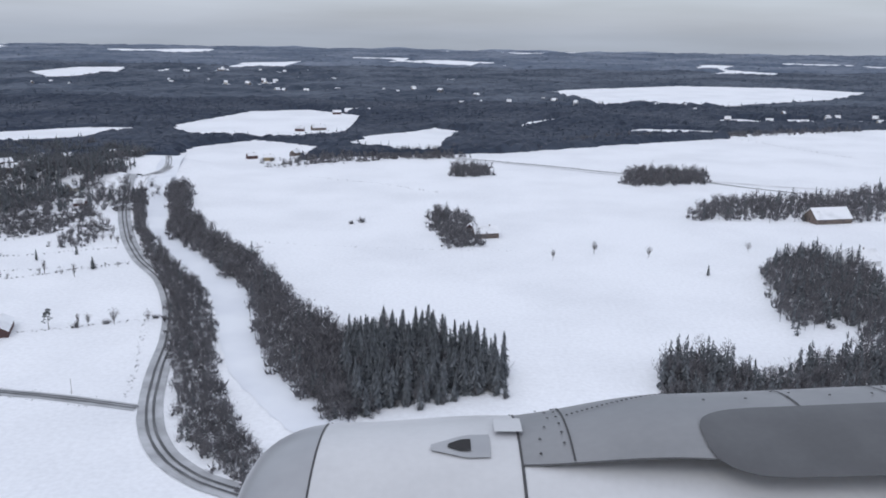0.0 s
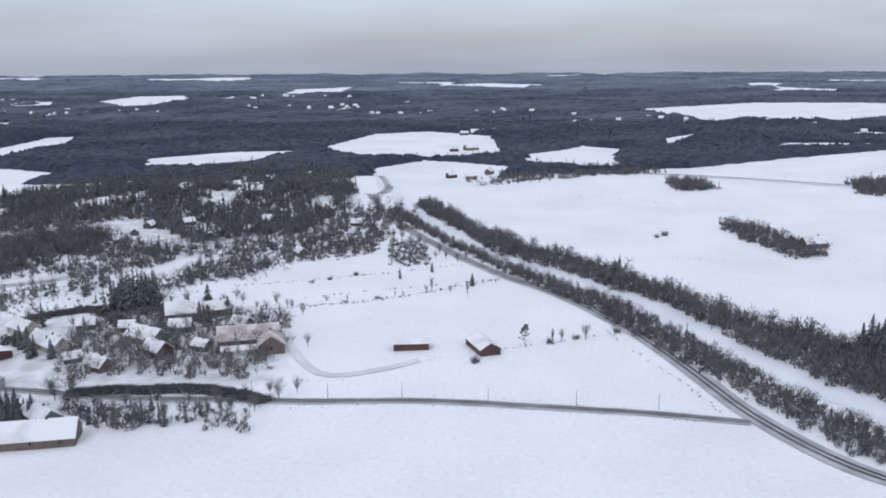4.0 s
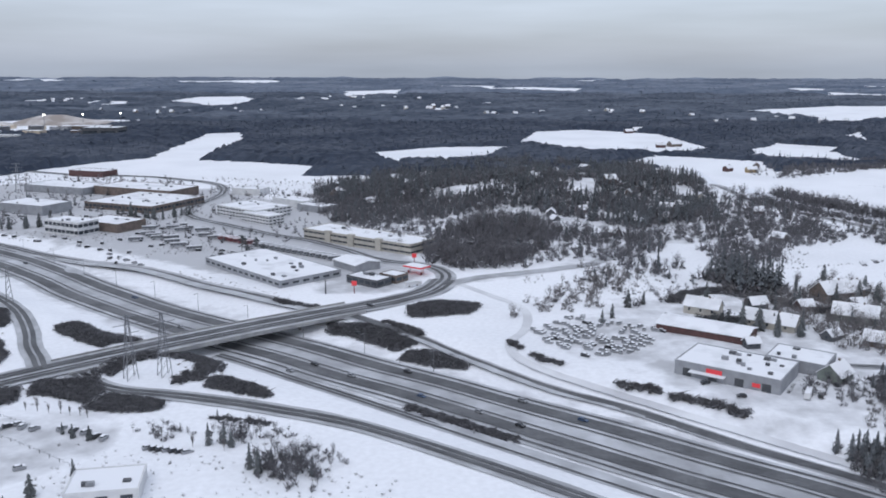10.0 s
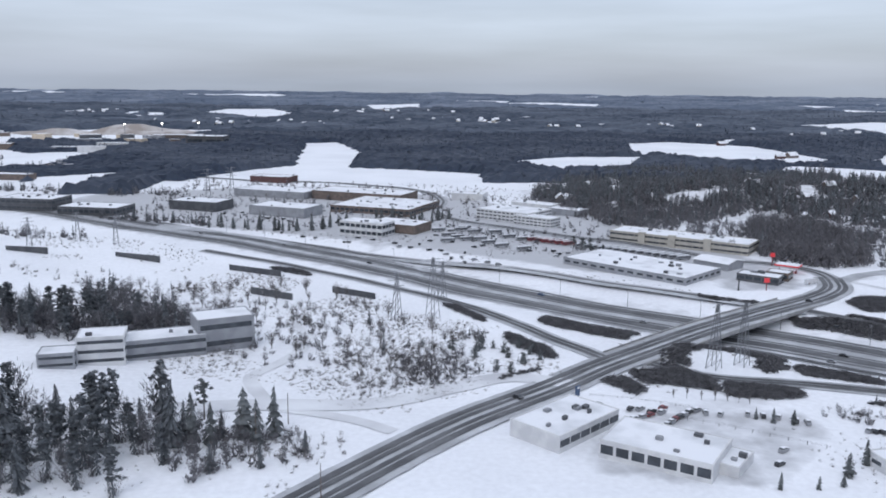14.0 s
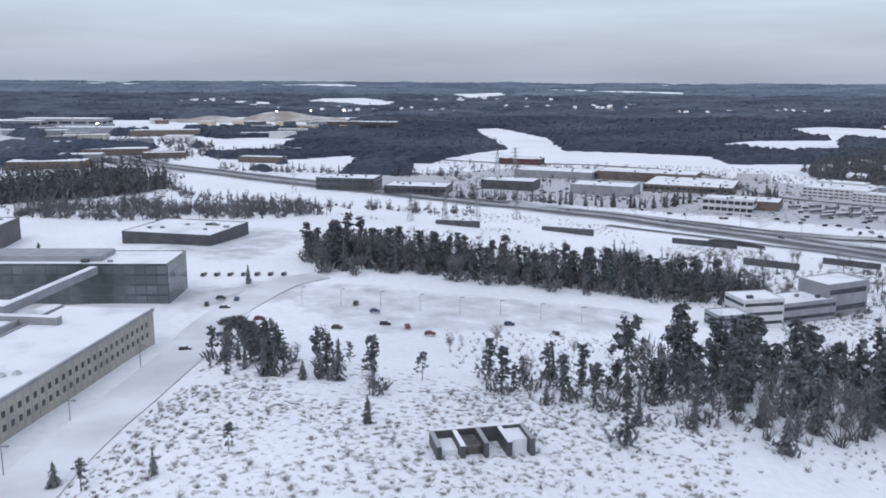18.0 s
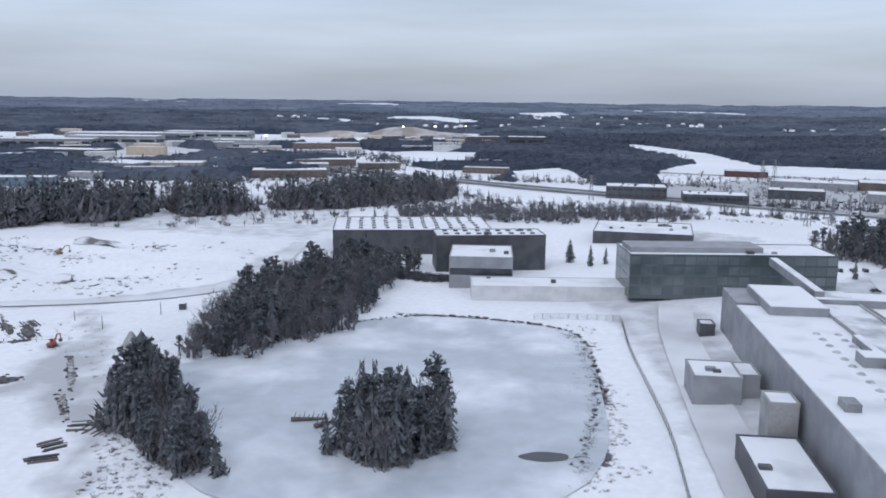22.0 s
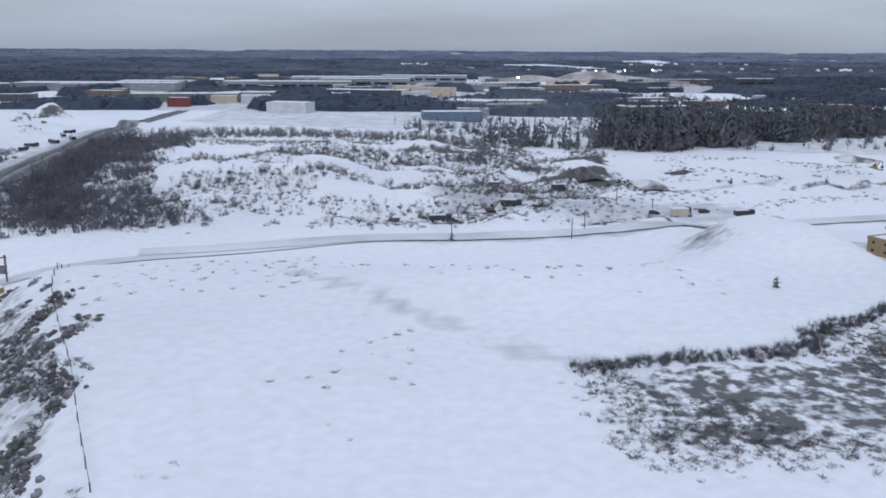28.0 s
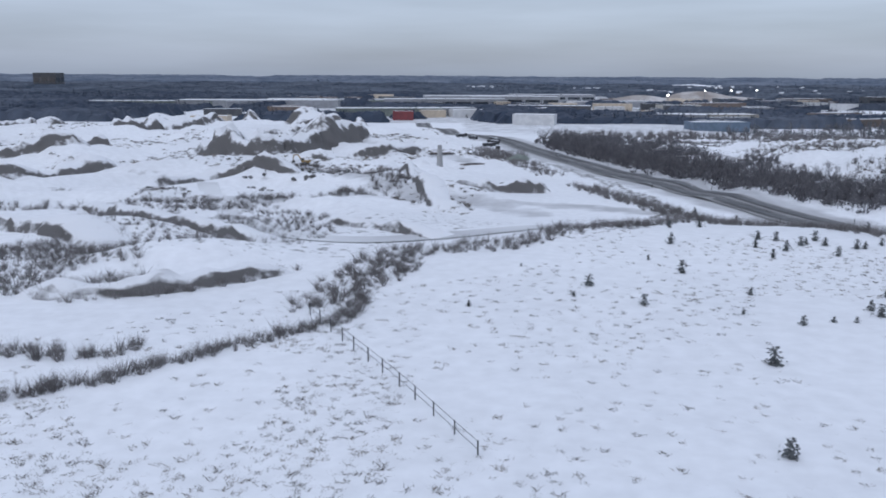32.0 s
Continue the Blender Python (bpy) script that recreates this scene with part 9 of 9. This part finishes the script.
def girth(u):
    """The cowl's radius along its axis: a rounded inlet, a full middle, a swelling rear."""
    lip = np.sqrt(np.clip(1 - ((-0.27 - u) / 0.25) ** 2, 0, 1))
    return np.where(u < -0.27, 0.43 + 0.155 * lip, 0.585 + 0.02 * smooth((u + 0.27) / 0.4))


def fairing(u):
    """The rear fairing's radius."""
    return 0.6 + 0.062 * smooth((u - 0.12) / 0.5) + 0.03 * smooth((u - 0.5) / 1.0)


def shell(name, radius, u0, u1, a0, a1, mat, parent, rise=0.0, label="", nu=40, na=48, trim=None):
    """A sheet wrapped round the engine's axis between two stations and two angles from the top."""
    us, angles = np.linspace(u0, u1, nu), np.radians(np.linspace(a0, a1, na))
    gu, ga = np.meshgrid(us, angles)
    if trim is not None:
        gu, ga = trim(gu, ga)
    rr = radius(gu) + rise
    co = np.stack([gu, rr * np.cos(ga), rr * np.sin(ga)], -1).reshape(-1, 3)
    i = (np.arange(na - 1)[:, None] * nu + np.arange(nu - 1)[None, :]).ravel()
    return part(name, array_mesh(name, co, np.stack([i, i + nu, i + nu + 1, i + 1], 1)), mat, parent, label)


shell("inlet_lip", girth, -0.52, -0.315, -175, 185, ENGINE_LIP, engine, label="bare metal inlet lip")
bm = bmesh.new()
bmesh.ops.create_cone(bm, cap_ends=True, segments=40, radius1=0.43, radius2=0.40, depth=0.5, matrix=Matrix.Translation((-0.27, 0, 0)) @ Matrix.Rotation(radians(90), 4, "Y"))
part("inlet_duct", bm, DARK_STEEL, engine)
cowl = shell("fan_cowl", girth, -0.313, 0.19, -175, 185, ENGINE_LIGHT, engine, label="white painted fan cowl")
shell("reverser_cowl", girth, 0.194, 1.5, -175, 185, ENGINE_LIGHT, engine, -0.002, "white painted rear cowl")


def flared(gu, ga):
    """The fairing's lower edge drops towards the rear."""
    low = np.radians(25.5 + 13 * (gu - 0.18) / 1.32)
    top = np.radians(-70)
    return gu, top + (ga - top) * (low - top) / (np.radians(28) - top)


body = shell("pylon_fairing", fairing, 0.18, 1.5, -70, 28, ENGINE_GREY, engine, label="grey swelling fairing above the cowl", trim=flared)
shell("strake_fairing", girth, 0.13, 0.2, 4, 13, ENGINE_LIGHT, cowl, 0.012, "white flap over the cowl's seam", nu=6, na=8)
SEAM = material("panel seam", (0.05, 0.05, 0.055), 0.7)
# grey taken darker to put the dark ground's reflection into the panel's colour
PANEL = material("side panel darkened for ground reflection", (0.070, 0.073, 0.080), 0.5, (0.088, 0.092, 0.10), 6.0, 5, fine=(60.0, 0.95, 1.04))


def rounded(gu, ga):
    """A round front edge for the dark panel."""
    f = (ga - ga.min()) / (ga.max() - ga.min()) * 2 - 1
    cut = 0.16 * (1 - np.sqrt(np.clip(1 - np.abs(f) ** 3.2, 0, 1)))
    return gu + cut * (1.36 - gu) / (1.36 - 0.62), ga


shell("side_panel", fairing, 0.62, 1.36, 11, 35, PANEL, body, 0.004, "dark grey side panel, toned for the ground it reflects", trim=rounded)
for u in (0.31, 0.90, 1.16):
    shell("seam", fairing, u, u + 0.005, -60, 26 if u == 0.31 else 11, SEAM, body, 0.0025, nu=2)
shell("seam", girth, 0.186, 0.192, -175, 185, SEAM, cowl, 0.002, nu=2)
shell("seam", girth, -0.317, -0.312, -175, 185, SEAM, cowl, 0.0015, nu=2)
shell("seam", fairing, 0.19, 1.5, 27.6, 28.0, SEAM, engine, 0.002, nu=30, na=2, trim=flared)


def scoop_rim(gu, ga):
    f = (gu - gu.min()) / (gu.max() - gu.min())
    mid = ga.mean()
    return gu, mid + (ga - mid) * (0.25 + 0.75 * np.minimum(1, f * 1.7))


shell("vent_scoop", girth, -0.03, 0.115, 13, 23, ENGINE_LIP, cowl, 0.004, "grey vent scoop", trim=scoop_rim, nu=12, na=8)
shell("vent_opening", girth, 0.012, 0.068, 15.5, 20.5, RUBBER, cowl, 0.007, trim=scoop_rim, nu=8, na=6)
rivet = bpy.data.meshes.new("rivet")
bm = bmesh.new()
bmesh.ops.create_cone(bm, cap_ends=True, segments=6, radius1=0.0042, radius2=0.003, depth=0.002)
bm.to_mesh(rivet)
bm.free()
rivet.materials.append(SEAM)
spots = [(0.255 + 0.02 * math.sin(k), -8 + 6 * k) for k in range(6)] + [(0.296, -6 + 5 * k) for k in range(6)] + [(0.325 + 0.014 * k, 4 - 0.42 * k) for k in range(22)]
spots += [(0.92, -9 + 5 * k) for k in range(3)] + [(0.885, -10 + 4 * k) for k in range(3)] + [(1.18, -9 + 4 * k) for k in range(4)] + [(0.68 + 0.11 * k, 4.6) for k in range(5)]
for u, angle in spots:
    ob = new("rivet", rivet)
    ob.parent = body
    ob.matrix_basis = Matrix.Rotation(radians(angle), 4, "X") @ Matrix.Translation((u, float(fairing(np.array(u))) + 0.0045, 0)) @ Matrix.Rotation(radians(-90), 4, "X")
